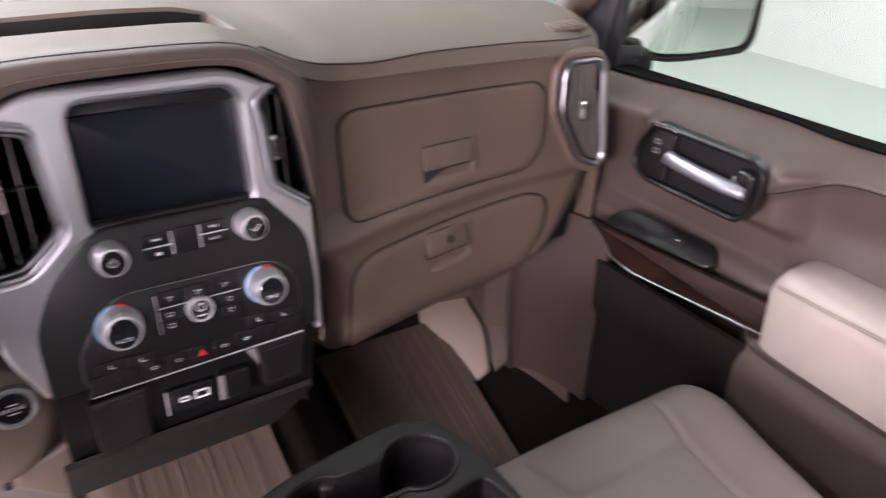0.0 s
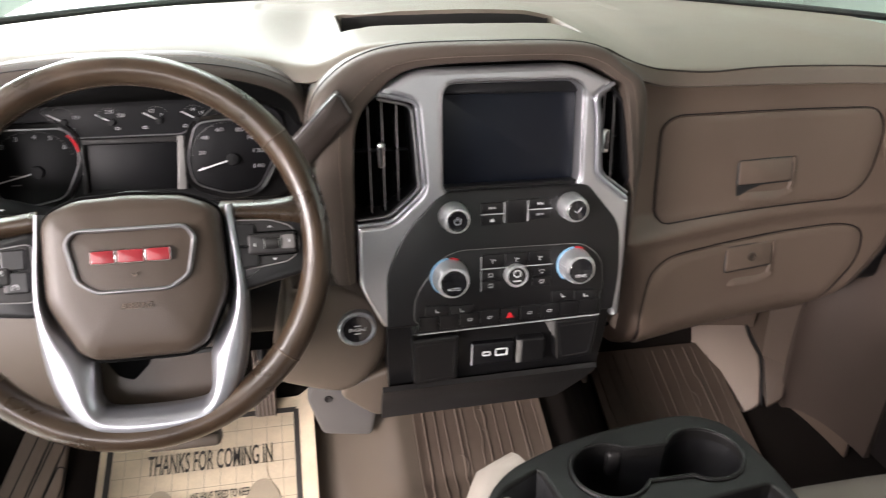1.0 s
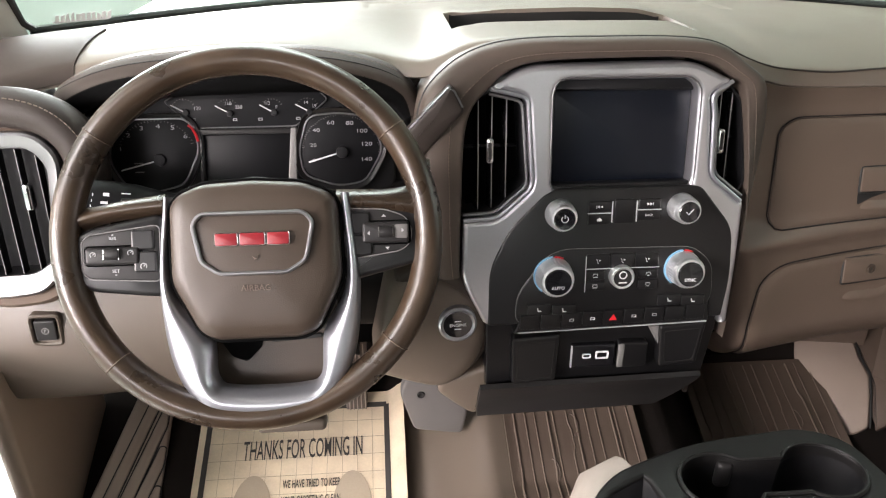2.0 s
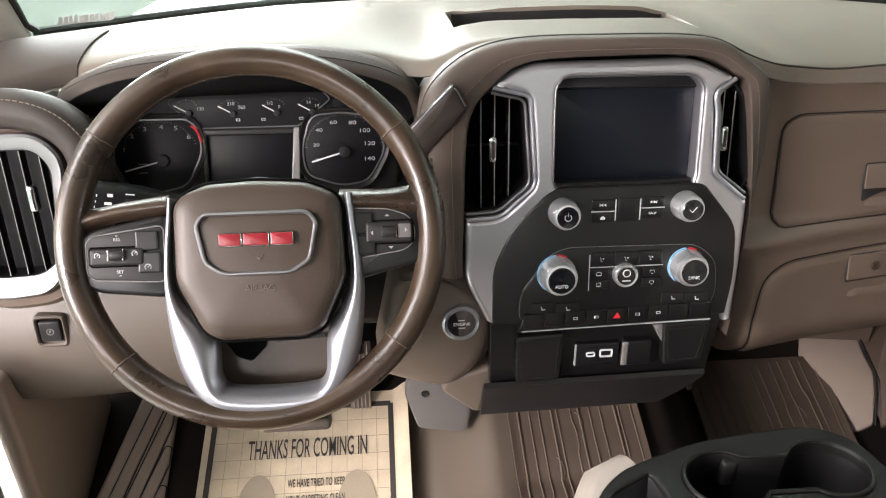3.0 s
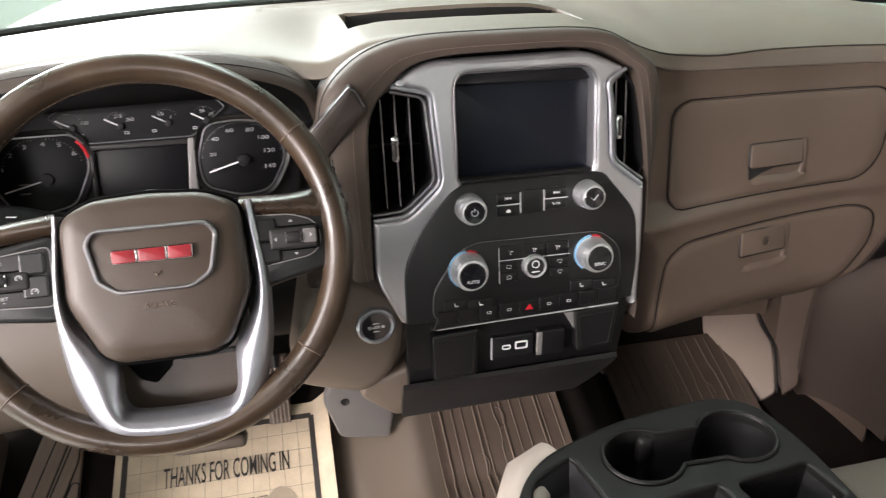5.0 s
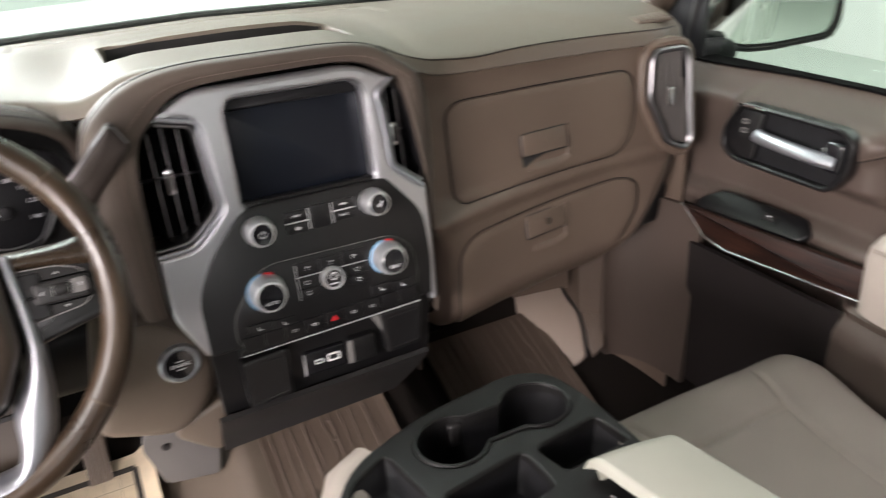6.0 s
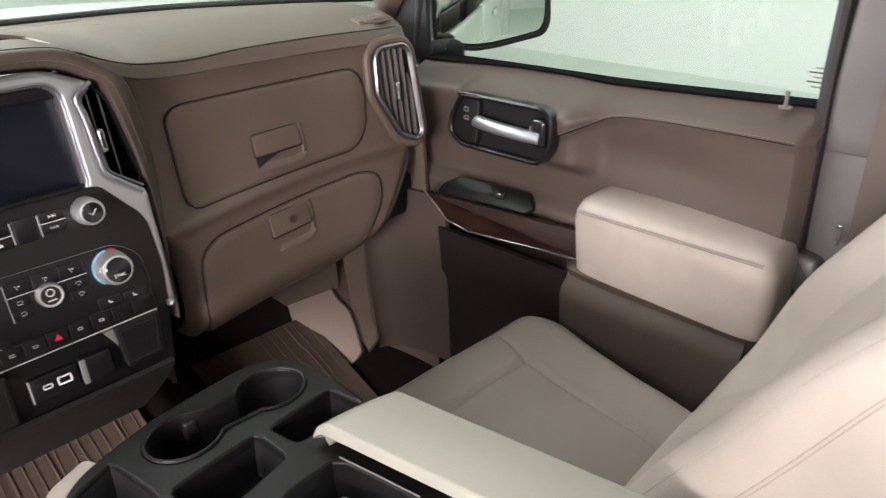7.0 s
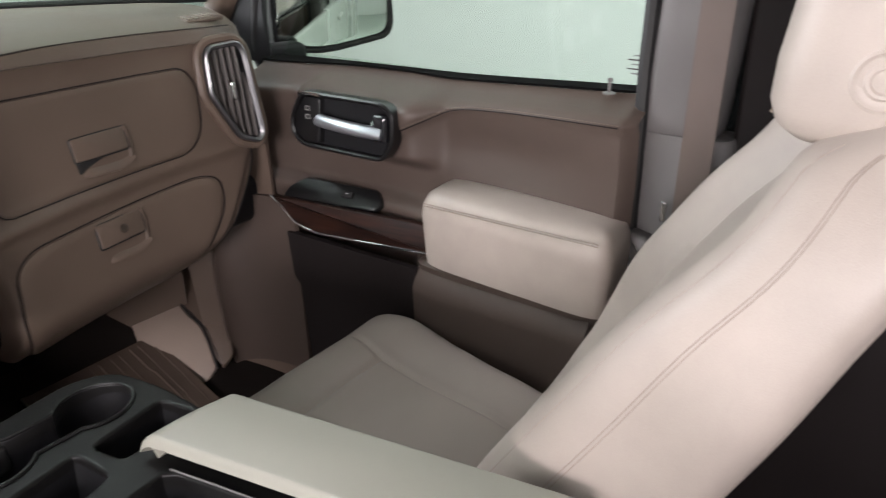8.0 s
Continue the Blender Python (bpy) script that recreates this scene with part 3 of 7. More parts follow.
part("cap_seam", tube([Vector(cap_at(0.46 - 0.05 * i / 16, i / 16)) + Vector((0, 0, 0.0004)) for i in range(17)], 0.0016, 6), SEAL, dash, "dark joint across the end cap")
part("tray_liner", sheet(tray_at, 60, 40), DARK, dash, "dark lining of the dash tray")


def face_y(x, z):
    t = min(1, max(0, (x - 0.2) / 0.42))
    s = math.sin(0.5 * math.pi * t)
    up = 0.106 + 0.032 * s - 0.12 * (0.77 - z)
    low = 0.055 + 0.068 * s - 0.10 * (0.56 - z)
    k = smooth(0.637, 0.597, z)
    y = up * (1 - k) + low * k - 0.008 * math.exp(-(((z - 0.606) / 0.014) ** 2))
    fy, fz = front_edge(x)
    y += (fy + 0.004 - y) * smooth(0.78, fz - 0.004, z) if z > 0.78 else 0.0
    y += 12.0 * max(0, 0.46 - z) ** 2
    y += 60 * max(0.0, x - 0.735) ** 2
    return y


def face(x, z):
    e = 0.002
    n = Vector(((face_y(x + e, z) - face_y(x - e, z)) / (2 * e), -1, (face_y(x, z + e) - face_y(x, z - e)) / (2 * e))).normalized()
    return (x, face_y(x, z), z), n


def fascia_right(z):
    """Where the fascia ends towards the door: it tucks in below."""
    return curve(z, [(0.36, 0.57), (0.42, 0.628), (0.47, 0.676), (0.53, 0.718), (0.60, 0.755), (0.68, 0.79), (0.76, 0.80), (0.86, 0.80)])


def fascia_at(u, v):
    z = 0.383 + (front_edge(0.16 + 0.64 * u)[1] - 0.006 - 0.383) * v
    left = curve(z, [(0.36, 0.203), (0.44, 0.206), (0.50, 0.206), (0.545, 0.201), (0.575, 0.190), (0.60, 0.172), (0.62, 0.16), (0.90, 0.16)])
    x = left + (fascia_right(z) - left) * u
    return (x, face_y(x, z) + 0.012 * smooth(0.94, 1.0, u) + 0.05 * max(0.0, 1 - u / 0.045) ** 2 * smooth(0.62, 0.57, z), z)


part("passenger_fascia", sheet(fascia_at, 90, 90, 0.006), BROWN, dash, "brown moulded passenger fascia")
part("fascia_end", sheet(lambda u, v: (fascia_right(0.385 + 0.42 * v) - 0.003, face_y(fascia_right(0.385 + 0.42 * v), 0.385 + 0.42 * v) + 0.014 + 0.25 * u, 0.385 + 0.42 * v), 6, 20, 0.006), DOOR_BROWN, dash, "brown end of the fascia")
part("fascia_gap", tube([(fascia_right(z) + 0.002, face_y(fascia_right(z), z) + 0.016, z) for z in (0.38 + 0.42 * i / 40 for i in range(41))], 0.004, 8), SEAL, dash, "dark gap beside the door")
upper = resample(rounded([(0.243, 0.618), (0.595, 0.622), (0.628, 0.655), (0.637, 0.735), (0.617, 0.768), (0.262, 0.776), (0.24, 0.762)], [0.02, 0.03, 0.03, 0.03, 0.02, 0.02, 0.02]), 96)
lower = resample(rounded([(0.224, 0.45), (0.236, 0.545), (0.27, 0.566), (0.605, 0.574), (0.648, 0.56), (0.650, 0.505), (0.575, 0.410), (0.50, 0.384), (0.24, 0.384)], [0.03, 0.03, 0.03, 0.025, 0.025, 0.03, 0.03, 0.012, 0.012], 5), 110)


def groove(name, pts, parent):
    part(name, tube([Vector(face(x, z)[0]) + face(x, z)[1] * 0.0012 for x, z in inset(pts, -0.0009)], 0.0011, 6, closed=True), MAP_TRIM, parent, "dark gap round the lid")


def glove_handle(parent, x0, x1, z0, z1, lock):
    """A lever plate over a scooped grip, with a keyhole on one of them."""
    zm = z0 + (z1 - z0) * 0.46
    rows = []
    for x, z, h in ((x0, z1, 0.005), (x1, z1, 0.005), (x1 + 0.002, zm, 0.011), (x0 - 0.002, zm, 0.011)):
        p, n = face(x, z)
        rows.append(Vector(p) + n * h)
    u, v = rows[1] - rows[0], rows[0] - rows[3]
    m = basis((rows[0] + rows[1] + rows[2] + rows[3]) / 4, u, v)
    w, h = u.length, v.length
    lever = part("handle", plate(rect(0, 0, w, h, 0.004), m, -0.004, 0.002, 0.0015), BROWN, parent, "brown lever plate")
    part("handle_gap", tube(lift(rect(0, 0, w + 0.002, h + 0.002, 0.004), m, -0.001), 0.0017, 6, closed=True), SEAL, parent, "dark gap round the lever plate")

    def scoop_at(s, t):
        x = x0 + 0.002 + (x1 + 0.006 - x0) * s
        low = z0 + 0.004 - 0.006 * s + 0.022 * max(0.0, s - 0.7) ** 1.6 * 4
        z = zm - 0.001 + (low - zm) * min(1.0, t * 1.25)
        proud = 0.001 + 0.0095 * smooth(0.0, 0.78, t) ** 1.5 - 0.0125 * smooth(0.84, 1.0, t)
        p, n = face(x, z - 0.003 * smooth(0.84, 1.0, t))
        return Vector(p) + n * proud * (0.35 + 0.65 * smooth(0.0, 0.25, s))

    part("grip_rim", sheet(scoop_at, 24, 16, 0.0), BROWN, parent, "scooped finger grip")
    side = [(x1 + 0.0025, z1 + 0.001), (x1 + 0.0055, z1 - 0.008), (x1 + 0.0070, (z1 + zm) / 2), (x1 + 0.0065, zm - 0.006), (x1 + 0.003, z0 + 0.010)]
    part("grip_lip", tube([Vector(face(x, z)[0]) + face(x, z)[1] * 0.0045 for x, z in side], 0.0042, 10), BROWN, parent, "rounded lip beside the lever plate")
    # dark wedge painting the shade inside the grip
    dark = resample(rounded([(x0 + 0.001, zm - 0.001), (x0 + 0.055, zm - 0.003), (x0 + 0.024, zm - 0.012), (x0 + 0.003, z0 + 0.008)], 0.002), 24)
    part("grip_shade", patch(dark, face, 0.0052, 0.0, 0.0004, 2), SEAL, parent, "dark patch for the shade in the finger grip")
    if lock:
        part("lock", lathe([(0.0075, 0), (0.0075, 0.0016), (0.006, 0.0024), (0.0055, 0.001), (0.001, 0.001)], m @ pose(0.004, -0.001, 0.002), 24), COVER, lever, "round key lock")
        part("keyhole", box(0.004, -0.001, 0.0033, 0.0012, 0.005, 0.0006, 0, m), SEAL, lever, smooth=False)


bin_up = part("glove_lid_upper", patch(upper, face, 0.005, 0.004, 0.007, 10), BROWN, dash, "brown upper glove box lid")
bin_low = part("glove_lid_lower", patch(lower, face, 0.006, 0.004, 0.009, 10), BROWN, dash, "brown lower glove box lid")
groove("lid_gap", upper, bin_up)
groove("lid_gap", lower, bin_low)
glove_handle(bin_up, 0.380, 0.474, 0.634, 0.699, False)
glove_handle(bin_low, 0.378, 0.466, 0.490, 0.560, True)


def side_vent(name, outer, inner, m, slats, knob, parent, depth=0.03, slat_mat=BLACK_SLAT, wide=0.0015, turn=0):
    """An air vent: bright rim, dark well, slats and a thumb slider."""
    v = part(name, frame_ring(outer, inner, m, -0.004, 0.010, 0.003, win=0.006), VENT_RIM, parent, "dull silver vent rim")
    part("vent_well", plate(inner, m, -depth - 0.004, -depth), BLACK, v, "dark vent well")
    x0, x1 = min(p[0] for p in inner), max(p[0] for p in inner)
    y0, y1 = min(p[1] for p in inner), max(p[1] for p in inner)
    part("vent_tube", frame_ring(inset(inner, -0.002), inset(inner, 0.001), m, -depth, 0.003), BLACK, v)
    for i in range(slats):
        t = (i + 0.5) / slats
        xs = x0 + (x1 - x0) * t
        hits = []
        k = len(inner)
        for a in range(k):
            p, q = inner[a], inner[(a + 1) % k]
            if (p[0] - xs) * (q[0] - xs) < 0:
                hits.append(p[1] + (q[1] - p[1]) * (xs - p[0]) / (q[0] - p[0]))
        if len(hits) >= 2:
            lo, hi = min(hits), max(hits)
            part("slat", box(0, 0, 0, wide, hi - lo - 0.002, 0.013, 0.0006, m @ pose(xs, (lo + hi) / 2, -0.006, 0, turn, 0)), slat_mat, v)
            if slat_mat is BLACK:
                part("slat_edge", box(0, 0, 0, 0.0008, hi - lo - 0.004, 0.0008, 0.0, m @ pose(xs, (lo + hi) / 2, 0.0012)), VENT_SLAT, v, smooth=False)
    kx, ky = knob
    part("slider", plate(rect(kx, ky, 0.0095, 0.034, 0.0045), m, -0.004, 0.008, 0.003), CHROME, v, "bright thumb slider")
    return v


m_vp = basis(Vector(face(0.715, 0.71)[0]) + Vector((-0.004, -0.016, 0)), (1, -0.12, 0), (0, 0.10, 1))
vp_out = resample(rounded([(-0.058, 0.074), (-0.044, 0.090), (0.014, 0.092), (0.027, 0.074), (0.037, -0.084), (0.022, -0.101), (-0.018, -0.084), (-0.062, 0.005)], 0.012), 64)
vp_in = inset(vp_out, 0.0085)
part("vent_bulge", frame_ring(inset(vp_out, -0.014), inset(vp_out, 0.002), m_vp, -0.05, 0.005, 0.005), BROWN, dash, "brown raised vent surround")
side_vent("vent_passenger", vp_out, vp_in, m_vp @ pose(0, 0, 0.005), 6, (-0.012, 0.004), dash, 0.030, PALE_SLAT, 0.0022, 14)
dfr = part("demister_grille", box(0, 0, 0, 0.086, 0.034, 0.008, 0.003, pose(0.712, 0.196, 0.8355, 10, 0, 6)), BROWN, dash, "side window demister grille")
for i in range(5):
    part("slot", box(-0.03 + 0.015 * i, 0, 0.0042, 0.0070, 0.025, 0.003, 0.0005, pose(0.712, 0.196, 0.8355, 10, 0, 6)), POD, dfr)

# centre stack
M_ST = basis((0, 0.02, 0.605), (1, 0, 0), (0, 0.174, 0.985))
silver_out = resample(rounded([(-0.178, -0.075), (-0.2095, -0.010), (-0.2075, 0.071), (-0.163, 0.0735), (-0.1185, 0.1135), (-0.1275, 0.2285), (-0.1745, 0.240), (-0.128, 0.266), (0.082, 0.268), (0.1335, 0.2435), (0.1065, 0.2265), (0.1105, 0.202), (0.1155, 0.1225), (0.159, 0.0870), (0.1655, 0.086), (0.165, 0.0), (0.161, -0.088), (0.150, -0.088), (0.150, -0.075)], [0.004, 0.02, 0.003, 0.012, 0.012, 0.010, 0.003, 0.02, 0.02, 0.003, 0.006, 0.006, 0.012, 0.004, 0.003, 0.01, 0.003, 0.002, 0.002], 5), 220)
RIM = [(0, -0.2115, -0.005, -0.240, -0.005), (1, -0.2110, 0.025, -0.247, 0.025), (2, -0.2090, 0.08, -0.256, 0.09), (3, -0.202, 0.195, -0.262, 0.203), (4, -0.172, 0.2400, -0.232, 0.259), (5, -0.128, 0.267, -0.162, 0.2925), (6, -0.02, 0.2725, -0.03, 0.2975), (7, 0.082, 0.270, 0.096, 0.2925), (8, 0.132, 0.248, 0.149, 0.266), (9, 0.153, 0.219, 0.187, 0.224), (10, 0.1725, 0.09, 0.204, 0.11), (11, 0.169, 0.0, 0.194, 0.0), (12, 0.1655, -0.07, 0.181, -0.07), (13, 0.160, -0.112, 0.175, -0.112)]
SECT = [(0.0, -0.03, 0.0), (0.01, 0.006, 0.0), (0.18, 0.0125, 0.0), (0.5, 0.016, 0.0), (0.85, 0.012, 0.0), (1.0, -0.002, 0.001), (1.03, -0.03, 0.004), (1.05, -0.11, 0.006)]


def rim_point(u, k):
    ix, iy, ox, oy = curve(u * (len(RIM) - 1), RIM)
    s, w, _ = curve(k * 7, [(n, *row_) for n, row_ in enumerate(SECT)])
    turned = smooth(8.5, 10.5, u * (len(RIM) - 1))
    return M_ST @ Vector((ix + (ox - ix) * s, iy + (oy - iy) * s, w if turned == 0 else w * (1 - turned) + turned * (min(w, 0.004) - 0.055 * min(1.0, max(0.0, s)))))


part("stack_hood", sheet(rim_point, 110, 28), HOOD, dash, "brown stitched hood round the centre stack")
stitches("hood_stitching", [rim_point(i / 120, 0.36) + M_ST.to_3x3() @ Vector((0, 0, 0.0004)) for i in range(92)], dash, SEAM_DARK, 0.00055, step=0.004)
part("hood_joint", tube([rim_point(0.18 + 0.43 * i / 70, 0.735) for i in range(71)], 0.0014, 6), SEAL, dash, "dark joint behind the hood")
scr_hole = resample(rounded([(-0.093, 0.108), (0.091, 0.108), (0.091, 0.236), (0.078, 0.247), (-0.085, 0.247), (-0.093, 0.236)], 0.010), 72)
part("silver_bezel", holed(silver_out, [scr_hole], M_ST, -0.020, 0.0105, 0.0075), SILVER, dash, "brushed silver centre bezel")


def open_vent(cavity, rail, slats, slide, parent):
    """A centre vent that opens towards the hood's side: deep dark well, upright slats, a slider and a stepped bright rail."""
    v = part("vent_centre", plate(cavity, M_ST, -0.060, -0.052), LINING_SHADE, parent, "dark centre vent")
    part("vent_tube", frame_ring(inset(cavity, -0.0015), inset(cavity, 0.0012), M_ST, -0.056, -0.006), BLACK, v)
    k = len(cavity)
    for i, xs in enumerate(slats):
        hits = [p[1] + (q[1] - p[1]) * (xs - p[0]) / (q[0] - p[0]) for p, q in ((cavity[a], cavity[(a + 1) % k]) for a in range(k)) if (p[0] - xs) * (q[0] - xs) < 0]
        lo, hi = min(hits) + 0.002, max(hits) - 0.002
        slat = part("slat", box(0, 0, 0, 0.0016, hi - lo, 0.024, 0.0006, M_ST @ pose(xs, (lo + hi) / 2, -0.024, 0, 8, 0)), BLACK_SLAT, v)
        part("slat_edge", box(0, 0, 0, 0.0011, hi - lo - 0.004, 0.0010, 0.0, M_ST @ pose(xs + 0.0016, (lo + hi) / 2, -0.0115)), VENT_SLAT, slat, "thin light slat edge", smooth=False)
    part("cross_slat", box(0, 0, 0, max(p[0] for p in cavity) - min(p[0] for p in cavity) - 0.006, 0.0016, 0.016, 0.0005, M_ST @ pose(sum(p[0] for p in cavity) / k, slide[1], -0.040)), BLACK, v)
    knob_ = part("slider", plate(rect(*slide, 0.0095, 0.033, 0.0045), M_ST, -0.014, 0.001, 0.003), CHROME, v, "bright thumb slider")
    part("slider_face", plate(rect(*slide, 0.0045, 0.022, 0.002), M_ST, 0.000, 0.0016, 0.0006), DARK, knob_, "dark inset of the slider")
    for off, w, r in ((0.0, 0.0095, 0.0030), (0.0062, 0.0040, 0.0022)):
        line = [(x + off * (sx), y + off * (sy)) for x, y, sx, sy in rail]
        path = [line[0]] + rounded(line, 0.010, 6)[7:-7] + [line[-1]]
        part("vent_frame", tube(lift(path, M_ST, w), r, 10), SATIN_SILVER if not off else VENT_RIM, v, "stepped silver vent rail")


lv_cav = resample(rounded([(-0.2165, 0.078), (-0.166, 0.0795), (-0.1245, 0.1175), (-0.1325, 0.2235), (-0.172, 0.2345), (-0.205, 0.215), (-0.2165, 0.19)], 0.006), 72)
rv_cav = resample(rounded([(0.1135, 0.2015), (0.119, 0.1245), (0.1585, 0.0925), (0.1690, 0.11), (0.154, 0.215), (0.134, 0.2400), (0.1110, 0.2265)], 0.005), 72)
open_vent(lv_cav, [(-0.1735, 0.2385, -0.1, -1.0), (-0.1265, 0.2275, -1.0, -0.8), (-0.1178, 0.1140, -1.0, 0.25), (-0.1625, 0.0745, -0.35, 1.0), (-0.2065, 0.0720, 0.0, 1.0)], (-0.187, -0.1695, -0.151), (-0.1715, 0.1605), dash)
open_vent(rv_cav, [(0.1325, 0.2425, -0.4, -1.0), (0.1075, 0.2270, 0.9, -0.6), (0.1125, 0.2020, 1.0, 0.0), (0.1165, 0.1225, 1.0, 0.3), (0.1600, 0.0875, 0.5, 1.0)], (0.128, 0.1425), (0.1300, 0.1655), dash)
part("bezel_edge", tube(lift(inset(scr_hole, -0.0026), M_ST, 0.0096), 0.0010, 6, closed=True), VENT_RIM, dash, "bright edge round the display")
part("display_well", plate(inset(scr_hole, -0.002), M_ST, -0.034, -0.0165), GLOSS, dash, "gloss black display surround")
part("display_brow", plate(rounded([(-0.0925, 0.233), (0.0905, 0.2305), (0.0905, 0.2365), (0.0775, 0.2468), (-0.0848, 0.2468), (-0.0925, 0.236)], 0.004), M_ST, -0.0165, -0.008, 0.002), BLACK, dash, "black brow over the display")
part("display", plate(rect(-0.001, 0.1715, 0.181, 0.121, 0.003), M_ST, -0.0165, -0.0135, 0.0008), SCREEN, dash, "switched-off dark touch display")
part("display_ledge", plate(rect(-0.001, 0.111, 0.184, 0.009, 0.002), M_ST, -0.0165, 0.004, 0.003), SATIN, dash, "black ledge below the display")
panel = rounded([(-0.174, -0.075), (-0.173, 0.005), (-0.148, 0.058), (-0.103, 0.104), (-0.086, 0.111), (0.104, 0.111), (0.153, 0.052), (0.157, -0.02), (0.150, -0.075)], [0.004, 0.02, 0.02, 0.02, 0.01, 0.01, 0.02, 0.02, 0.004])
part("control_panel", plate(panel, M_ST, -0.01, 0.0125, 0.003), SATIN, dash, "satin black control panel")
clim = rounded([(-0.138, -0.072), (-0.136, -0.03), (-0.098, 0.022), (-0.075, 0.031), (0.10, 0.029), (0.128, 0.005), (0.132, -0.045), (0.115, -0.07)], 0.015)
clim_ob = part("climate_panel", plate(clim, M_ST, 0.012, 0.016, 0.0015), SATIN, dash, "raised black climate panel")
part("panel_edge", tube(lift(clim, M_ST, 0.0145), 0.0006, 5, closed=True), GREY, clim_ob, "thin bright edge line")


def knob(u, v, r, base, word, dial=False):
    """A control knob: knurled chrome skirt, dark cap, and a blue and red ring on the temperature dials."""
    m = M_ST @ pose(u, v, base)
    top = part("knob", lathe([(r * 1.06, 0), (r * 1.06, 0.004), (r, 0.006), (r * 0.93, 0.023), (r * 0.87, 0.027), (r * 0.74, 0.0275)], m, 40), KNURL, dash, "knurled chrome control knob")
    part("cap", lathe([(r * 0.75, 0.022), (r * 0.75, 0.0282), (r * 0.69, 0.0292), (r * 0.1, 0.0282)], m, 32), GLOSS, top, "dark glossy knob cap")
    for i in range(36):
        a = 2 * math.pi * i / 36
        part_mesh("ridge", RIDGE, KNURL, top, world=m @ pose(0, 0, 0.0145, 0, 0, math.degrees(a)) @ Matrix.Translation((r * 0.965, 0, 0)) @ pose(0, 0, 0, 0, -4.5, 0), smooth=False)
    if dial:
        for mat, a0, a1 in ((BLUE_MARK, 95, 235), (RED_MARK, 62, 90)):
            outer = [(r * 1.14 * math.cos(radians(a)), r * 1.14 * math.sin(radians(a))) for a in range(a0, a1 + 1, 5)]
            inner = [(r * 1.07 * math.cos(radians(a)), r * 1.07 * math.sin(radians(a))) for a in range(a1, a0 - 1, -5)]
            part("temperature_ring", plate(outer + inner, m, 0, 0.003), mat, top, "coloured temperature ring")
        lettering("legend", word, m @ pose(0, -r * 0.34, 0.0290), 0.0062, WHITE_MARK, top)
    elif word == "power":
        part("legend", tube([m @ Vector((0.0042 * math.sin(radians(q)), 0.0042 * math.cos(radians(q)), 0.0290)) for q in range(40, 321, 20)], 0.0005, 5), WHITE_MARK, top)
        part("legend", tube([m @ Vector((0, 0.001, 0.0290)), m @ Vector((0, 0.0058, 0.0290))], 0.0005, 5), WHITE_MARK, top)
    else:
        part("legend", tube([m @ Vector(p) for p in ((-0.0045, 0.0005, 0.0290), (-0.0012, -0.003, 0.0290), (0.005, 0.004, 0.0290))], 0.0006, 5), WHITE_MARK, top)


bm = box(0, 0, 0, 0.0016, 0.0012, 0.015, 0.0)
RIDGE = bpy.data.meshes.new("ridge")
bm.to_mesh(RIDGE)
bm.free()
knob(-0.082, 0.079, 0.0185, 0.0125, "power")
knob(0.079, 0.083, 0.0180, 0.0125, "tick")
knob(-0.088, -0.004, 0.0235, 0.016, "AUTO", True)
knob(0.087, 0.000, 0.0225, 0.016, "SYNC", True)


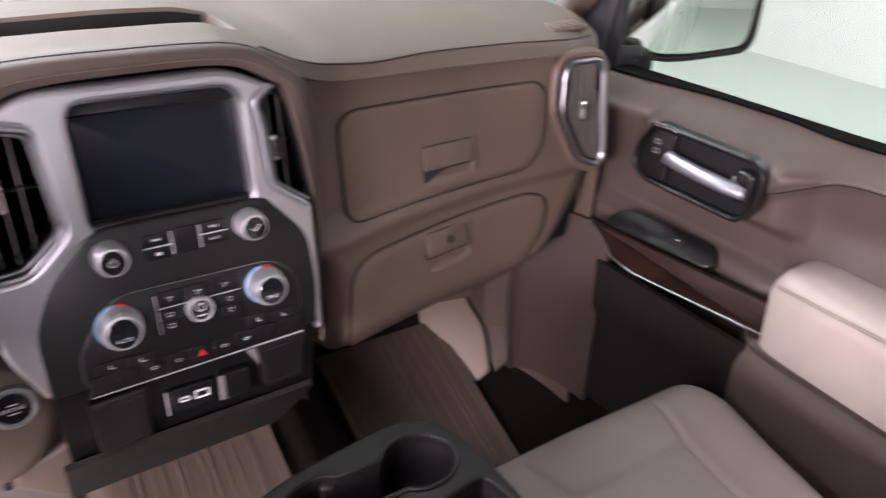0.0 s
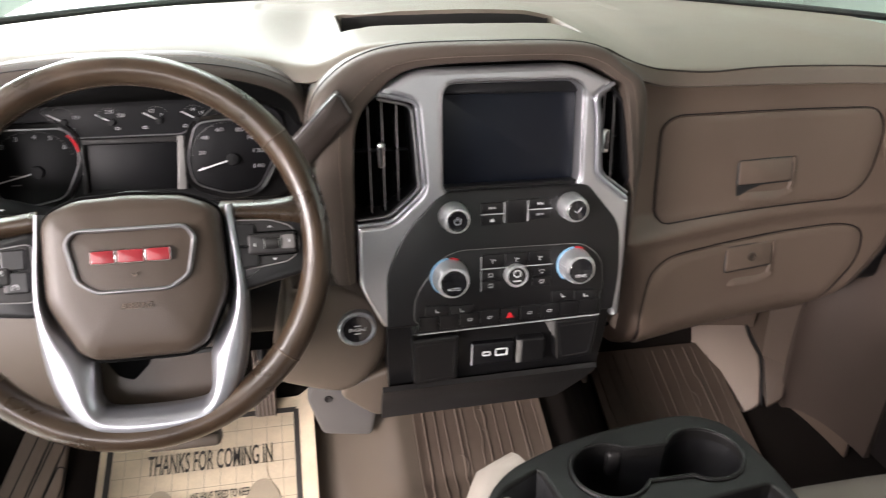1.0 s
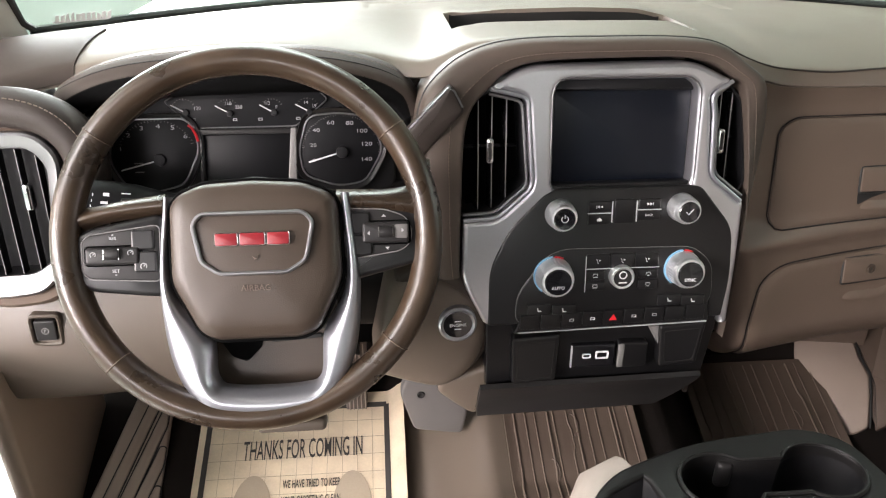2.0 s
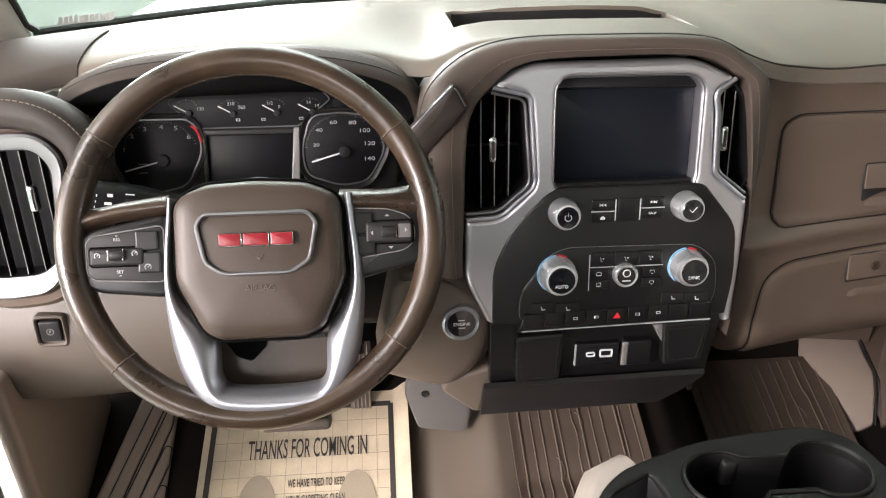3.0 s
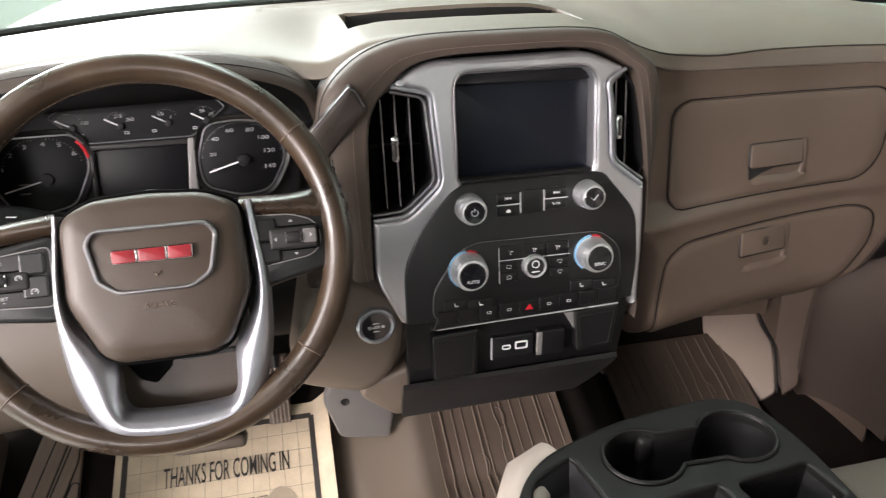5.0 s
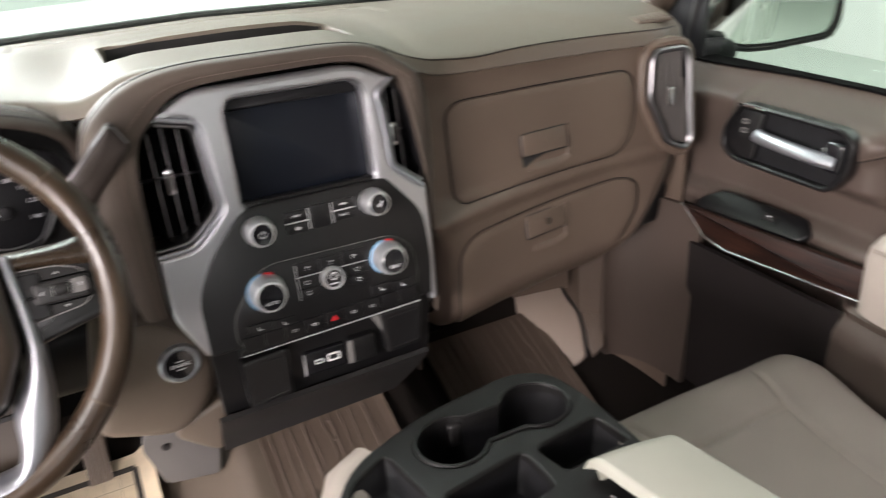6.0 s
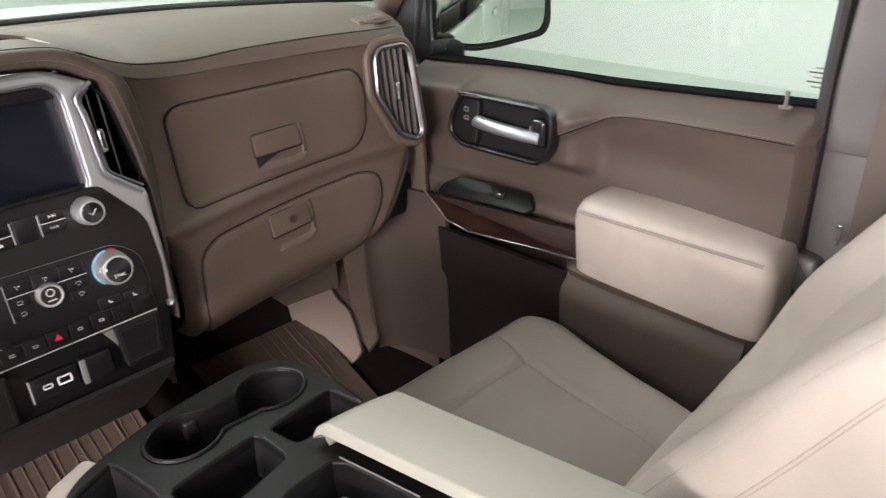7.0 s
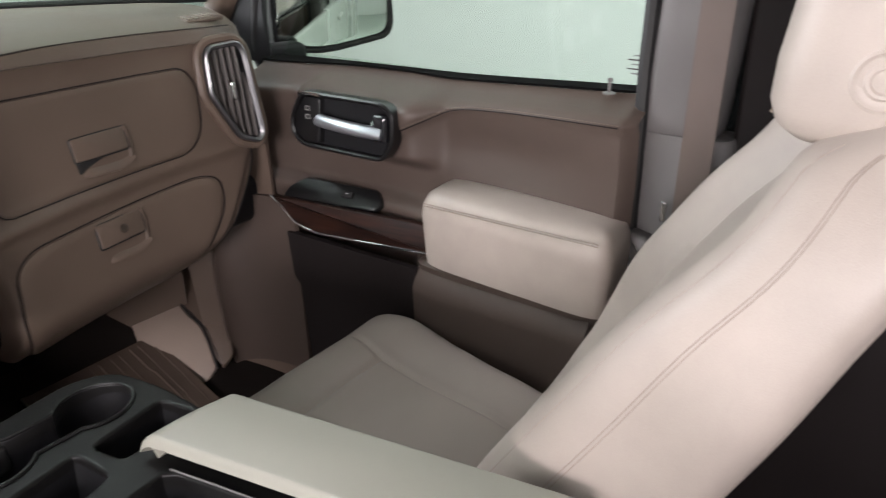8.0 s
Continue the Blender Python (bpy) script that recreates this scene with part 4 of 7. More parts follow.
def button(u, v, w, h, base, mark="", m=M_ST, parent=None, mat=SATIN, tall=0.003):
    """A push button with a small printed mark: bar, dot, tri or none."""
    b = part("button", plate(rect(u, v, w, h, 0.0015, 2), m, base - 0.002, base + tall, 0.0008), mat, parent or dash)
    if mark == "bar":
        part("legend", plate(rect(u, v, min(w * 0.34, 0.007), 0.0012), m, base + tall, base + tall + 0.0003), WHITE_MARK, b, smooth=False)
    elif mark == "sym":
        part("legend", frame_ring(rect(u, v, 0.0060, 0.0038), rect(u, v, 0.0045, 0.0024), m, base + tall, base + tall + 0.0003), WHITE_MARK, b, smooth=False)
    elif mark == "seat":
        part("legend", plate([(u - 0.003, v + 0.003), (u - 0.0018, v + 0.003), (u - 0.0008, v - 0.001), (u + 0.003, v - 0.001), (u + 0.003, v - 0.0024), (u - 0.002, v - 0.0024)], m, base + tall, base + tall + 0.0003), WHITE_MARK, b, smooth=False)
    elif mark in ("up", "down", "back", "on"):
        q = {"up": 0, "down": 180, "back": 90, "on": -90}[mark]
        part("legend", plate([(-0.0024, -0.0012), (0.0024, -0.0012), (0, 0.0014)], m @ pose(u, v, base + tall, 0, 0, q), 0.0, 0.0003), WHITE_MARK, b, smooth=False)
    elif mark in ("prev", "next"):
        f = -1 if mark == "prev" else 1
        for k in (-1, 1):
            part("legend", plate([(u + f * (k * 0.0020 - 0.0018), v - 0.0020), (u + f * (k * 0.0020 + 0.0016), v), (u + f * (k * 0.0020 - 0.0018), v + 0.0020)], m, base + tall, base + tall + 0.0003), WHITE_MARK, b, smooth=False)
        part("legend", plate(rect(u + f * 0.0043, v, 0.0008, 0.0040), m, base + tall, base + tall + 0.0003), WHITE_MARK, b, smooth=False)
    elif mark == "home":
        part("legend", plate([(u - 0.0030, v - 0.0022), (u + 0.0030, v - 0.0022), (u + 0.0030, v + 0.0003), (u, v + 0.0026), (u - 0.0030, v + 0.0003)], m, base + tall, base + tall + 0.0003), WHITE_MARK, b, smooth=False)
    elif mark in ("defrost", "flow"):
        part("legend", tube(lift([(u - 0.0032, v - 0.0008), (u - 0.0026, v + 0.0022), (u + 0.0026, v + 0.0022), (u + 0.0032, v - 0.0008)], m, base + tall), 0.00045, 4), WHITE_MARK, b, smooth=False)
        part("legend", plate(rect(u, v - 0.0022, 0.0062 if mark == "defrost" else 0.0030, 0.0010), m, base + tall, base + tall + 0.0003), WHITE_MARK, b, smooth=False)
    elif mark == "air":
        part("legend", tube(lift([(u - 0.0030, v + 0.0028), (u - 0.0012, v + 0.0010), (u - 0.0012, v - 0.0024), (u + 0.0008, v - 0.0028)], m, base + tall), 0.0005, 4), WHITE_MARK, b, smooth=False)
        part("legend", plate([(u + 0.0004, v + 0.0026), (u + 0.0036, v + 0.0012), (u + 0.0010, v - 0.0004)], m, base + tall, base + tall + 0.0003), WHITE_MARK, b, smooth=False)
    elif mark.isupper():
        lettering("legend", mark, m @ pose(u, v, base + tall), 0.0042, WHITE_MARK, b)
    elif mark == "tri":
        part("legend", plate([(u - 0.0055, v - 0.004), (u + 0.0055, v - 0.004), (u, v + 0.005)], m, base + tall, base + tall + 0.0004), RED_MARK, b, "red hazard triangle", smooth=False)
    return b


for u, v, k in ((-0.030, 0.087, "prev"), (-0.030, 0.070, "home"), (0.036, 0.089, "next"), (0.036, 0.074, "BACK")):
    button(u, v, 0.029, 0.0135, 0.0125, k)
button(0.003, 0.080, 0.026, 0.032, 0.0125)
for u0, v0, wd in ((-0.030, 0.0785, 0.031), (0.036, 0.0815, 0.031)):
    part("chrome_strip", box(u0, v0, 0.0155, wd, 0.0012, 0.0015, 0, M_ST), BRIGHT, dash, smooth=False)
for u0 in (-0.0135, 0.019):
    part("chrome_strip", box(u0, 0.080, 0.0155, 0.0012, 0.028, 0.0015, 0, M_ST), BRIGHT, dash, smooth=False)
for i, u in enumerate((-0.029, 0.004, 0.037)):
    button(u, 0.014, 0.031, 0.019, 0.016, "air")
for u in (-0.032, 0.040):
    for v in (-0.006, -0.021):
        button(u, v, 0.026, 0.0125, 0.016, "defrost" if u < 0 else "flow")
part("chrome_strip", box(0.004, 0.0035, 0.019, 0.10, 0.0009, 0.0015, 0, M_ST), BRIGHT, dash, smooth=False)
part("chrome_strip", box(-0.0455, -0.004, 0.019, 0.0009, 0.05, 0.0015, 0, M_ST), BRIGHT, dash, smooth=False)
fan = part("fan_knob", lathe([(0.0165, 0), (0.0162, 0.009), (0.0145, 0.0115), (0.0125, 0.0112), (0.012, 0.0095), (0.001, 0.0095)], M_ST @ pose(0.003, -0.008, 0.016), 36), KNURL, dash, "chrome ringed fan knob")
part("cap", lathe([(0.0125, 0.0), (0.0122, 0.0102), (0.001, 0.0108)], M_ST @ pose(0.003, -0.008, 0.016), 28), DARK, fan)
part("legend", frame_ring(circle(0.003, -0.004, 0.0055, 18), circle(0.003, -0.004, 0.004, 18), M_ST, 0.0262, 0.0272), WHITE_MARK, fan)
part("legend", plate(rect(0.003, -0.0145, 0.011, 0.0018), M_ST, 0.0262, 0.0272), WHITE_MARK, fan)
for u, v in ((-0.106, -0.052), (-0.072, -0.054), (0.072, -0.045), (0.105, -0.047)):
    button(u, v, 0.032, 0.015, 0.0155, "seat")
# switch row and lower bay
M_LO = basis((0, 0.008, 0.52), (1, 0, 0), (0, 0.05, 1))
row = part("switch_strip", plate(rounded([(-0.140, -0.001), (0.132, 0.006), (0.129, 0.036), (-0.127, 0.030)], 0.004), M_LO, -0.03, 0.016, 0.003), SATIN, dash, "black switch strip")
for i, k in enumerate(("", "", "sym", "sym", "tri", "sym", "sym", "", "")):
    button(-0.118 + 0.0285 * i, 0.018 + 0.0008 * i, 0.0265, 0.021, 0.016, k, M_LO, row)
part("chrome_strip", box(-0.002, 0.0045, 0.0165, 0.262, 0.0013, 0.002, 0, M_LO @ pose(0, 0, 0, 0, 0, 1.4)), BRIGHT, row, smooth=False)
bay = part("lower_bay", plate(rounded([(-0.172, -0.10), (0.142, -0.10), (0.156, 0.02), (-0.174, 0.02)], 0.006), M_LO, -0.12, -0.002, 0.002), SATIN, dash, "black lower bay")
for cx, wd, y0, y1, lean in ((-0.107, 0.066, -0.084, -0.009, 0.002), (0.098, 0.066, -0.066, 0.002, 0.006)):
    pocket = part("flip_cover", plate(rounded([(cx - wd / 2 + lean, y0), (cx + wd / 2 - lean, y0 + 0.004), (cx + wd / 2, y1 + 0.004), (cx - wd / 2, y1)], 0.006), M_LO, -0.004, 0.016, 0.004), SATIN, bay, "black flip cover", smooth=False)
    part("cover_line", tube(lift(rounded([(cx - wd / 2 + lean + 0.007, y0 + 0.008), (cx + wd / 2 - lean - 0.007, y0 + 0.011), (cx + wd / 2 - 0.007, y1 - 0.006), (cx - wd / 2 + 0.007, y1 - 0.009)], 0.004), M_LO, 0.0163), 0.0006, 5, closed=True), DARK, pocket)
part("bay_wedge", plate([(0.052, -0.002), (0.066, -0.001), (0.070, -0.034)], M_LO, -0.004, 0.010, 0.001), GREY, bay, "pale wedge beside the cover")
usb = part("usb_panel", plate(rect(-0.022, -0.048, 0.062, 0.036, 0.003), M_LO, -0.004, 0.007, 0.002), GLOSS, bay, "black socket panel")
part("socket", frame_ring(rect(-0.032, -0.047, 0.013, 0.0075, 0.003), rect(-0.032, -0.047, 0.009, 0.0038, 0.0015), M_LO, 0.007, 0.0082), WHITE_MARK, usb, "small light-framed socket")
part("socket", frame_ring(rect(-0.010, -0.046, 0.019, 0.013, 0.003), rect(-0.010, -0.046, 0.014, 0.008, 0.0015), M_LO, 0.007, 0.0082), WHITE_MARK, usb, "larger light-framed socket")
part("chrome_strip", box(-0.0535, -0.048, 0.006, 0.0018, 0.034, 0.004, 0, M_LO), BRIGHT, usb, smooth=False)
cover = part("socket_cover", plate(rect(0.033, -0.046, 0.042, 0.04, 0.006), M_LO, -0.004, 0.012, 0.003), SATIN, bay, "hinged socket cover")
part("chrome_strip", box(0.0155, -0.046, 0.011, 0.009, 0.038, 0.004, 0.002, M_LO), GREY, cover)
part("stack_chin", sheet(lambda u, v: (-0.182 + (0.318 - 0.050 * v * v) * u, -0.004 + 0.03 * v + 0.004 * math.sin(math.pi * v), 0.440 - 0.074 * v - 0.006 * (1 - u)), 20, 10, 0.008), DARK, dash, "dark chin below the stack")
part("chin_edge", tube([(-0.178 + 0.262 * i / 20, 0.0255, 0.3605 + 0.006 * i / 20) for i in range(21)], 0.0012, 6), GREY, dash, "thin grey lower edge of the chin")
# black box added in place of the deep shade beside the stack
part("stack_shade", box(0.20, 0.16, 0.48, 0.11, 0.02, 0.26), LINING_SHADE, dash, "black box for the shade beside the centre stack")
part("stack_cheek", sheet(lambda u, v: (0.15 + 0.012 * v, 0.045 + 0.2 * u, 0.36 + 0.30 * v), 8, 8, 0.006), PAD, dash)
part("stack_cheek", sheet(lambda u, v: (-0.178 - 0.02 * v, 0.045 + 0.2 * u, 0.38 + 0.30 * v), 8, 8, 0.006), PAD, dash)
part("dash_underside", box(0.0, 0.42, 0.47, 1.75, 0.5, 0.1, 0.02), BLACK, dash, "dark underside of the dash")

# driver's side of the dash
arch = [(-0.722, 0.806), (-0.705, 0.824), (-0.65, 0.844), (-0.58, 0.855), (-0.48, 0.860), (-0.39, 0.857), (-0.32, 0.844), (-0.278, 0.826), (-0.258, 0.800)]
ring = [(0.19, -0.006), (0.172, 0.006), (0.150, 0.013), (0.125, 0.013), (0.104, 0.004), (0.095, -0.010), (0.100, -0.026), (0.13, -0.036), (0.185, -0.040)]


def hood_point(u, v):
    t = u * (len(arch) - 1)
    cx, cz = curve(t, [(k, a[0], a[1]) for k, a in enumerate(arch)])
    s = v * (len(ring) - 1)
    y, d = curve(s, [(k, a[0], a[1]) for k, a in enumerate(ring)])
    lean = (cx + 0.495) / 0.24
    inward = 1 - 0.06 * max(0, -d / 0.03)
    return (-0.495 + (cx + 0.495) * inward, y + 0.05 * lean * lean * (1 - smooth(0, 5, s)) * -0.4 + 0.02 * abs(lean), cz + d * (1 - 0.5 * abs(lean) ** 3))


# shade on the instrument hood is put into its darker brown
hood = part("cluster_hood", sheet(lambda u, v: hood_point(u, (0.56 + 0.14 * abs(2 * u - 1) ** 3) * v), 80, 34, 0.004), HOOD_SHADED, dash, "brown stitched instrument hood")
part("hood_lining", sheet(lambda u, v: hood_point(u, (0.55 + 0.14 * abs(2 * u - 1) ** 3) * (1 - v) + v), 80, 18, 0.004), LINING_SHADE, dash, "black lining under the instrument hood")
part("hood_seam", tube([Vector(hood_point(0.03 + 0.94 * i / 60, 0.44)) + Vector((0, -0.0035, 0.0028)) for i in range(61)], 0.0011, 6), MAP_TRIM, hood, "dark seam along the hood")
stitches("hood_stitching", [Vector(hood_point(0.05 + 0.9 * i / 60, 0.375)) + Vector((0, -0.0026, 0.0050)) for i in range(61)], hood, SEAM_DARK, r=0.0005)
M_CL = basis((-0.49, 0.150, 0.745), (1, 0, 0), (0, 0.27, 0.963))
part("cluster_shroud", plate(rounded([(-0.235, -0.085), (0.225, -0.085), (0.225, 0.07), (0.17, 0.115), (-0.17, 0.115), (-0.235, 0.07)], 0.03), M_CL, -0.05, -0.012, 0.01), BLACK, dash, "black instrument shroud")
cluster = part("gauge_panel", plate(rounded([(-0.205, -0.07), (0.2, -0.07), (0.2, 0.045), (0.125, 0.085), (-0.125, 0.085), (-0.205, 0.045)], 0.02), M_CL, -0.02, -0.006, 0.003), BLACK, dash, "dark gauge panel")


def bar(x0, y0, x1, y1, r, m, w0, w1, bm=None):
    """A printed stroke between two points of m's plane."""
    d = Vector((x1 - x0, y1 - y0)).normalized() * r
    return plate([(x0 - d.y, y0 + d.x), (x0 + d.y, y0 - d.x), (x1 + d.y, y1 - d.x), (x1 - d.y, y1 + d.x)], m, w0, w1, bm=bm)


def tick_marks(cx, cy, r, a0, a1, n, long_every, parent, size=0.004, sy=1.0):
    bm = bmesh.new()
    for i in range(n + 1):
        a = radians(a0 + (a1 - a0) * i / n)
        d = size if i % long_every == 0 else size * 0.55
        bar(cx + r * math.cos(a), cy + r * sy * math.sin(a), cx + (r - d) * math.cos(a), cy + (r - d) * sy * math.sin(a), 0.00026, M_CL, -0.003, -0.0026, bm)
    part("tick_scale", bm, GREY, parent, "grey tick scale", smooth=False)


def gauge(name, pts, marks, needle, parent):
    face_ = part(name, plate(pts, M_CL, -0.008, -0.003, 0.001), DIAL, parent, "dark dial face")
    part("dial_rim", tube(lift(pts, M_CL, -0.002), 0.0013, 6, closed=True), VENT_RIM, face_, "thin silver dial rim")
    part("dial_collar", frame_ring(resample(inset(pts, -0.008), 64), resample(inset(pts, -0.001), 64), M_CL, -0.008, 0.002, 0.001, win=-0.002), SATIN, face_, "black sloping collar")
    for text, x, y, s in marks:
        lettering("numeral", text, M_CL @ pose(x, y, -0.0026) @ Matrix.Diagonal((1.25, 0.85, 1, 1)), s, DIAL_MARK, face_)
    (nx, ny), (tx, ty) = needle
    part("needle", bar(nx, ny, tx, ty, 0.0010, M_CL, -0.001, 0.0006), WHITE_MARK, face_, "white needle", smooth=False)
    part("hub", lathe([(0.0085, -0.002), (0.0075, 0.003), (0.001, 0.004)], M_CL @ pose(nx, ny, 0), 20), BLACK, face_)
    return face_


tach = rounded([(-0.176, 0.035), (-0.085, 0.035), (-0.073, 0.027), (-0.065, -0.006), (-0.089, -0.055), (-0.135, -0.065), (-0.165, -0.058), (-0.186, -0.021)], 0.014)
dial = gauge("tachometer", tach, [("1", -0.17, -0.004, 0.009), ("2", -0.158, 0.014, 0.0095), ("3", -0.14, 0.023, 0.0095), ("4", -0.118, 0.025, 0.0095), ("5", -0.099, 0.023, 0.0095), ("6", -0.083, 0.011, 0.0095)], ((-0.119, -0.020), (-0.171, -0.033)), cluster)
tick_marks(-0.122, -0.014, 0.052, 20, 160, 28, 4, dial, 0.0035, 0.92)
for v in (-0.03, -0.042):
    part("legend", plate(rect(-0.148, v + 0.006, 0.012, 0.0015), M_CL, -0.003, -0.0026), GREY, dial, smooth=False)
part("red_line", tube(lift([(-0.078, 0.026), (-0.073, 0.022), (-0.068, 0.012), (-0.066, 0.004)], M_CL, -0.0012), 0.0018, 6), RED_MARK, dial, "red band of the dial")
speed = rounded([(0.082, 0.035), (0.125, 0.039), (0.167, 0.032), (0.184, -0.012), (0.158, -0.057), (0.119, -0.062), (0.073, -0.046), (0.068, -0.01)], 0.014)
dial = gauge("speedometer", speed, [("0", 0.088, -0.026, 0.0075), ("20", 0.088, -0.005, 0.0075), ("40", 0.093, 0.015, 0.0082), ("60", 0.113, 0.025, 0.0085), ("80", 0.139, 0.024, 0.0088), ("100", 0.155, 0.013, 0.0088), ("120", 0.161, -0.005, 0.0088), ("140", 0.160, -0.026, 0.0088)], ((0.127, -0.015), (0.081, -0.028)), cluster)
tick_marks(0.126, -0.012, 0.054, -35, 175, 56, 4, dial, 0.0035, 0.9)
mid = rounded([(-0.107, 0.058), (-0.083, 0.070), (0.1, 0.068), (0.111, 0.057), (0.066, 0.022), (-0.07, 0.022)], 0.005)
small = part("gauge_band", plate(mid, M_CL, -0.008, -0.002, 0.001), DIAL, cluster, "band of four small gauges")
part("band_rim", tube(lift(mid, M_CL, -0.0015), 0.0010, 6, closed=True), VENT_RIM, small, "thin silver band rim")
for hx, hy, texts, icon in ((-0.082, 0.044, (("120", -0.064, 0.048),), (-0.07, 0.033)), (-0.024, 0.042, (("210", -0.023, 0.0535), ("260", -0.009, 0.0485)), (-0.015, 0.032)), (0.035, 0.042, (("1/2", 0.029, 0.053), ("F", 0.0415, 0.0475)), (0.019, 0.032)), (0.083, 0.042, (("14", 0.081, 0.053), ("19", 0.092, 0.048)), (0.07, 0.032))):
    for text, x, y in texts:
        lettering("numeral", text, M_CL @ pose(x, y, -0.0016), 0.0066, DIAL_MARK, small)
    part("needle", bar(hx + 0.002, hy - 0.001, hx - 0.016, hy + 0.009, 0.0007, M_CL, -0.001, 0.0005), WHITE_MARK, small, smooth=False)
    part("hub", lathe([(0.0048, -0.002), (0.004, 0.002), (0.001, 0.0025)], M_CL @ pose(hx + 0.003, hy - 0.0015, 0), 16), BLACK, small)
    part("legend", frame_ring(rect(*icon, 0.0055, 0.0036), rect(*icon, 0.0035, 0.0018), M_CL, -0.002, -0.0014), DIAL_MARK, small, smooth=False)
    bm = bmesh.new()
    for i in range(9):
        q = radians(35 + 110 * i / 8)
        d = 0.0022 if i % 4 == 0 else 0.0012
        bar(hx + 0.017 * math.cos(q), hy + 0.0175 * math.sin(q), hx + (0.017 - d) * math.cos(q), hy + (0.0175 - d) * math.sin(q), 0.0003, M_CL, -0.0022, -0.0016, bm)
    part("tick_scale", bm, GREY, small, smooth=False)
part("info_display", plate([(-0.059, -0.049), (0.051, -0.051), (0.058, 0.012), (-0.057, 0.012)], M_CL, -0.008, -0.004, 0.001), DIAL, cluster, "dark switched-off information display")
part("display_lip", plate(rounded([(-0.060, 0.0125), (0.064, 0.0125), (0.064, 0.0195), (-0.06, 0.0195)], 0.002), M_CL, -0.008, 0.001, 0.001), DARK, cluster, "grey lip above the display")
part("display_pillar", plate(rounded([(0.052, -0.052), (0.064, -0.052), (0.067, 0.02), (0.059, 0.02)], 0.002), M_CL, -0.008, 0.002, 0.0015), GREY, cluster, "grey divider beside the display")
part("display_pillar", plate(rounded([(-0.066, -0.052), (-0.06, -0.052), (-0.058, 0.02), (-0.064, 0.02)], 0.002), M_CL, -0.008, 0.001, 0.0015), SATIN, cluster, "black divider beside the display")
part("hood_apron", sheet(lambda u, v: (-0.73 + 0.47 * u, 0.16 - 0.02 * v, 0.60 + 0.085 * v), 20, 6, 0.006), BLACK, dash, "dark panel below the instruments")

# outer dash on the driver's side
M_LV = basis((-0.758, 0.06, 0.70), (1, -0.08, 0), (0, 0.10, 1))
lvo = resample(rounded([(-0.06, 0.095), (0.035, 0.098), (0.062, 0.07), (0.045, -0.075), (0.01, -0.115), (-0.06, -0.125), (-0.12, -0.10), (-0.12, 0.07)], 0.02), 64)
lvi = resample(rounded([(-0.06, 0.075), (0.025, 0.078), (0.043, 0.055), (0.028, -0.07), (0.0, -0.09), (-0.06, -0.095), (-0.10, -0.08), (-0.10, 0.055)], 0.012), 64)
part("left_surround", frame_ring(inset(lvo, -0.02), inset(lvo, 0.002), M_LV, -0.06, 0.004, 0.006), BROWN, dash, "brown outer vent surround")
ROLL = [(-0.17, 0.116), (-0.10, 0.121), (-0.03, 0.123), (0.022, 0.120), (0.056, 0.106), (0.078, 0.080), (0.084, 0.045), (0.080, 0.0), (0.070, -0.05)]


def roll_at(u, v):
    """The stitched pad that arches over the outer vent."""
    t = u * (len(ROLL) - 1)
    x, y = curve(t, [(k, *p) for k, p in enumerate(ROLL)])
    x2, y2 = curve(min(t + 0.05, len(ROLL) - 1), [(k, *p) for k, p in enumerate(ROLL)])
    x1, y1 = curve(max(t - 0.05, 0), [(k, *p) for k, p in enumerate(ROLL)])
    d = Vector((x2 - x1, y2 - y1)).normalized()
    a = 2 * math.pi * v
    r = 0.025 * (1 - 0.35 * smooth(0.7, 1.0, u))
    return M_LV @ Vector((x - d.y * r * math.cos(a), y + d.x * r * math.cos(a), -0.012 + 0.030 * math.sin(a)))


pad = part("vent_pad", sheet(roll_at, 60, 24), PAD, dash, "dark brown stitched pad arching over the outer vent")
stitches("pad_stitching", [roll_at(0.75 * i / 40, 0.14) + M_LV.to_3x3() @ Vector((0, 0.0006, 0.0008)) for i in range(41)], pad, SEAM_DARK, 0.0008)
side_vent("vent_driver", lvo, lvi, M_LV @ pose(0, 0, 0.004), 6, (0.012, 0.015), dash, slat_mat=BLACK)
part("dash_cheek", sheet(lambda u, v: (-0.745 + 0.05 * u, 0.10 + 0.05 * u, 0.58 + 0.22 * v), 6, 10, 0.006), TAN, dash, "tan cheek beside the instruments")


def knee_at(u, v):
    x = -0.93 + 0.50 * u
    z = 0.365 + 0.235 * v - 0.02 * smooth(0.6, 0.0, u)
    bulge = 0.03 * math.sin(math.pi * min(1, v * 1.1)) + 0.02 * smooth(0.0, 0.4, u)
    return (x, 0.10 - bulge + 0.12 * max(0, 0.16 - v) ** 1.2 * 3, z)


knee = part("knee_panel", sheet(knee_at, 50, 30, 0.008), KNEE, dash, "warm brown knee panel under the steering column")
# black box added for the shade in the opening round the column
part("column_shade", box(-0.36, 0.22, 0.53, 0.36, 0.03, 0.32), LINING_SHADE, dash, "black box for the shade round the column")
M_BK = basis((-0.775, 0.06, 0.516), (1, 0, 0), (0, 0.1, 1))
sw = part("brake_switch", frame_ring(rect(0, 0, 0.043, 0.048, 0.008), rect(0, 0, 0.034, 0.038, 0.005), M_BK, -0.01, 0.006, 0.002), KNEE, knee, "parking brake switch frame")
part("switch_cap", plate(rect(0, 0, 0.028, 0.03, 0.003), M_BK, -0.004, 0.006, 0.002), DARK, sw, "black switch cap")
part("legend", frame_ring(circle(0, 0, 0.005, 14), circle(0, 0, 0.0041, 14), M_BK, 0.006, 0.0065), VENT_SLAT, sw)
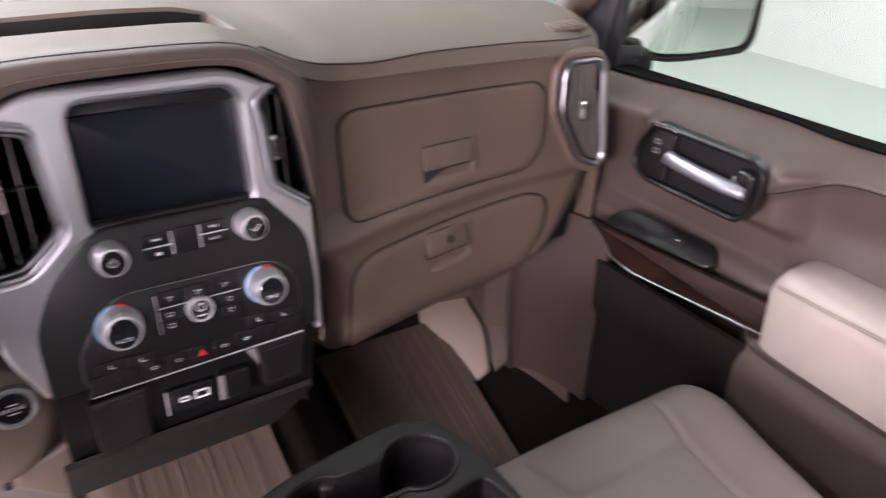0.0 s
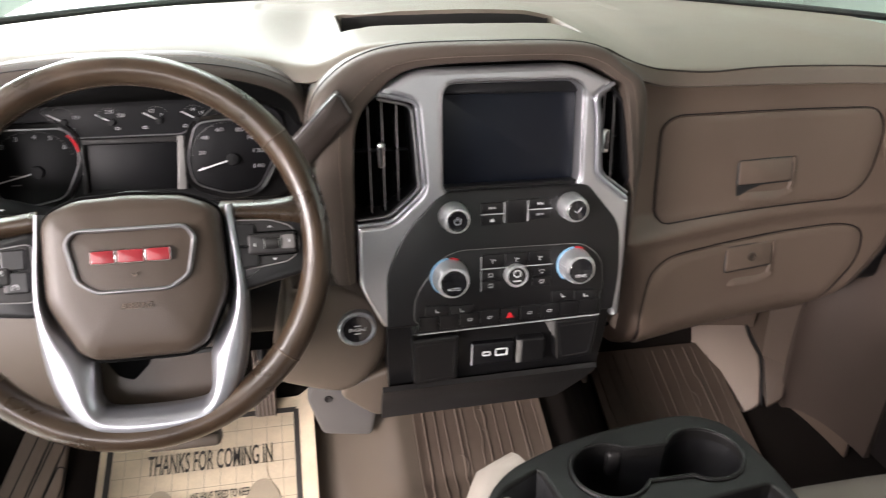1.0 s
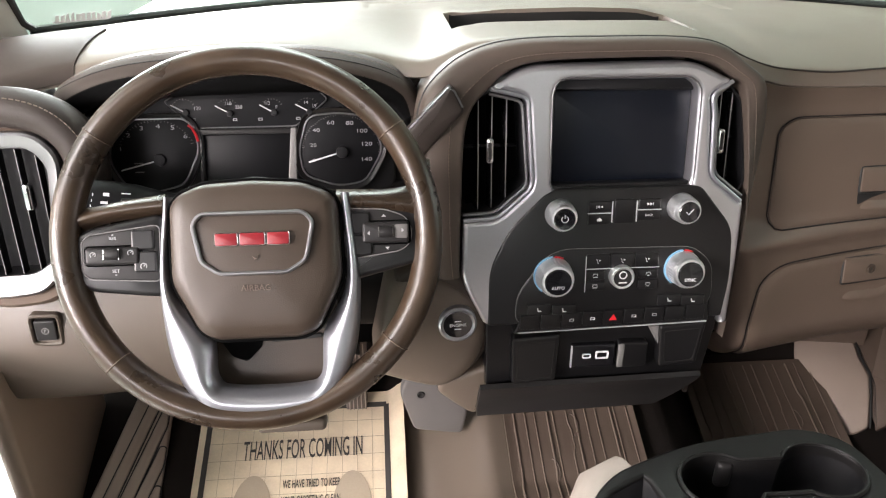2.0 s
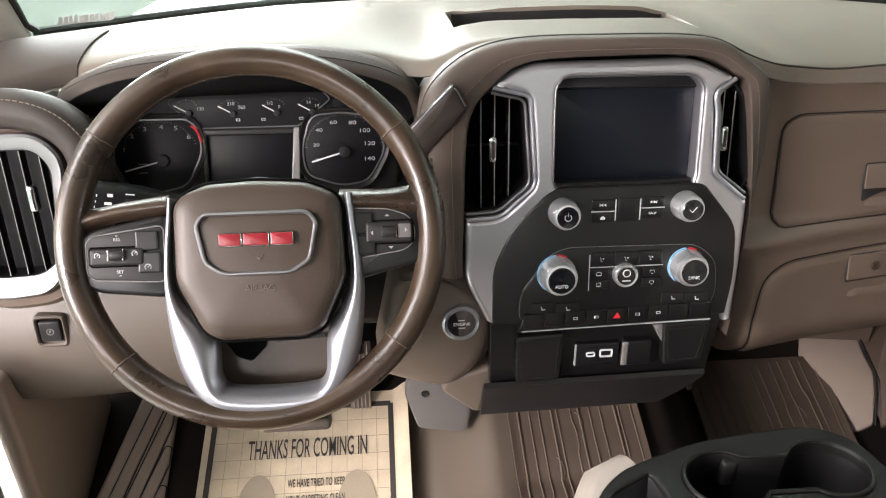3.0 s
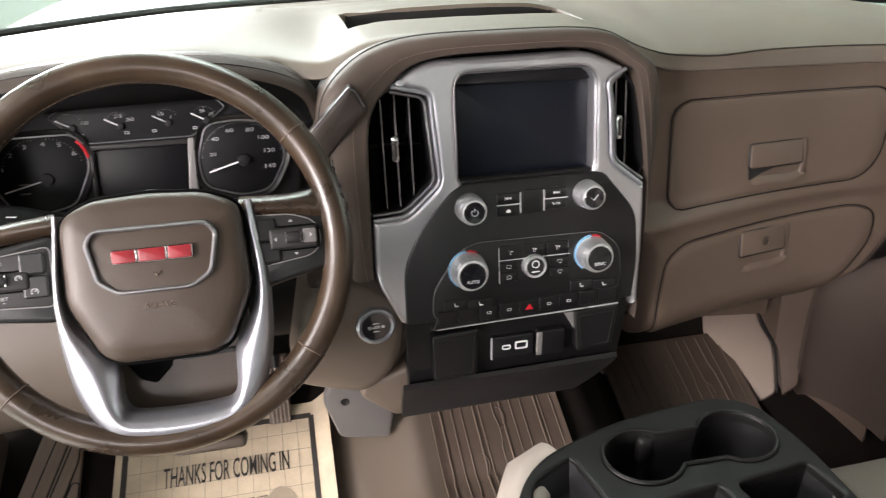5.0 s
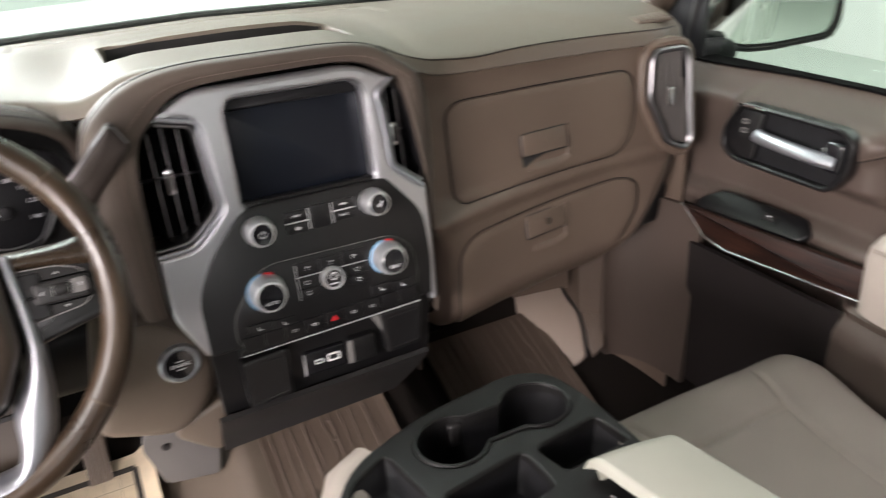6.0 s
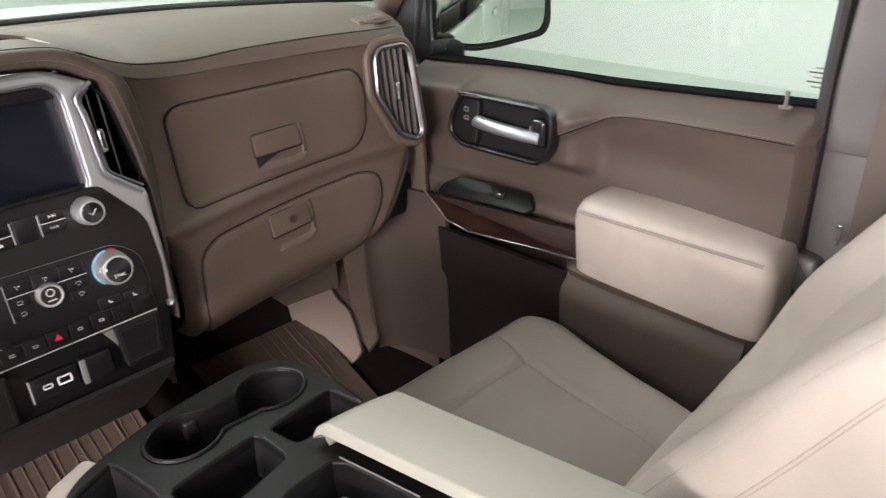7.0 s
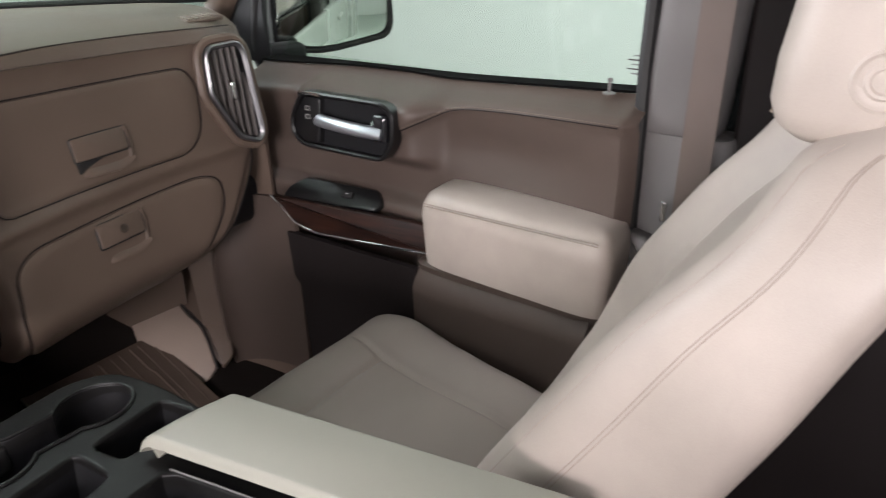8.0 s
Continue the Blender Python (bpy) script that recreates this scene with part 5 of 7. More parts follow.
lettering("legend", "P", M_BK @ pose(0, 0, 0.0063), 0.0062, VENT_SLAT, sw)
# start button pod
M_SB = basis((-0.232, 0.018, 0.49), (1, 0.05, 0), (0, 0.06, 1))
pod_out = rounded([(-0.10, -0.040), (-0.044, -0.063), (-0.002, -0.076), (0.034, -0.056), (0.056, -0.02), (0.062, 0.022), (0.056, 0.050), (0.030, 0.080), (-0.004, 0.104), (-0.07, 0.10)], 0.02)
part("start_pod", plate(pod_out, M_SB, -0.09, 0.004, 0.016, crown=0.003), POD, dash, "tan panel carrying the start button")
# dark plate shifted up and right to paint the pod's shaded side
part("pod_shade_edge", plate(inset(pod_out, -0.002), M_SB @ pose(0.010, 0.008, 0), -0.10, -0.004, 0.012), COVER, dash, "dark plate for the shaded side of the start panel")
start = part("start_button", lathe([(0.0265, -0.012), (0.0265, 0.009), (0.0235, 0.0115), (0.0205, 0.0085), (0.0005, 0.0085)], M_SB @ pose(0.018, 0.038, 0.004), 40), SATIN_SILVER, dash, "round start button with silver ring")
part("cap", lathe([(0.0198, 0.004), (0.0198, 0.0095), (0.0005, 0.0105)], M_SB @ pose(0.018, 0.038, 0.004), 32), GLOSS, start, "black button cap")
for v in (-0.006, 0.0, 0.006):
    if v == 0.0:
        lettering("start_word", "ENGINE", M_SB @ pose(0.018, 0.038, 0.0147), 0.0066, WHITE_MARK, start)
        continue
    part("legend", plate(rect(0, v, 0.009, 0.0012), M_SB @ pose(0.018, 0.038, 0.004), 0.0095, 0.0112), WHITE_MARK, start, smooth=False)
part("lower_trim", plate(rounded([(-0.240, 0.400), (-0.236, 0.420), (-0.166, 0.444), (-0.150, 0.432), (-0.152, 0.394), (-0.180, 0.357), (-0.190, 0.357), (-0.208, 0.371)], 0.008), basis((0, 0.03, 0), (1, 0, 0), (0, 0, 1)), -0.03, 0.006, 0.008), POD, dash, "brown lower column trim")
part("hush_panel", plate(rounded([(-0.293, 0.29), (-0.27, 0.21), (-0.185, 0.195), (-0.175, 0.25), (-0.225, 0.315), (-0.275, 0.345)], 0.012), basis((0, 0.16, 0), (1, 0, 0), (0, 0, 1)), -0.02, 0.0, 0.006), PILLAR, dash, "grey tunnel side panel")
part("screw_cap", lathe([(0.007, 0), (0.006, 0.002), (0.004, 0.0005), (0.0005, 0.0002)], basis((-0.257, 0.1595, 0.288), (1, 0, 0), (0, 0, 1)), 20), DARK, dash, "dark screw recess")

# ---- steering wheel ----
wheel = thing("steering_wheel", "worn brown leather steering wheel with silver spokes", "steering wheel")
M_W = basis((-0.447, -0.125, 0.738), (1, 0, 0), (0, 0.454, 0.891))


def rim_at(u, v):
    a, b = 2 * math.pi * u, 2 * math.pi * v
    r = 0.1855 + 0.0155 * math.cos(b)
    return M_W @ Vector((r * math.cos(a), r * math.sin(a), 0.0185 * math.sin(b)))


part("rim", sheet(rim_at, 120, 20), LEATHER, wheel, "worn brown leather rim")
for a in (36, 144, 222, 322):
    ring_pts = [M_W @ Vector(((0.1855 + 0.0159 * math.cos(b)) * math.cos(radians(a)), (0.1855 + 0.0159 * math.cos(b)) * math.sin(radians(a)), 0.0189 * math.sin(b))) for b in (2 * math.pi * i / 24 for i in range(24))]
    part("rim_seam", tube(ring_pts, 0.0008, 5, closed=True), SEAM_BROWN, wheel, "stitched rim seam")
stitches("rim_stitching", [M_W @ Vector((0.1702 * math.cos(radians(a)), 0.1702 * math.sin(radians(a)), 0.004)) for a in range(40, 141, 2)], wheel, SEAM_BROWN, 0.0005)
M_H0 = M_W @ pose(0.006, 0.002, 0)
hub = rounded([(-0.083, 0.04), (-0.05, 0.054), (0.0, 0.057), (0.05, 0.054), (0.086, 0.04), (0.089, -0.045), (0.064, -0.097), (0.045, -0.105), (-0.040, -0.105), (-0.056, -0.097), (-0.083, -0.045)], [0.016, 0.008, 0.008, 0.008, 0.016, 0.012, 0.010, 0.006, 0.006, 0.010, 0.012])
bag = part("airbag_cover", plate(hub, M_H0, -0.01, 0.031, 0.016, crown=0.005), COVER, wheel, "brown airbag cover")
emblem_out = resample(rounded([(-0.059, 0.013), (-0.050, 0.025), (0.054, 0.025), (0.064, 0.013), (0.056, -0.026), (0.036, -0.039), (-0.032, -0.039), (-0.051, -0.026)], 0.006), 64)
part("emblem_frame", frame_ring(emblem_out, inset(emblem_out, 0.0040), M_H0, 0.024, 0.0380, 0.0014), VENT_RIM, bag, "silver emblem frame")
for x0, w0, gap in ((-0.0235, 0.022, 0.3), (0.002, 0.025, 0.5), (0.0275, 0.022, 0.3)):
    em = part("emblem_block", plate(rect(x0, -0.003, w0, 0.0125, 0.002), M_H0, 0.030, 0.0385, 0.0012), RED_PAINT, bag, "red enamel emblem block")
    part("emblem_edge", tube(lift(rect(x0, -0.003, w0, 0.0125, 0.002), M_H0, 0.0375), 0.0007, 5, closed=True), CHROME, em)
lettering("airbag_word", "AIRBAG", M_H0 @ pose(0.004, -0.052, 0.0362), 0.0085, SEAM_DARK, bag, label="embossed word on the airbag cover", depth=0.0008)
part("emblem_mark", plate([(0.001, -0.02), (0.004, -0.024), (0.008, -0.019), (0.006, -0.0225)], M_H0, 0.035, 0.0372), SEAM_DARK, bag, smooth=False)
U_OUT = [(-0.091, 0.042), (-0.098, -0.05), (-0.088, -0.13), (-0.06, -0.176), (-0.02, -0.189), (0.03, -0.189), (0.068, -0.176), (0.097, -0.13), (0.106, -0.05), (0.098, 0.042)]
U_IN = [(-0.082, 0.042), (-0.085, -0.05), (-0.051, -0.10), (-0.046, -0.146), (-0.026, -0.157), (0.042, -0.157), (0.062, -0.146), (0.067, -0.10), (0.091, -0.05), (0.087, 0.042)]


def spoke_at(u, v):
    """The lower spokes: a U with a raised ridge nearer its outer edge, bevelled inward."""
    t = u * (len(U_OUT) - 1)
    ox, oy = curve(t, [(k, *p) for k, p in enumerate(U_OUT)])
    ix, iy = curve(t, [(k, *p) for k, p in enumerate(U_IN)])
    s = min(1.0, max(0.0, (v - 0.08) / 0.84))
    h = curve(v, [(0, -0.014), (0.06, 0.002), (0.2, 0.0125), (0.42, 0.0165), (0.6, 0.016), (0.78, 0.0095), (0.94, -0.001), (1, -0.014)])
    return M_H0 @ Vector((ox + (ix - ox) * s, oy + (iy - oy) * s, h))


part("lower_spoke", sheet(spoke_at, 90, 24), SATIN_SILVER, wheel, "satin silver lower spokes")
bag_gap = resample(inset(hub, -0.0012), 90)
part("cover_gap", tube(lift(bag_gap, M_H0, 0.012), 0.0022, 6, closed=True), LINING_SHADE, bag, "dark gap round the airbag cover")


def cuff_at(side, a, b):
    """The leather web between hub and rim, over a switch pad."""
    x = side * (0.086 + 0.100 * a) + (0.004 if side > 0 else 0.0)
    top = curve(a, [(0, 0.049), (0.5, 0.042), (0.8, 0.037), (0.92, 0.041), (1, 0.060)]) if side < 0 else curve(a, [(0, 0.046), (0.5, 0.045), (0.8, 0.049), (0.92, 0.058), (1, 0.078)])
    low = curve(a, [(0, 0.026), (0.5, 0.022), (0.8, 0.014), (1, 0.0)])
    return M_W @ Vector((x, top + (low - top) * b, -0.012 + 0.021 * math.sin(math.pi * min(1, b * 0.9 + 0.05)) ** 0.7))


def switch_pad(side, frame_pts, face_pts, keys, rocker, toggle):
    """A black switch pad: raised frame, recessed face, separate keys and a rocker with a ribbed toggle."""
    spoke = part("side_spoke", plate(rounded(frame_pts, 0.010), M_W, -0.018, 0.007, 0.005), SATIN, wheel, "satin black side spoke")
    part("spoke_cuff", sheet(lambda a, b: cuff_at(side, a, b), 30, 16, 0.003), LEATHER, wheel, "brown leather spoke cuff")
    sp = part("switch_pod", plate(rounded(face_pts, 0.007), M_W, 0.004, 0.0095, 0.002), DARK, spoke, "black switch pod")
    part("pod_line", tube(lift(rounded(face_pts, 0.007), M_W, 0.0082), 0.0008, 5, closed=True), VENT_SLAT, sp, "thin bright edge of the pod")
    for u0, u1, v0, v1 in keys:
        key = part("key", plate(rect((u0 + u1) / 2, (v0 + v1) / 2, u1 - u0, v1 - v0, 0.003), M_W, 0.008, 0.0125, 0.0018), SATIN, sp, "black side key", smooth=False)
        part("key_edge", box((u0 if side > 0 else u1) + side * 0.001, (v0 + v1) / 2, 0.0112, 0.0008, v1 - v0 - 0.005, 0.001, 0, M_W), VENT_SLAT, key, smooth=False)
    u0, u1, v0, v1 = rocker
    rock = part("rocker", plate(rect((u0 + u1) / 2, (v0 + v1) / 2, u1 - u0, v1 - v0, 0.004), M_W, 0.008, 0.0145, 0.003), DARK, sp, "black rocker bar")
    part("rocker_gap", tube(lift(rect((u0 + u1) / 2, (v0 + v1) / 2, u1 - u0 + 0.002, v1 - v0 + 0.002, 0.004), M_W, 0.0097), 0.0009, 5, closed=True), LINING_SHADE, rock)
    cu, cv = toggle
    part("pod_toggle", lathe([(0.0005, -0.0072), (0.0056, -0.0072), (0.0060, -0.0062), (0.0060, 0.0062), (0.0056, 0.0072), (0.0005, 0.0072)], M_W @ pose(cu, cv, 0.0135, 0, 90, 0), 28), DARK, rock, "ribbed grey toggle")
    for d in (-0.0074, 0.0074):
        part("toggle_rim", box(cu + d, cv, 0.0160, 0.0010, 0.0105, 0.003, 0.0003, M_W), CHROME, rock, smooth=False)
    return sp


pad_l = switch_pad(-1, [(-0.087, 0.029), (-0.160, 0.015), (-0.178, 0.006), (-0.182, -0.018), (-0.178, -0.040), (-0.160, -0.050), (-0.087, -0.058)],
                   [(-0.090, 0.017), (-0.160, 0.008), (-0.1675, 0.002), (-0.1675, -0.030), (-0.160, -0.037), (-0.090, -0.041)],
                   [(-0.1175, -0.0950, -0.0082, 0.0122), (-0.1155, -0.0930, -0.0311, -0.0097)], (-0.163, -0.109, -0.0224, -0.0048), (-0.1357, -0.0118))
pad_r = switch_pad(1, [(0.093, 0.036), (0.152, 0.033), (0.176, 0.027), (0.184, 0.012), (0.183, -0.018), (0.174, -0.031), (0.104, -0.048), (0.093, -0.044)],
                   [(0.098, 0.0275), (0.140, 0.0255), (0.161, 0.018), (0.168, 0.004), (0.166, -0.010), (0.156, -0.018), (0.098, -0.026)],
                   [(0.1040, 0.1240, 0.0003, 0.0230), (0.1050, 0.1260, -0.0217, -0.0007)], (0.1162, 0.1646, -0.0097, 0.0123), (0.1406, 0.0018))
part("rocker_end", plate(rect(0.1565, 0.0022, 0.0145, 0.0150, 0.003), M_W, 0.010, 0.0152, 0.0015), PILLAR, pad_r, "grey rocker end")
for word, u, v in (("RES", -0.1364, 0.0040), ("SET", -0.1341, -0.0292)):
    lettering("legend", word, M_W @ pose(u, v, 0.0097), 0.0046, DIAL_MARK, pad_l)
    part("legend", plate(rect(u, v + (0.0038 if word == "RES" else -0.0038), 0.002, 0.0008), M_W, 0.0095, 0.0099), DIAL_MARK, pad_l, smooth=False)
for u, v, r in ((-0.1545, -0.0120, 0.0026), (-0.1175, -0.0108, 0.0026), (-0.1055, -0.0250, 0.0030)):
    lift_by = 0.0147 if v > -0.02 else 0.0127
    part("legend", tube([M_W @ Vector((u + r * math.cos(radians(q)), v + r * math.sin(radians(q)), lift_by)) for q in range(-40, 231, 15)], 0.0005, 4), DIAL_MARK, pad_l)
    part("legend", tube(lift([(u, v), (u + r * 0.8, v + r * 0.9)], M_W, lift_by), 0.0005, 4), DIAL_MARK, pad_l)
for u, v, q in ((0.1389, 0.0189, 0), (0.1419, -0.0151, 180), (0.1227, 0.0009, 90), (0.1581, 0.0030, -90)):
    part("legend", plate([(-0.0024, -0.0012), (0.0024, -0.0012), (0, 0.0014)], M_W @ pose(u, v, 0.0097 if abs(q) != 90 else 0.0152, 0, 0, q), -0.0005, 0.0003), DIAL_MARK, pad_r, smooth=False)
part("hub_back", lathe([(0.07, -0.05), (0.085, -0.012), (0.08, -0.004), (0.01, -0.004)], M_W @ pose(0.003, -0.02, 0), 32), BLACK, wheel, "dark wheel hub")

column = thing("steering_column", "brown steering column shroud with stalks", "steering column")
m_col = M_W @ pose(0.0, -0.04, 0)
part("shroud", pillow([(-0.22, 0.066, 0.070, 0, -0.010), (-0.10, 0.080, 0.095, 0, -0.032), (-0.045, 0.083, 0.105, 0, -0.045), (-0.035, 0.075, 0.097, 0, -0.045)], m_col, 40, 5), COVER, column, "brown column shroud")
part("shroud_seam", tube([m_col @ Vector((x, -0.035, -0.034)) for x in (-0.055, -0.02, 0.02, 0.055)], 0.0012, 6), SEAL, column)
# flat black plate painting the shade of a recess
part("column_recess_shade", plate(rounded([(-0.05, -0.098), (0.004, -0.100), (0.002, -0.118), (-0.014, -0.134), (-0.03, -0.128)], 0.004), M_W, -0.045, -0.0325), LINING_SHADE, column, "black plate for the shade in a shroud recess")
part("column_slot", box(0.034, -0.112, -0.034, 0.055, 0.005, 0.006, 0.001, M_W @ pose(0, 0, 0, 0, 0, 3)), SEAL, column, "dark slot")
part("tilt_lever", box(0.03, -0.208, -0.05, 0.075, 0.014, 0.03, 0.005, M_W), KNEE, column, "brown lever under the column")
S0, S1 = Vector((-0.520, 0.070, 0.690)), Vector((-0.690, 0.018, 0.733))
m_stalk = Matrix.Translation(S0) @ (S1 - S0).to_track_quat("Z", "Y").to_matrix().to_4x4()
LONG = (S1 - S0).length
stalk = part("wiper_stalk", lathe([(0.009, 0.0), (0.011, 0.3 * LONG), (0.0135, 0.42 * LONG), (0.0185, 0.55 * LONG), (0.0205, 0.70 * LONG), (0.0215, 0.98 * LONG), (0.015, LONG), (0.001, LONG)], m_stalk, 28), BLACK, column, "black multi-function stalk")


def on_stalk(t, z):
    """A matrix on the stalk's near side at share t of its length, z round its barrel."""
    r = 0.0195 + 0.002 * t
    axis = (S1 - S0).normalized()
    n = (Vector((0, -1, 0)) - axis * -axis.y).normalized()
    up = n.cross(axis).normalized() * (1 if n.cross(axis).z > 0 else -1)
    a = z / r
    d = n * math.cos(a) + up * math.sin(a)
    return basis(S0.lerp(S1, t) + d * r, -axis, up * math.cos(a) - n * math.sin(a))


part("stalk_button", plate(rect(0, 0, 0.018, 0.011, 0.003), on_stalk(0.60, 0.004), -0.004, 0.0006, 0.001), DARK, stalk, "raised stalk button")
part("legend", frame_ring(rect(0, 0, 0.0058, 0.0044, 0.001), rect(0, 0, 0.0036, 0.0022, 0.0005), on_stalk(0.60, 0.004), 0.0006, 0.0010), WHITE_MARK, stalk, smooth=False)
for t, z, wd, ht in ((0.62, 0.0155, 0.010, 0.0014), (0.74, 0.013, 0.0065, 0.0040), (0.75, 0.003, 0.0080, 0.0034), (0.77, -0.006, 0.0045, 0.0030), (0.82, 0.012, 0.0012, 0.0036), (0.825, 0.005, 0.0012, 0.0030), (0.83, -0.002, 0.0012, 0.0026), (0.835, -0.008, 0.0040, 0.0030), (0.88, 0.001, 0.0026, 0.0026), (0.89, 0.014, 0.0050, 0.0014)):
    part("legend", plate(rect(0, 0, wd, ht), on_stalk(t, z), -0.0004, 0.0004), WHITE_MARK, stalk, smooth=False)
shifter = part("gear_lever", tube([(-0.30, 0.13, 0.75), (-0.285, 0.08, 0.77), (-0.275, 0.04, 0.785)], 0.008, 12), BLACK, column, "dark column gear lever")
m_lev = basis((-0.245, 0.035, 0.803), (0.72, 0.0, -0.69), (0.66, 0.0, 0.74))
part("lever_grip", plate(rounded([(-0.021, -0.062), (0.017, -0.056), (0.017, 0.040), (-0.017, 0.050)], 0.006), m_lev, -0.012, 0.004, 0.005, crown=0.002), PAD, shifter, "dark grey lever grip")
part("lever_edge", tube(lift([(-0.0205, -0.05), (-0.0165, 0.046), (-0.009, 0.048), (0.012, 0.041)], m_lev, 0.002), 0.0012, 6), VENT_RIM, shifter, "thin bright lever edge")

# ---- passenger door ----
door = thing("passenger_door", "brown trimmed passenger door with beige armrest", "door")


def crease_z(y):
    return curve(y, [(-0.62, 0.711), (-0.495, 0.708), (-0.34, 0.702), (-0.275, 0.695), (-0.233, 0.676), (-0.175, 0.647), (-0.14, 0.632)])


def sill_z(y):
    return curve(y, [(-0.61, 0.752), (-0.40, 0.741), (-0.23, 0.733), (-0.10, 0.7305), (0.04, 0.728), (0.2, 0.724), (0.27, 0.722)])


def door_x(y, z):
    """How far out the trim's surface lies."""
    front = smooth(-0.02, 0.22, y)
    sill = sill_z(y) - 0.002
    x = 0.852 - 0.03 * front
    crease = crease_z(y)
    x -= 0.017 * smooth(crease - 0.012, crease + 0.014, z) * smooth(-0.10, -0.24, y)
    x += 0.085 * smooth(sill - 0.050, sill + 0.004, z) ** 1.8
    x -= 0.038 * smooth(-0.26, -0.20, y) * smooth(0.10, 0.05, y) * smooth(0.575, 0.61, z) * smooth(sill + 0.002, sill - 0.032, z)
    x += 0.030 * math.exp(-(((y + 0.40) / 0.14) ** 2) - (((z - 0.63) / 0.06) ** 2))
    x -= 0.055 * smooth(0.44, 0.405, z) * smooth(-0.18, -0.24, y)
    x -= 0.03 * smooth(0.53, 0.50, z) * smooth(0.44, 0.47, z) * smooth(-0.30, -0.2, y)
    x += 0.03 * smooth(-0.580, -0.606, y)
    return x


def door_at(u, v):
    y = -0.60 + 0.86 * u
    z = 0.06 + (sill_z(y) - 0.06) * v
    return (door_x(y, z), y, z)


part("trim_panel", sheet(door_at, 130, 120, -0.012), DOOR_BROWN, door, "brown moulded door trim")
crease_pts = [(-0.6 + 0.43 * i / 60) for i in range(61)]
crease_pts = [y for y in crease_pts if y > -0.582]
part("trim_seam", tube([(door_x(y, crease_z(y) + 0.003) - 0.0006, y, crease_z(y) + 0.003) for y in crease_pts], 0.0011, 6), MAP_TRIM, door, "dark seam along the door crease")
for dz in (0.007,):
    stitches("trim_stitching", [(door_x(y, crease_z(y) + dz) - 0.0012, y, crease_z(y) + dz) for y in crease_pts], door, SEAM_DARK, 0.0007)
part("sill_strip", sheet(lambda u, v: (lambda y: (door_x(y, sill_z(y)) - 0.004 + (0.962 - door_x(y, sill_z(y))) * v, y, sill_z(y) + 0.001))(-0.6 + 0.86 * u), 60, 4, 0.004), LINING_SHADE, door, "black window sweep strip")
part("outer_skin", box(1.0, -0.17, 0.30, 0.03, 0.86, 0.72, 0.01), WHITE_BODY, door, "white outer door skin")
pane = part("window_pane", sheet(lambda u, v: (0.955 - 0.05 * v * v, -0.60 + (0.86 - 0.36 * v) * u, sill_z(-0.6 + 0.86 * u) - 0.01 + 0.55 * v), 16, 8, 0.004), SIDEGLASS, door, "greenish raised window pane")
pane.visible_shadow = False
for i, (wd, off) in enumerate(((0.024, 0.0), (0.03, 0.004), (0.022, 0.0), (0.03, 0.003), (0.018, 0.0))):
    part("pane_print", box(0.9505, -0.56 + off, 0.773 + 0.007 * i, 0.0006, wd, 0.0022), INK if i % 2 else GREY, pane, "small dark print on the pane", smooth=False)
part("lock_pin", lathe([(0.010, 0), (0.010, 0.002), (0.003, 0.003), (0.0026, 0.018), (0.0036, 0.019), (0.0036, 0.024), (0.0015, 0.025)], pose(0.905, -0.535, 0.748), 20), PILLAR, door, "door lock pin")
part("window_frame", tube([(0.93, 0.30, 0.735), (0.925, 0.275, 0.86), (0.90, 0.17, 1.07), (0.86, 0.0, 1.27)], 0.018, 10), DARK, door, "dark front window frame")
part("window_frame", tube([(0.925, -0.60, 0.74), (0.912, -0.605, 0.95), (0.865, -0.62, 1.28)], 0.014, 10), DARK, door, "dark rear window frame")
part("mirror_sail", plate([(0.255, 0.72), (0.46, 0.70), (0.38, 0.96), (0.262, 0.96)], basis((0.925, 0, 0), (0, 1, 0), (0, 0, 1)), -0.012, 0.0, 0.003), BLACK, door, "black corner cover")
# handle
M_H = basis((0.786, -0.072, 0.658), (0.03, -1, 0), (0.06, 0, 1))
hb = resample(rounded([(-0.128, 0.0), (-0.098, 0.052), (0.10, 0.052), (0.122, 0.035), (0.122, -0.02), (0.098, -0.055), (-0.098, -0.055), (-0.128, -0.035)], 0.014), 72)
hbi = resample(rounded([(-0.119, 0.0), (-0.093, 0.044), (0.095, 0.044), (0.113, 0.03), (0.113, -0.016), (0.093, -0.047), (-0.093, -0.047), (-0.119, -0.03)], 0.012), 72)
handle = part("handle_bezel", frame_ring(hb, hbi, M_H, -0.02, 0.005, 0.003), SATIN, door, "black raised handle bezel")
part("handle_well", plate(hbi, M_H, -0.03, -0.012), BLACK, handle, "black handle well")
part("switch_plate", plate(rounded([(-0.117, 0.0), (-0.092, 0.042), (-0.05, 0.042), (-0.055, -0.045), (-0.092, -0.045), (-0.117, -0.03)], 0.008), M_H, -0.012, 0.001, 0.003), SATIN, handle, "black lock switch plate")
for v in (0.020, 0.004):
    part("legend", frame_ring(rect(-0.082, v, 0.012, 0.009, 0.002), rect(-0.082, v, 0.008, 0.005, 0.001), M_H, 0.0, 0.0018), GREY, handle)
lever = part("pull_lever", tube([M_H @ Vector(p) for p in ((-0.052, 0.003, 0.004), (-0.03, 0.003, 0.012), (0.02, 0.001, 0.015), (0.07, -0.001, 0.013), (0.10, -0.002, 0.006))], 0.0125, 16, flat=0.75), SATIN_SILVER, handle, "satin silver pull lever")
part("lever_block", box(0.095, 0.006, 0.0, 0.03, 0.05, 0.02, 0.006, M_H), GLOSS, lever)
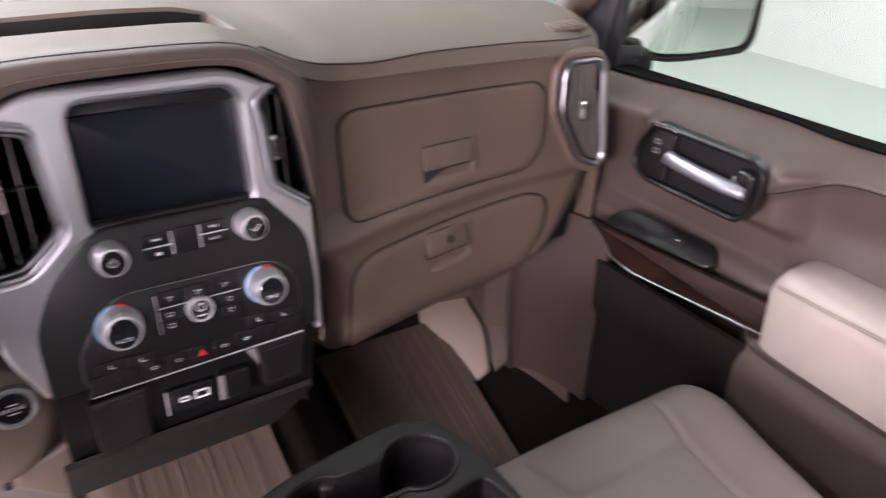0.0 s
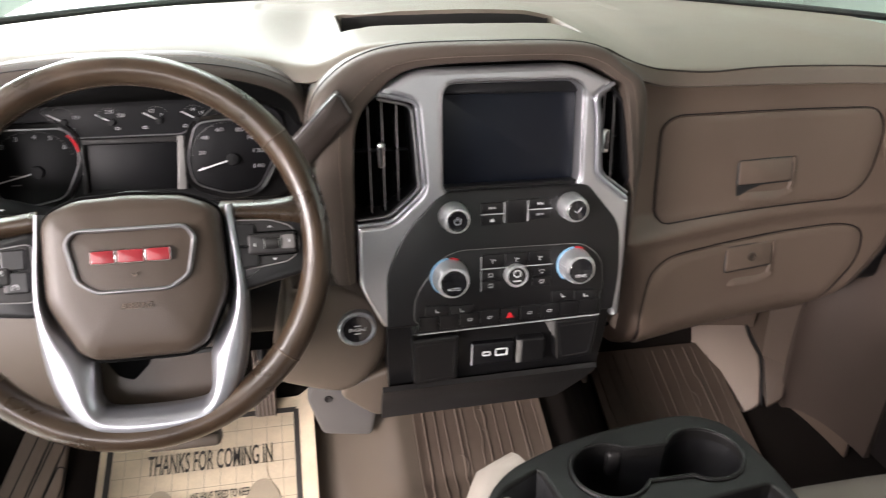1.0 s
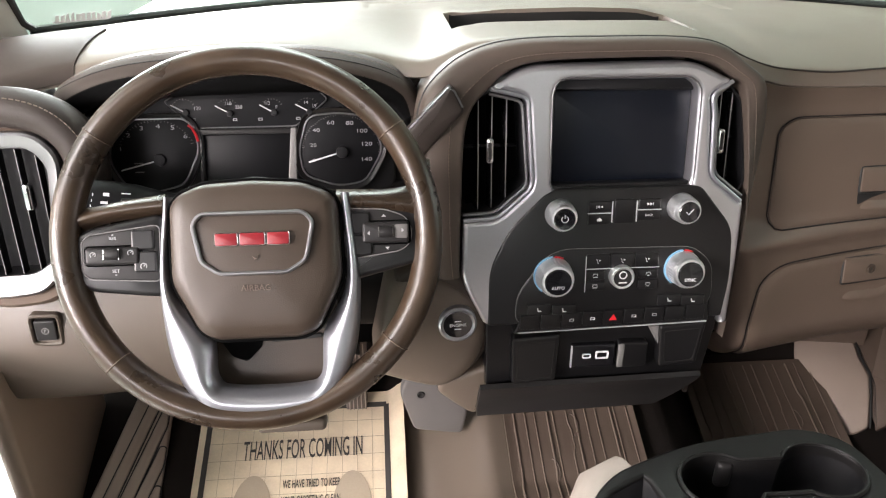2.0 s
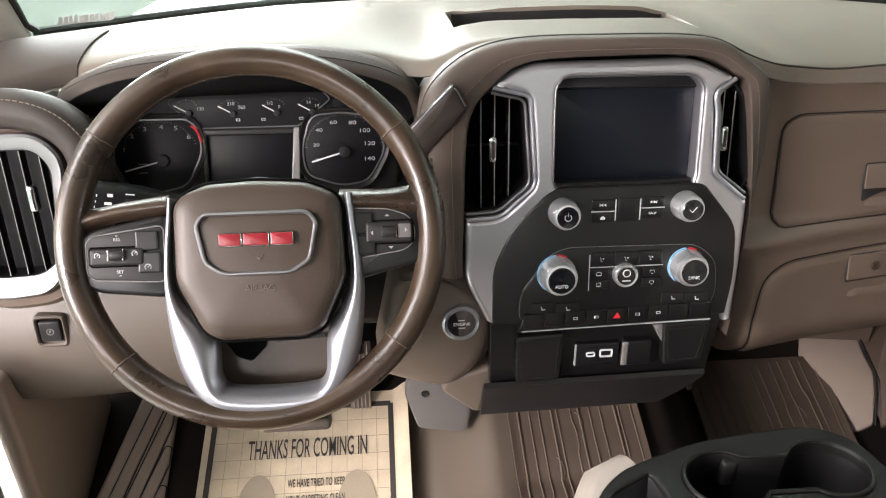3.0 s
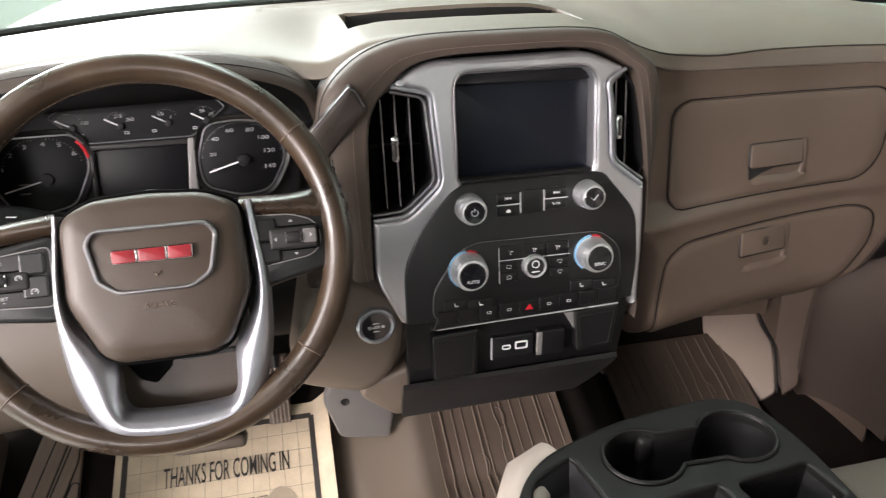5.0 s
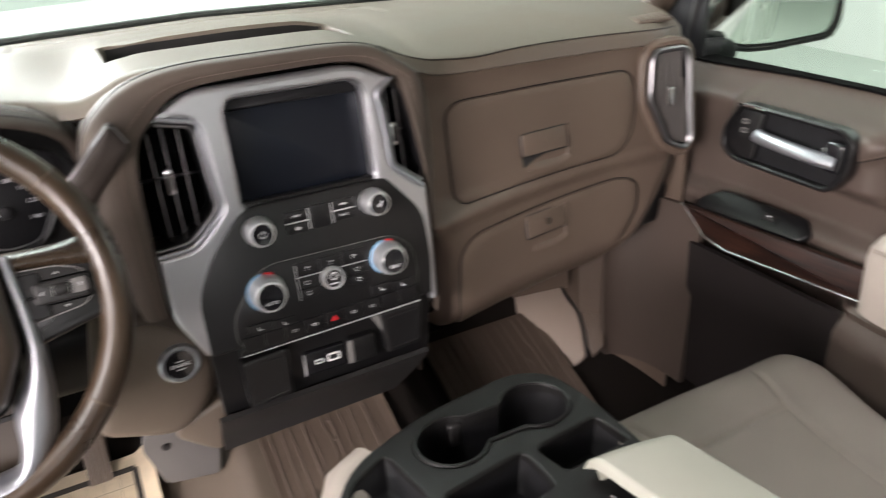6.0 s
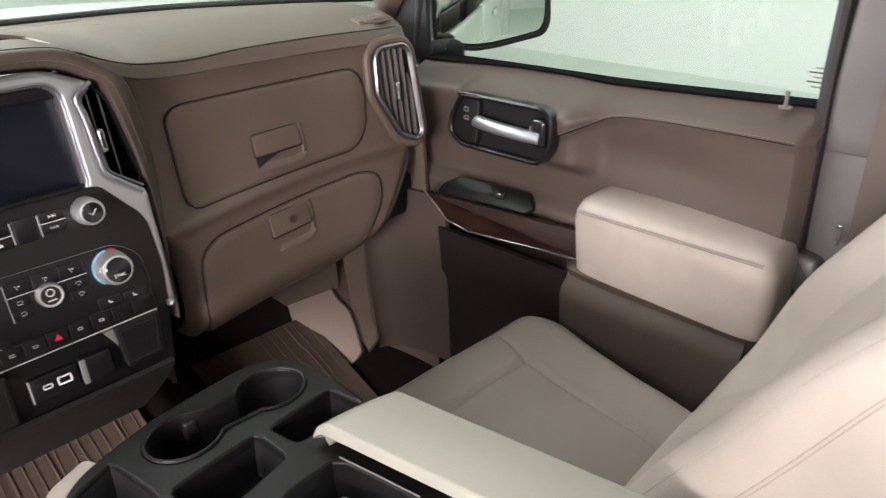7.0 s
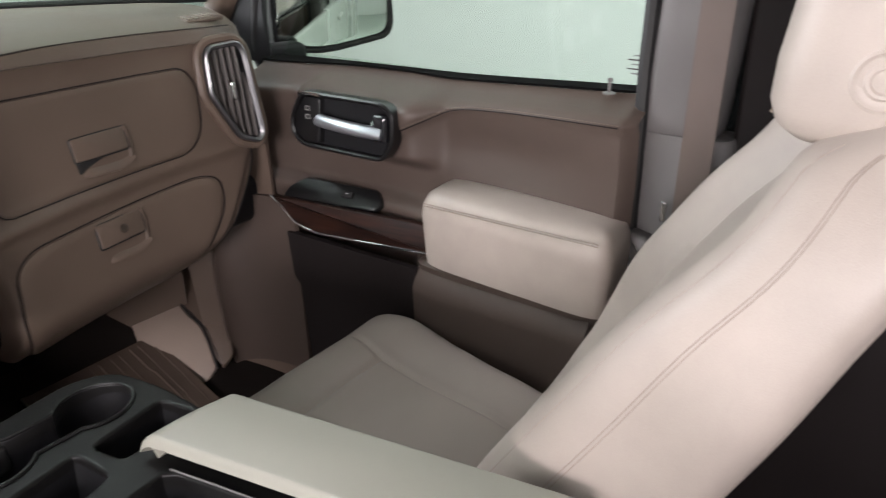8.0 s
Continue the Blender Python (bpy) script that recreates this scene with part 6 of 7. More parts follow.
part("chrome_lip", tube([M_H @ Vector(p) for p in ((-0.098, 0.048, 0.006), (-0.06, 0.049, 0.007), (-0.045, 0.048, 0.006))], 0.003, 8), CHROME, handle)
part("chrome_lip", tube([M_H @ Vector(p) for p in ((0.07, 0.014, -0.004), (0.073, -0.002, 0.0), (0.10, -0.002, 0.0))], 0.002, 8), CHROME, handle)
# wood strip, switch pod, armrest, pocket
W0, W1 = Vector((0.742, 0.085, 0.470)), Vector((0.800, -0.262, 0.472))
M_WD = basis((W0 + W1) / 2, W1 - W0, (0.1, 0, 1))
L = (W1 - W0).length
strip = rounded([(-L / 2 - 0.01, 0.030), (-L / 2 + 0.05, -0.020), (-L / 2 + 0.1, -0.030), (L / 2, -0.027), (L / 2, 0.025)], 0.006)
trim = part("wood_strip", plate(strip, M_WD, -0.008, 0.004, 0.003), WOOD, door, "dark glossy wood veneer strip")
part("chrome_edge", tube(lift([(-L / 2 - 0.01, 0.031), (-L / 2 + 0.02, 0.008), (-L / 2 + 0.05, -0.019), (-L / 2 + 0.1, -0.031), (0, -0.031), (L / 2, -0.0285)], M_WD, 0.003), 0.0024, 8), CHROME, trim, "thin chrome edge")
m_ws = basis((W0 + W1) / 2 + Vector((0.022, 0, 0.027)), W1 - W0, (0.80, 0.12, 0.60))
pod = part("window_switch_pod", plate(rounded([(-L / 2 + 0.002, -0.004), (L / 2 - 0.140, -0.004), (L / 2 - 0.124, 0.016), (L / 2 - 0.146, 0.044), (-L / 2 + 0.035, 0.050), (-L / 2 + 0.002, 0.02)], 0.010), m_ws, -0.012, 0.0, 0.005), SATIN, door, "satin black window switch pod")
part("window_switch", box(-0.03, 0.022, 0.002, 0.024, 0.014, 0.006, 0.002, m_ws), DARK, pod, "window switch")
part("legend", box(-0.03, 0.022, 0.0055, 0.006, 0.002, 0.0008, 0, m_ws), WHITE_MARK, pod, smooth=False)
m_ar = basis((0.83, -0.43, 0.493), (1, 0.06, 0), (0, 1, 0.02))
part("armrest", pillow([(-0.075, 0.052, 0.165, 0.012, 0), (-0.065, 0.062, 0.176, 0.006, 0), (0.03, 0.066, 0.18, 0, 0), (0.05, 0.065, 0.178, 0, 0), (0.068, 0.058, 0.170, 0.002, 0), (0.076, 0.045, 0.155, 0.004, 0), (0.079, 0.02, 0.12, 0.004, 0)], m_ar, 72, 7), BEIGE, door, "beige padded armrest")
for dz in (0.054, 0.0575):
    part("armrest_seam", tube([m_ar @ Vector((-0.0648 if dz < 0.056 else -0.0632, -0.162 + 0.324 * i / 40, dz + 0.012 * (1 - i / 40))) for i in range(41)], 0.0008, 5), SEAM_BEIGE, door, "stitched seam along the armrest")
part("armrest_bolster", pillow([(0, 0.045, 0.17, 0.015, 0), (0.01, 0.054, 0.18, 0.006, 0), (0.022, 0.055, 0.18, 0.004, 0), (0.03, 0.05, 0.17, 0.006, 0)], basis((0.83, -0.41, 0.402), (1, 0.06, 0), (0, 1, 0.0)), 48, 8), DOOR_BROWN, door, "brown ledge below the armrest")
POCKET_Y0, POCKET_Y1 = 0.085, -0.24


def pocket_at(y, z):
    """The lower door: a flat pocket front that curls out towards its lower edge."""
    return Vector((0.765 + 0.03 * (0.17 - y) / 0.75 + 0.02 * (0.41 - z) / 0.33, y, z))


part("map_pocket", sheet(lambda u, v: pocket_at(POCKET_Y0 + (POCKET_Y1 - POCKET_Y0) * u, 0.08 + 0.335 * v) + Vector((0.008, 0, 0)), 16, 10, -0.012), MAP_TRIM, door, "dark map pocket")
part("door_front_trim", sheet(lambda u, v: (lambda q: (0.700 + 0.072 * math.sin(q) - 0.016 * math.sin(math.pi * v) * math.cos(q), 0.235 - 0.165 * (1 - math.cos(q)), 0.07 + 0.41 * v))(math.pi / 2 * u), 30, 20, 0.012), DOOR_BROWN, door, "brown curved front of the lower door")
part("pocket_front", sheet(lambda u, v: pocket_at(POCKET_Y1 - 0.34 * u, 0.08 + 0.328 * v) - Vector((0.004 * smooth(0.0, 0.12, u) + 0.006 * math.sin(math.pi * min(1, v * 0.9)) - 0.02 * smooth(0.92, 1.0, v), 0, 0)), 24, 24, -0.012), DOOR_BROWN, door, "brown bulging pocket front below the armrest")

# door mirror outside
mirror = thing("door_mirror", "black-cased door mirror with clear glass", "mirror")
M_MR = basis((1.22, 0.30, 0.86), (1, -0.48, 0), (0, 0.03, 1))
mo = resample(rounded([(-0.182, 0.15), (-0.184, -0.132), (-0.172, -0.144), (-0.085, -0.156), (-0.033, -0.153), (0.095, -0.134), (0.105, -0.11), (0.106, 0.15)], 0.012), 96)


def glass_at(a, b):
    return M_MR @ Vector((a, b, -(a * a + b * b) / 3.6)), (M_MR.to_3x3() @ Vector((a / 1.8, b / 1.8, 1))).normalized()


part("mirror_case", plate(inset(mo, -0.012), M_MR, -0.13, -0.026, 0.02), BLACK, mirror, "black mirror housing")
part("mirror_rim", frame_ring(inset(mo, -0.012), inset(mo, -0.001), M_MR, -0.03, 0.002, 0.003), BLACK, mirror, "black rim")
part("mirror_glass", patch(mo, glass_at, 0.0, 0.003, 0.001, 12), MIRROR, mirror, "slightly domed mirror glass")
part("mirror_arm", box(0, 0, 0, 0.12, 0.07, 0.06, 0.02, pose(1.04, 0.36, 0.70, 0, 0, -20)), BLACK, mirror, "black mirror arm")

# ---- passenger seat ----
seat = thing("passenger_seat", "beige vinyl passenger seat with greige cloth cushion", "seat")


def cushion_at(u, v):
    """Top of the cushion, front edge and sides rolled down, with a stitched insert."""
    a = -1 + 2 * u
    y = -0.66 + 0.550 * v
    front = smooth(0.78, 1.0, v)
    taper = (0.20 if a > 0 else 0.04) * smooth(0.85, 0.15, v) + 0.17 * smooth(0.70, 1.0, v) * a * a
    x = 0.508 + 0.266 * a * (1 - taper)
    z = 0.322 + 0.010 * smooth(0.5, 0.8, abs(a)) * smooth(1.0, 0.7, v) - 0.95 * max(0, abs(a) - 0.80) ** 1.9 - 0.02 * smooth(0.3, 0.0, v)
    z += 0.012 * math.exp(-(((v - 0.76) / 0.14) ** 2)) - 0.15 * front**2.1
    z += 0.008 * max(0.0, 1 - (a / 0.42) ** 2) * smooth(0.10, 0.45, v) * smooth(0.72, 0.60, v)
    seam = math.exp(-(((abs(a) - 0.42) / 0.02) ** 2)) * smooth(0.70, 0.66, v) + math.exp(-(((v - 0.672) / 0.013) ** 2)) * smooth(0.46, 0.41, abs(a))
    seam += math.exp(-(((abs(a) - 0.42 - 0.6 * (v - 0.672)) / 0.02) ** 2)) * smooth(0.66, 0.69, v) * smooth(0.86, 0.80, v)
    return (x, y + 0.025 * (1 - a * a) * front, z - 0.005 * min(1, seam) + 0.0012 * noise.noise(Vector((x * 14, y * 14, 0.0))))


part("cushion", sheet(cushion_at, 130, 130, 0.02), CLOTH, seat, "greige cloth seat cushion")
for a0 in (-0.42, 0.42):
    part("cushion_seam", tube([Vector(cushion_at((a0 + 1) / 2, 0.05 + 0.622 * i / 40)) + Vector((0, 0, 0.0003)) for i in range(41)], 0.0007, 5), SEAM_BEIGE, seat, "stitched cushion seam")
    part("cushion_seam", tube([Vector(cushion_at((a0 + (0.6 if a0 > 0 else -0.6) * 0.16 * i / 14 + 1) / 2, 0.672 + 0.16 * i / 14)) + Vector((0, 0, 0.0003)) for i in range(15)], 0.0006, 5), SEAM_BEIGE, seat, "stitched cushion seam")
part("cushion_seam", tube([Vector(cushion_at(0.29 + 0.42 * i / 40, 0.672)) + Vector((0, 0, 0.0003)) for i in range(41)], 0.0007, 5), SEAM_BEIGE, seat, "stitched cushion seam")
part("cushion_side", pillow([(0.08, 0.20, 0.225, 0, 0), (0.10, 0.212, 0.235, 0, 0), (0.235, 0.215, 0.238, 0, 0), (0.275, 0.20, 0.22, 0, 0)], pose(0.488, -0.42, 0), 64, 7), BEIGE, seat, "beige cushion skirt")
part("seat_base", box(0.49, -0.42, 0.09, 0.38, 0.42, 0.1, 0.02), BLACK, seat, "black seat base")

FRONT = [(0.26, -0.575), (0.36, -0.595), (0.45, -0.635), (0.52, -0.677), (0.60, -0.730), (0.70, -0.797), (0.78, -0.862), (0.85, -0.900), (0.90, -0.922), (0.93, -0.94)]
REAR = [(0.26, -0.775), (0.40, -0.84), (0.50, -0.895), (0.62, -0.950), (0.71, -0.985), (0.79, -1.015), (0.90, -1.03), (0.93, -1.035)]
HALF = [(0.26, 0.20), (0.36, 0.225), (0.50, 0.236), (0.64, 0.234), (0.74, 0.218), (0.80, 0.200), (0.85, 0.172), (0.88, 0.140), (0.896, 0.10), (0.902, 0.04)]


def back_point(z, q, grow=0.0):
    """A point of the backrest's skin at height z; q runs once round it from the driver's side."""
    w, f, r = curve(z, HALF), curve(z, FRONT), curve(z, REAR)
    sink = smooth(0.84, 0.905, z)
    half, mid = (f - r) / 2 * (1 - 0.75 * sink), (f + r) / 2 - 0.02 * sink
    c, s = math.cos(q), math.sin(q)
    k = (abs(c) ** 4.5 + abs(s) ** 4.5) ** (-1 / 4.5)
    a, b = -c * k, s * k
    y = mid + b * half
    if b > 0:
        rec = 1 - smooth(0.50, 0.84, abs(a))
        y -= 0.062 * rec * smooth(0.32, 0.45, z) * smooth(0.89, 0.80, z) * smooth(0.2, 0.9, b)
        y -= 0.004 * math.exp(-(((abs(a) - 0.56) / 0.02) ** 2))
    x = 0.563 + (w + grow) * a
    for bq in (0.76, 0.30, -0.82):
        if a < -0.6:
            x += 0.0005 * math.exp(-(((b - bq) / 0.025) ** 2))
    return (x, y + (0.035 + 0.034 * smooth(0.42, 0.60, z) * smooth(0.93, 0.85, z)) * (a + 1) / 2, z)


levels = [0.27 + 0.63 * i / 70 for i in range(70)] + [0.899, 0.9015]
part("backrest", stack_rings([[back_point(z, 2 * math.pi * i / 160) for i in range(160)] for z in levels], Matrix.Identity(4)), BEIGE, seat, "beige vinyl backrest with side bolsters")
for b0 in (0.76, 0.322, 0.278, -0.82):
    a0 = math.atan2(b0, (1 - abs(b0) ** 4.5) ** (1 / 4.5))
    for side in (0, 1):
        q = a0 if side == 0 else math.pi - a0
        part("side_seam", tube([Vector(back_point(0.30 + 0.56 * i / 60, q, 0.0001)) for i in range(61)], 0.0005, 5), SEAM_BEIGE, seat, "stitched seam along the bolster")
M_HR = Matrix.Translation((0.556, -0.927, 0.842)) @ pose(0, 0, 0, 4, 0, 0)
hr = part("headrest", pillow([(0.0, 0.09, 0.03, 0, 0.004), (0.004, 0.112, 0.046, 0, 0.006), (0.014, 0.126, 0.057, 0, 0.007), (0.03, 0.133, 0.063, 0, 0.007), (0.06, 0.136, 0.066, 0, 0.005), (0.13, 0.136, 0.066, 0, 0), (0.18, 0.130, 0.060, 0, -0.006), (0.205, 0.117, 0.048, 0, -0.012), (0.22, 0.08, 0.026, 0, -0.016)], M_HR, 72, 4), BEIGE, seat, "beige vinyl head restraint")
m_but = Matrix.Translation(M_HR @ Vector((-0.1345, -0.012, 0.062))) @ pose(0, 0, 0, 0, -90, 0)
part("release_button", lathe([(0.022, -0.004), (0.022, 0.002), (0.0195, 0.0032), (0.0165, 0.0012), (0.0135, 0.0010), (0.0115, 0.0026), (0.009, 0.0026), (0.0075, 0.0012), (0.001, 0.0014)], m_but, 40), BEIGE, hr, "round release button")
part("headrest_seam", tube([M_HR @ Vector((-0.105 + 0.21 * i / 20, 0.060, 0.02 + 0.004 * math.sin(i))) for i in range(21)], 0.001, 5), SEAM, hr)
for s in (-1, 1):
    part("post", tube([M_HR @ Vector((s * 0.05, 0, -0.06)), M_HR @ Vector((s * 0.05, 0, 0.02))], 0.006, 10), CHROME, seat, "chrome head restraint post")
part("hinge_cover", box(0.275, -0.64, 0.30, 0.03, 0.14, 0.12, 0.02), GREY, seat, "grey recliner cover")

belt = thing("seat_belt", "brown webbing seat belt hanging by the pillar", "seat belt")
part("webbing", sheet(lambda u, v: (0.880 - 0.008 * v, -0.658 - 0.046 * u - 0.018 * v, 0.30 + 1.0 * v), 4, 20, 0.002), BELT, belt, "brown belt webbing")
part("latch_plate", box(0.862, -0.655, 0.594, 0.006, 0.008, 0.032, 0.002), CHROME, belt, "bright latch plate")
part("anchor_cover", plate(rounded([(-0.018, 0.030), (0.022, 0.026), (0.030, -0.010), (0.012, -0.036), (-0.018, -0.030)], 0.008), basis((0.875, -0.612, 0.515), (0, -1, 0), (0.1, 0, 1)), -0.02, 0.010, 0.008), GLOSS_GREY, belt, "glossy grey belt guide")

# ---- centre console ----
console = thing("center_console", "black cup holder console with beige padded lid", "console")
M_C = basis((0, 0, 0.512), (1, 0, 0), (0, 1, 0))
tray_out = rounded([(-0.115, -0.75), (-0.128, -0.33), (-0.085, -0.262), (0.02, -0.222), (0.16, -0.205), (0.205, -0.228), (0.220, -0.30), (0.226, -0.75)], [0.01, 0.04, 0.05, 0.04, 0.04, 0.04, 0.03, 0.01])
tray_out = resample(tray_out, 120)
# the two cups run into each other through a short neck
cups = []
for i in range(40, 321, 8):
    cups.append((0.036 + 0.0435 * math.cos(radians(i + 7)), -0.281 + 0.040 * math.sin(radians(i + 7))))
for i in range(-140, 141, 8):
    cups.append((0.152 + 0.043 * math.cos(radians(i + 7)), -0.274 + 0.040 * math.sin(radians(i + 7))))
slot_r = resample(rounded([(0.112, -0.338), (0.202, -0.327), (0.212, -0.378), (0.122, -0.382)], 0.006), 40)
slot_l = resample(rounded([(-0.012, -0.350), (0.096, -0.335), (0.100, -0.392), (-0.005, -0.42)], 0.006), 40)
bin_h = resample(rounded([(0.060, -0.440), (0.137, -0.434), (0.159, -0.541), (0.182, -0.70), (0.04, -0.70)], 0.006), 40)
notch = resample(rounded([(-0.108, -0.40), (-0.096, -0.292), (-0.040, -0.264), (-0.026, -0.34), (-0.035, -0.42)], [0.015, 0.02, 0.004, 0.01, 0.01]), 40)
deck = part("deck", holed(tray_out, [cups, slot_r, slot_l, bin_h, notch], M_C, -0.018, 0.0, 0.004), DECK, console, "dark grey console deck")


def well(name, loop, depth, mat, label, taper=0.9, floor=True):
    cx, cy = sum(p[0] for p in loop) / len(loop), sum(p[1] for p in loop) / len(loop)
    small_ = [(cx + (x - cx) * taper, cy + (y - cy) * taper) for x, y in loop]
    bm = stack_rings([[(x, y, -0.004) for x, y in inset(loop, -0.001)], [(x, y, -depth * 0.9) for x, y in small_], [(x, y, -depth) for x, y in inset(small_, 0.004)]], M_C, None, False, floor)
    return part(name, bm, mat, console, label)


well("cup_well", cups, 0.075, BLACK, "black double cup holder well", 0.93)
part("cup_lip", tube(lift(cups, M_C, 0.001), 0.0024, 6, closed=True), DECK, console, "raised rim round the cups")
part("cup_finger", box(0.056, -0.247, -0.024, 0.018, 0.012, 0.034, 0.005, M_C), DARK, console, "spring finger in the cup")
well("slot_well", slot_r, 0.05, BLACK, "narrow black slot")
well("slot_well", slot_l, 0.05, BLACK, "wide black slot")
well("bin_well", bin_h, 0.12, BLACK, "open black storage bin", 0.96)
part("bin_edge", tube(lift([(0.139, -0.436), (0.150, -0.486), (0.161, -0.540)], M_C, 0.0012), 0.0011, 6), GREY, console, "thin bright edge of the bin")
well("notch_well", notch, 0.03, BLACK, "shallow side notch", 0.8)
part("console_body", frame_ring(inset(tray_out, 0.004), inset(tray_out, 0.012), M_C, -0.46, -0.014), BEIGE, console, "beige padded console base")
part("console_roll", tube([(x * 1.0, y + 0.012, 0.478) for x, y in ((-0.112, -0.45), (-0.118, -0.33), (-0.083, -0.268), (-0.052, -0.254))], 0.03, 14), BEIGE, console, "beige padded front roll")


def lid_at(u, v):
    """The padded lid, wider towards the rear."""
    y = -0.398 - 0.014 * u - 0.40 * v
    d = -0.405 - y
    x0, x1 = 0.133 + 0.20 * d, 0.234 + 0.18 * d
    edge = max(0, 1 - min(u, 1 - u) / 0.07) ** 2.2
    fr = max(0, 1 - v / 0.05) ** 2.2
    crown = 0.003 * math.sin(math.pi * u)
    return (x0 + (x1 - x0) * u, y, 0.544 + 0.006 * v + crown - 0.011 * edge - 0.012 * fr)


part("lid", sheet(lid_at, 50, 70, -0.024), LID_VINYL, console, "beige padded armrest lid")
part("lid_base", sheet(lambda u, v: (lambda p, q: (p[0] + 0.006 * (1 - 2 * u), p[1] - 0.006, 0.512 + (0.018 if 0.01 < v else 0.016)))(lid_at(u, v), 0), 20, 20, 0.010), DARK, console, "dark lid frame")

wrapper = thing("plastic_bag", "crumpled clear plastic bag lying in the bin", "bag")
bm = bmesh.new()
bmesh.ops.create_icosphere(bm, subdivisions=4, radius=1.0)
for v in bm.verts:
    k = 1 + 0.28 * noise.noise(v.co * 3.0) + 0.12 * noise.noise(v.co * 9.0)
    v.co = Vector((0.116 + v.co.x * 0.026 * k, -0.500 + v.co.y * 0.050 * k, 0.462 + v.co.z * 0.032 * k))
part("bag_film", bm, PLASTIC_BAG, wrapper, smooth=False)

# ---- floor things ----
mat_c = thing("rubber_mat", "brown ribbed rubber mat on the tunnel", "floor mat", "floor mats")
mat_p = thing("rubber_mat", "brown ribbed rubber mat in the passenger footwell", "floor mat", "floor mats")


def rubber_mat(parent, x0, x1, y0, y1, ribs):
    part("mat_sheet", sheet(lambda u, v: (lambda x, y: (x, y, floor_z(x, y) + 0.010 + 0.003 * max(0, 1 - min(u, 1 - u) / 0.05)))(x0 + (x1 - x0) * u, y0 + (y1 - y0) * v), 40, 40, 0.006), RUBBER, parent, "brown rubber sheet")
    turn = random.Random(ribs)
    for i in range(ribs):
        x = x0 + (x1 - x0) * (i + 0.8) / (ribs + 0.6) + 0.004 * (i % 2)
        j0, j1, jog = 0.2 + 0.3 * turn.random(), 0.55 + 0.3 * turn.random(), 0.009 * (turn.random() - 0.4)
        pts = []
        for j in range(41):
            y = y0 + 0.01 + (y1 - y0 - 0.02) * j / 40
            xx = x + jog * (smooth(j0, j0 + 0.03, j / 40) - smooth(j1, j1 + 0.03, j / 40))
            pts.append((xx, y, floor_z(xx, y) + 0.0104))
        part("rib", tube(pts, 0.0015 if i % 3 else 0.0022, 8, flat=0.8), RUBBER, parent)
    for k in range(3):
        cx, cy = x0 + (x1 - x0) * (0.30 + 0.2 * k), y0 + (y1 - y0) * (0.42 + 0.17 * k)
        part("rib_curl", tube([(cx + 0.012 * math.cos(q), cy + 0.020 * math.sin(q), floor_z(cx, cy + 0.020 * math.sin(q)) + 0.0108) for q in (radians(-80 + 16 * n) for n in range(11))], 0.0018, 8, flat=0.8), RUBBER, parent)


rubber_mat(mat_c, -0.112, 0.121, -0.12, 0.33, 12)
rubber_mat(mat_p, 0.305, 0.600, -0.15, 0.40, 12)

paper = thing("paper_mat", "printed kraft paper floor mat on the driver's floor", "paper mat")


def paper_at(x, y, up=0.0):
    return Vector((x, y, floor_z(-0.47, y) + 0.012 + up + 0.0005 * noise.noise(Vector((x * 9, y * 9, 0.3))) + 0.022 * smooth(-0.318, -0.282, x)))


PX0, PX1, PY0, PY1 = -0.665, -0.285, -0.25, 0.325
part("paper_sheet", sheet(lambda u, v: paper_at(PX0 + (PX1 - PX0) * u, PY0 + (PY1 - PY0) * v), 40, 60, 0.0008), PAPER, paper, "tan kraft paper sheet")
slope = math.degrees(math.atan(0.38))


def paper_m(x, y, up=0.0018):
    return Matrix.Translation(paper_at(x, y, up)) @ pose(0, 0, 0, slope, 0, 0)


def paper_line(a, b, r, mat):
    n = 24
    bm_ = bmesh.new()
    d = (Vector(b) - Vector(a)).normalized()
    k = Vector((-d.y, d.x)) * r
    left, right = [], []
    for i in range(n + 1):
        p = Vector(a).lerp(Vector(b), i / n)
        left.append(bm_.verts.new(paper_at(p.x + k.x, p.y + k.y, 0.0010)))
        right.append(bm_.verts.new(paper_at(p.x - k.x, p.y - k.y, 0.0010)))
    for i in range(n):
        bm_.faces.new((left[i], left[i + 1], right[i + 1], right[i]))
    part("printed_line", bm_, mat, paper, smooth=False)


bx0, bx1, by1 = -0.648, -0.318, 0.298
for a, b in (((bx0, by1), (bx1, by1)), ((bx0, by1), (bx0, -0.2)), ((bx1, by1), (bx1, -0.2))):
    paper_line(a, b, 0.005, INK)
for i in range(1, 12):
    x = bx0 + (bx1 - bx0) * i / 12
    paper_line((x, by1 - 0.006), (x, -0.2), 0.0004, FAINT_INK)
for i in range(14):
    y = by1 - 0.03 - 0.032 * i
    paper_line((bx0 + 0.006, y), (bx1 - 0.006, y), 0.0005, FAINT_INK)


def paper_words(text, x, y, size, wide=1.0):
    ob = lettering("printed_text_line", text, paper_m(x, y, 0.0013) @ Matrix.Diagonal((wide, 1, 1, 1)), size, INK, paper, depth=0.0001, bold=0.0004 if size > 0.03 else 0.0002)
    return ob


paper_words("THANKS FOR COMING IN", -0.472, 0.218, 0.054, 0.345)
paper_words("WE HAVE TRIED TO KEEP", -0.455, 0.156, 0.021, 0.42)
paper_words("YOUR CARPETING CLEAN", -0.455, 0.128, 0.021, 0.42)
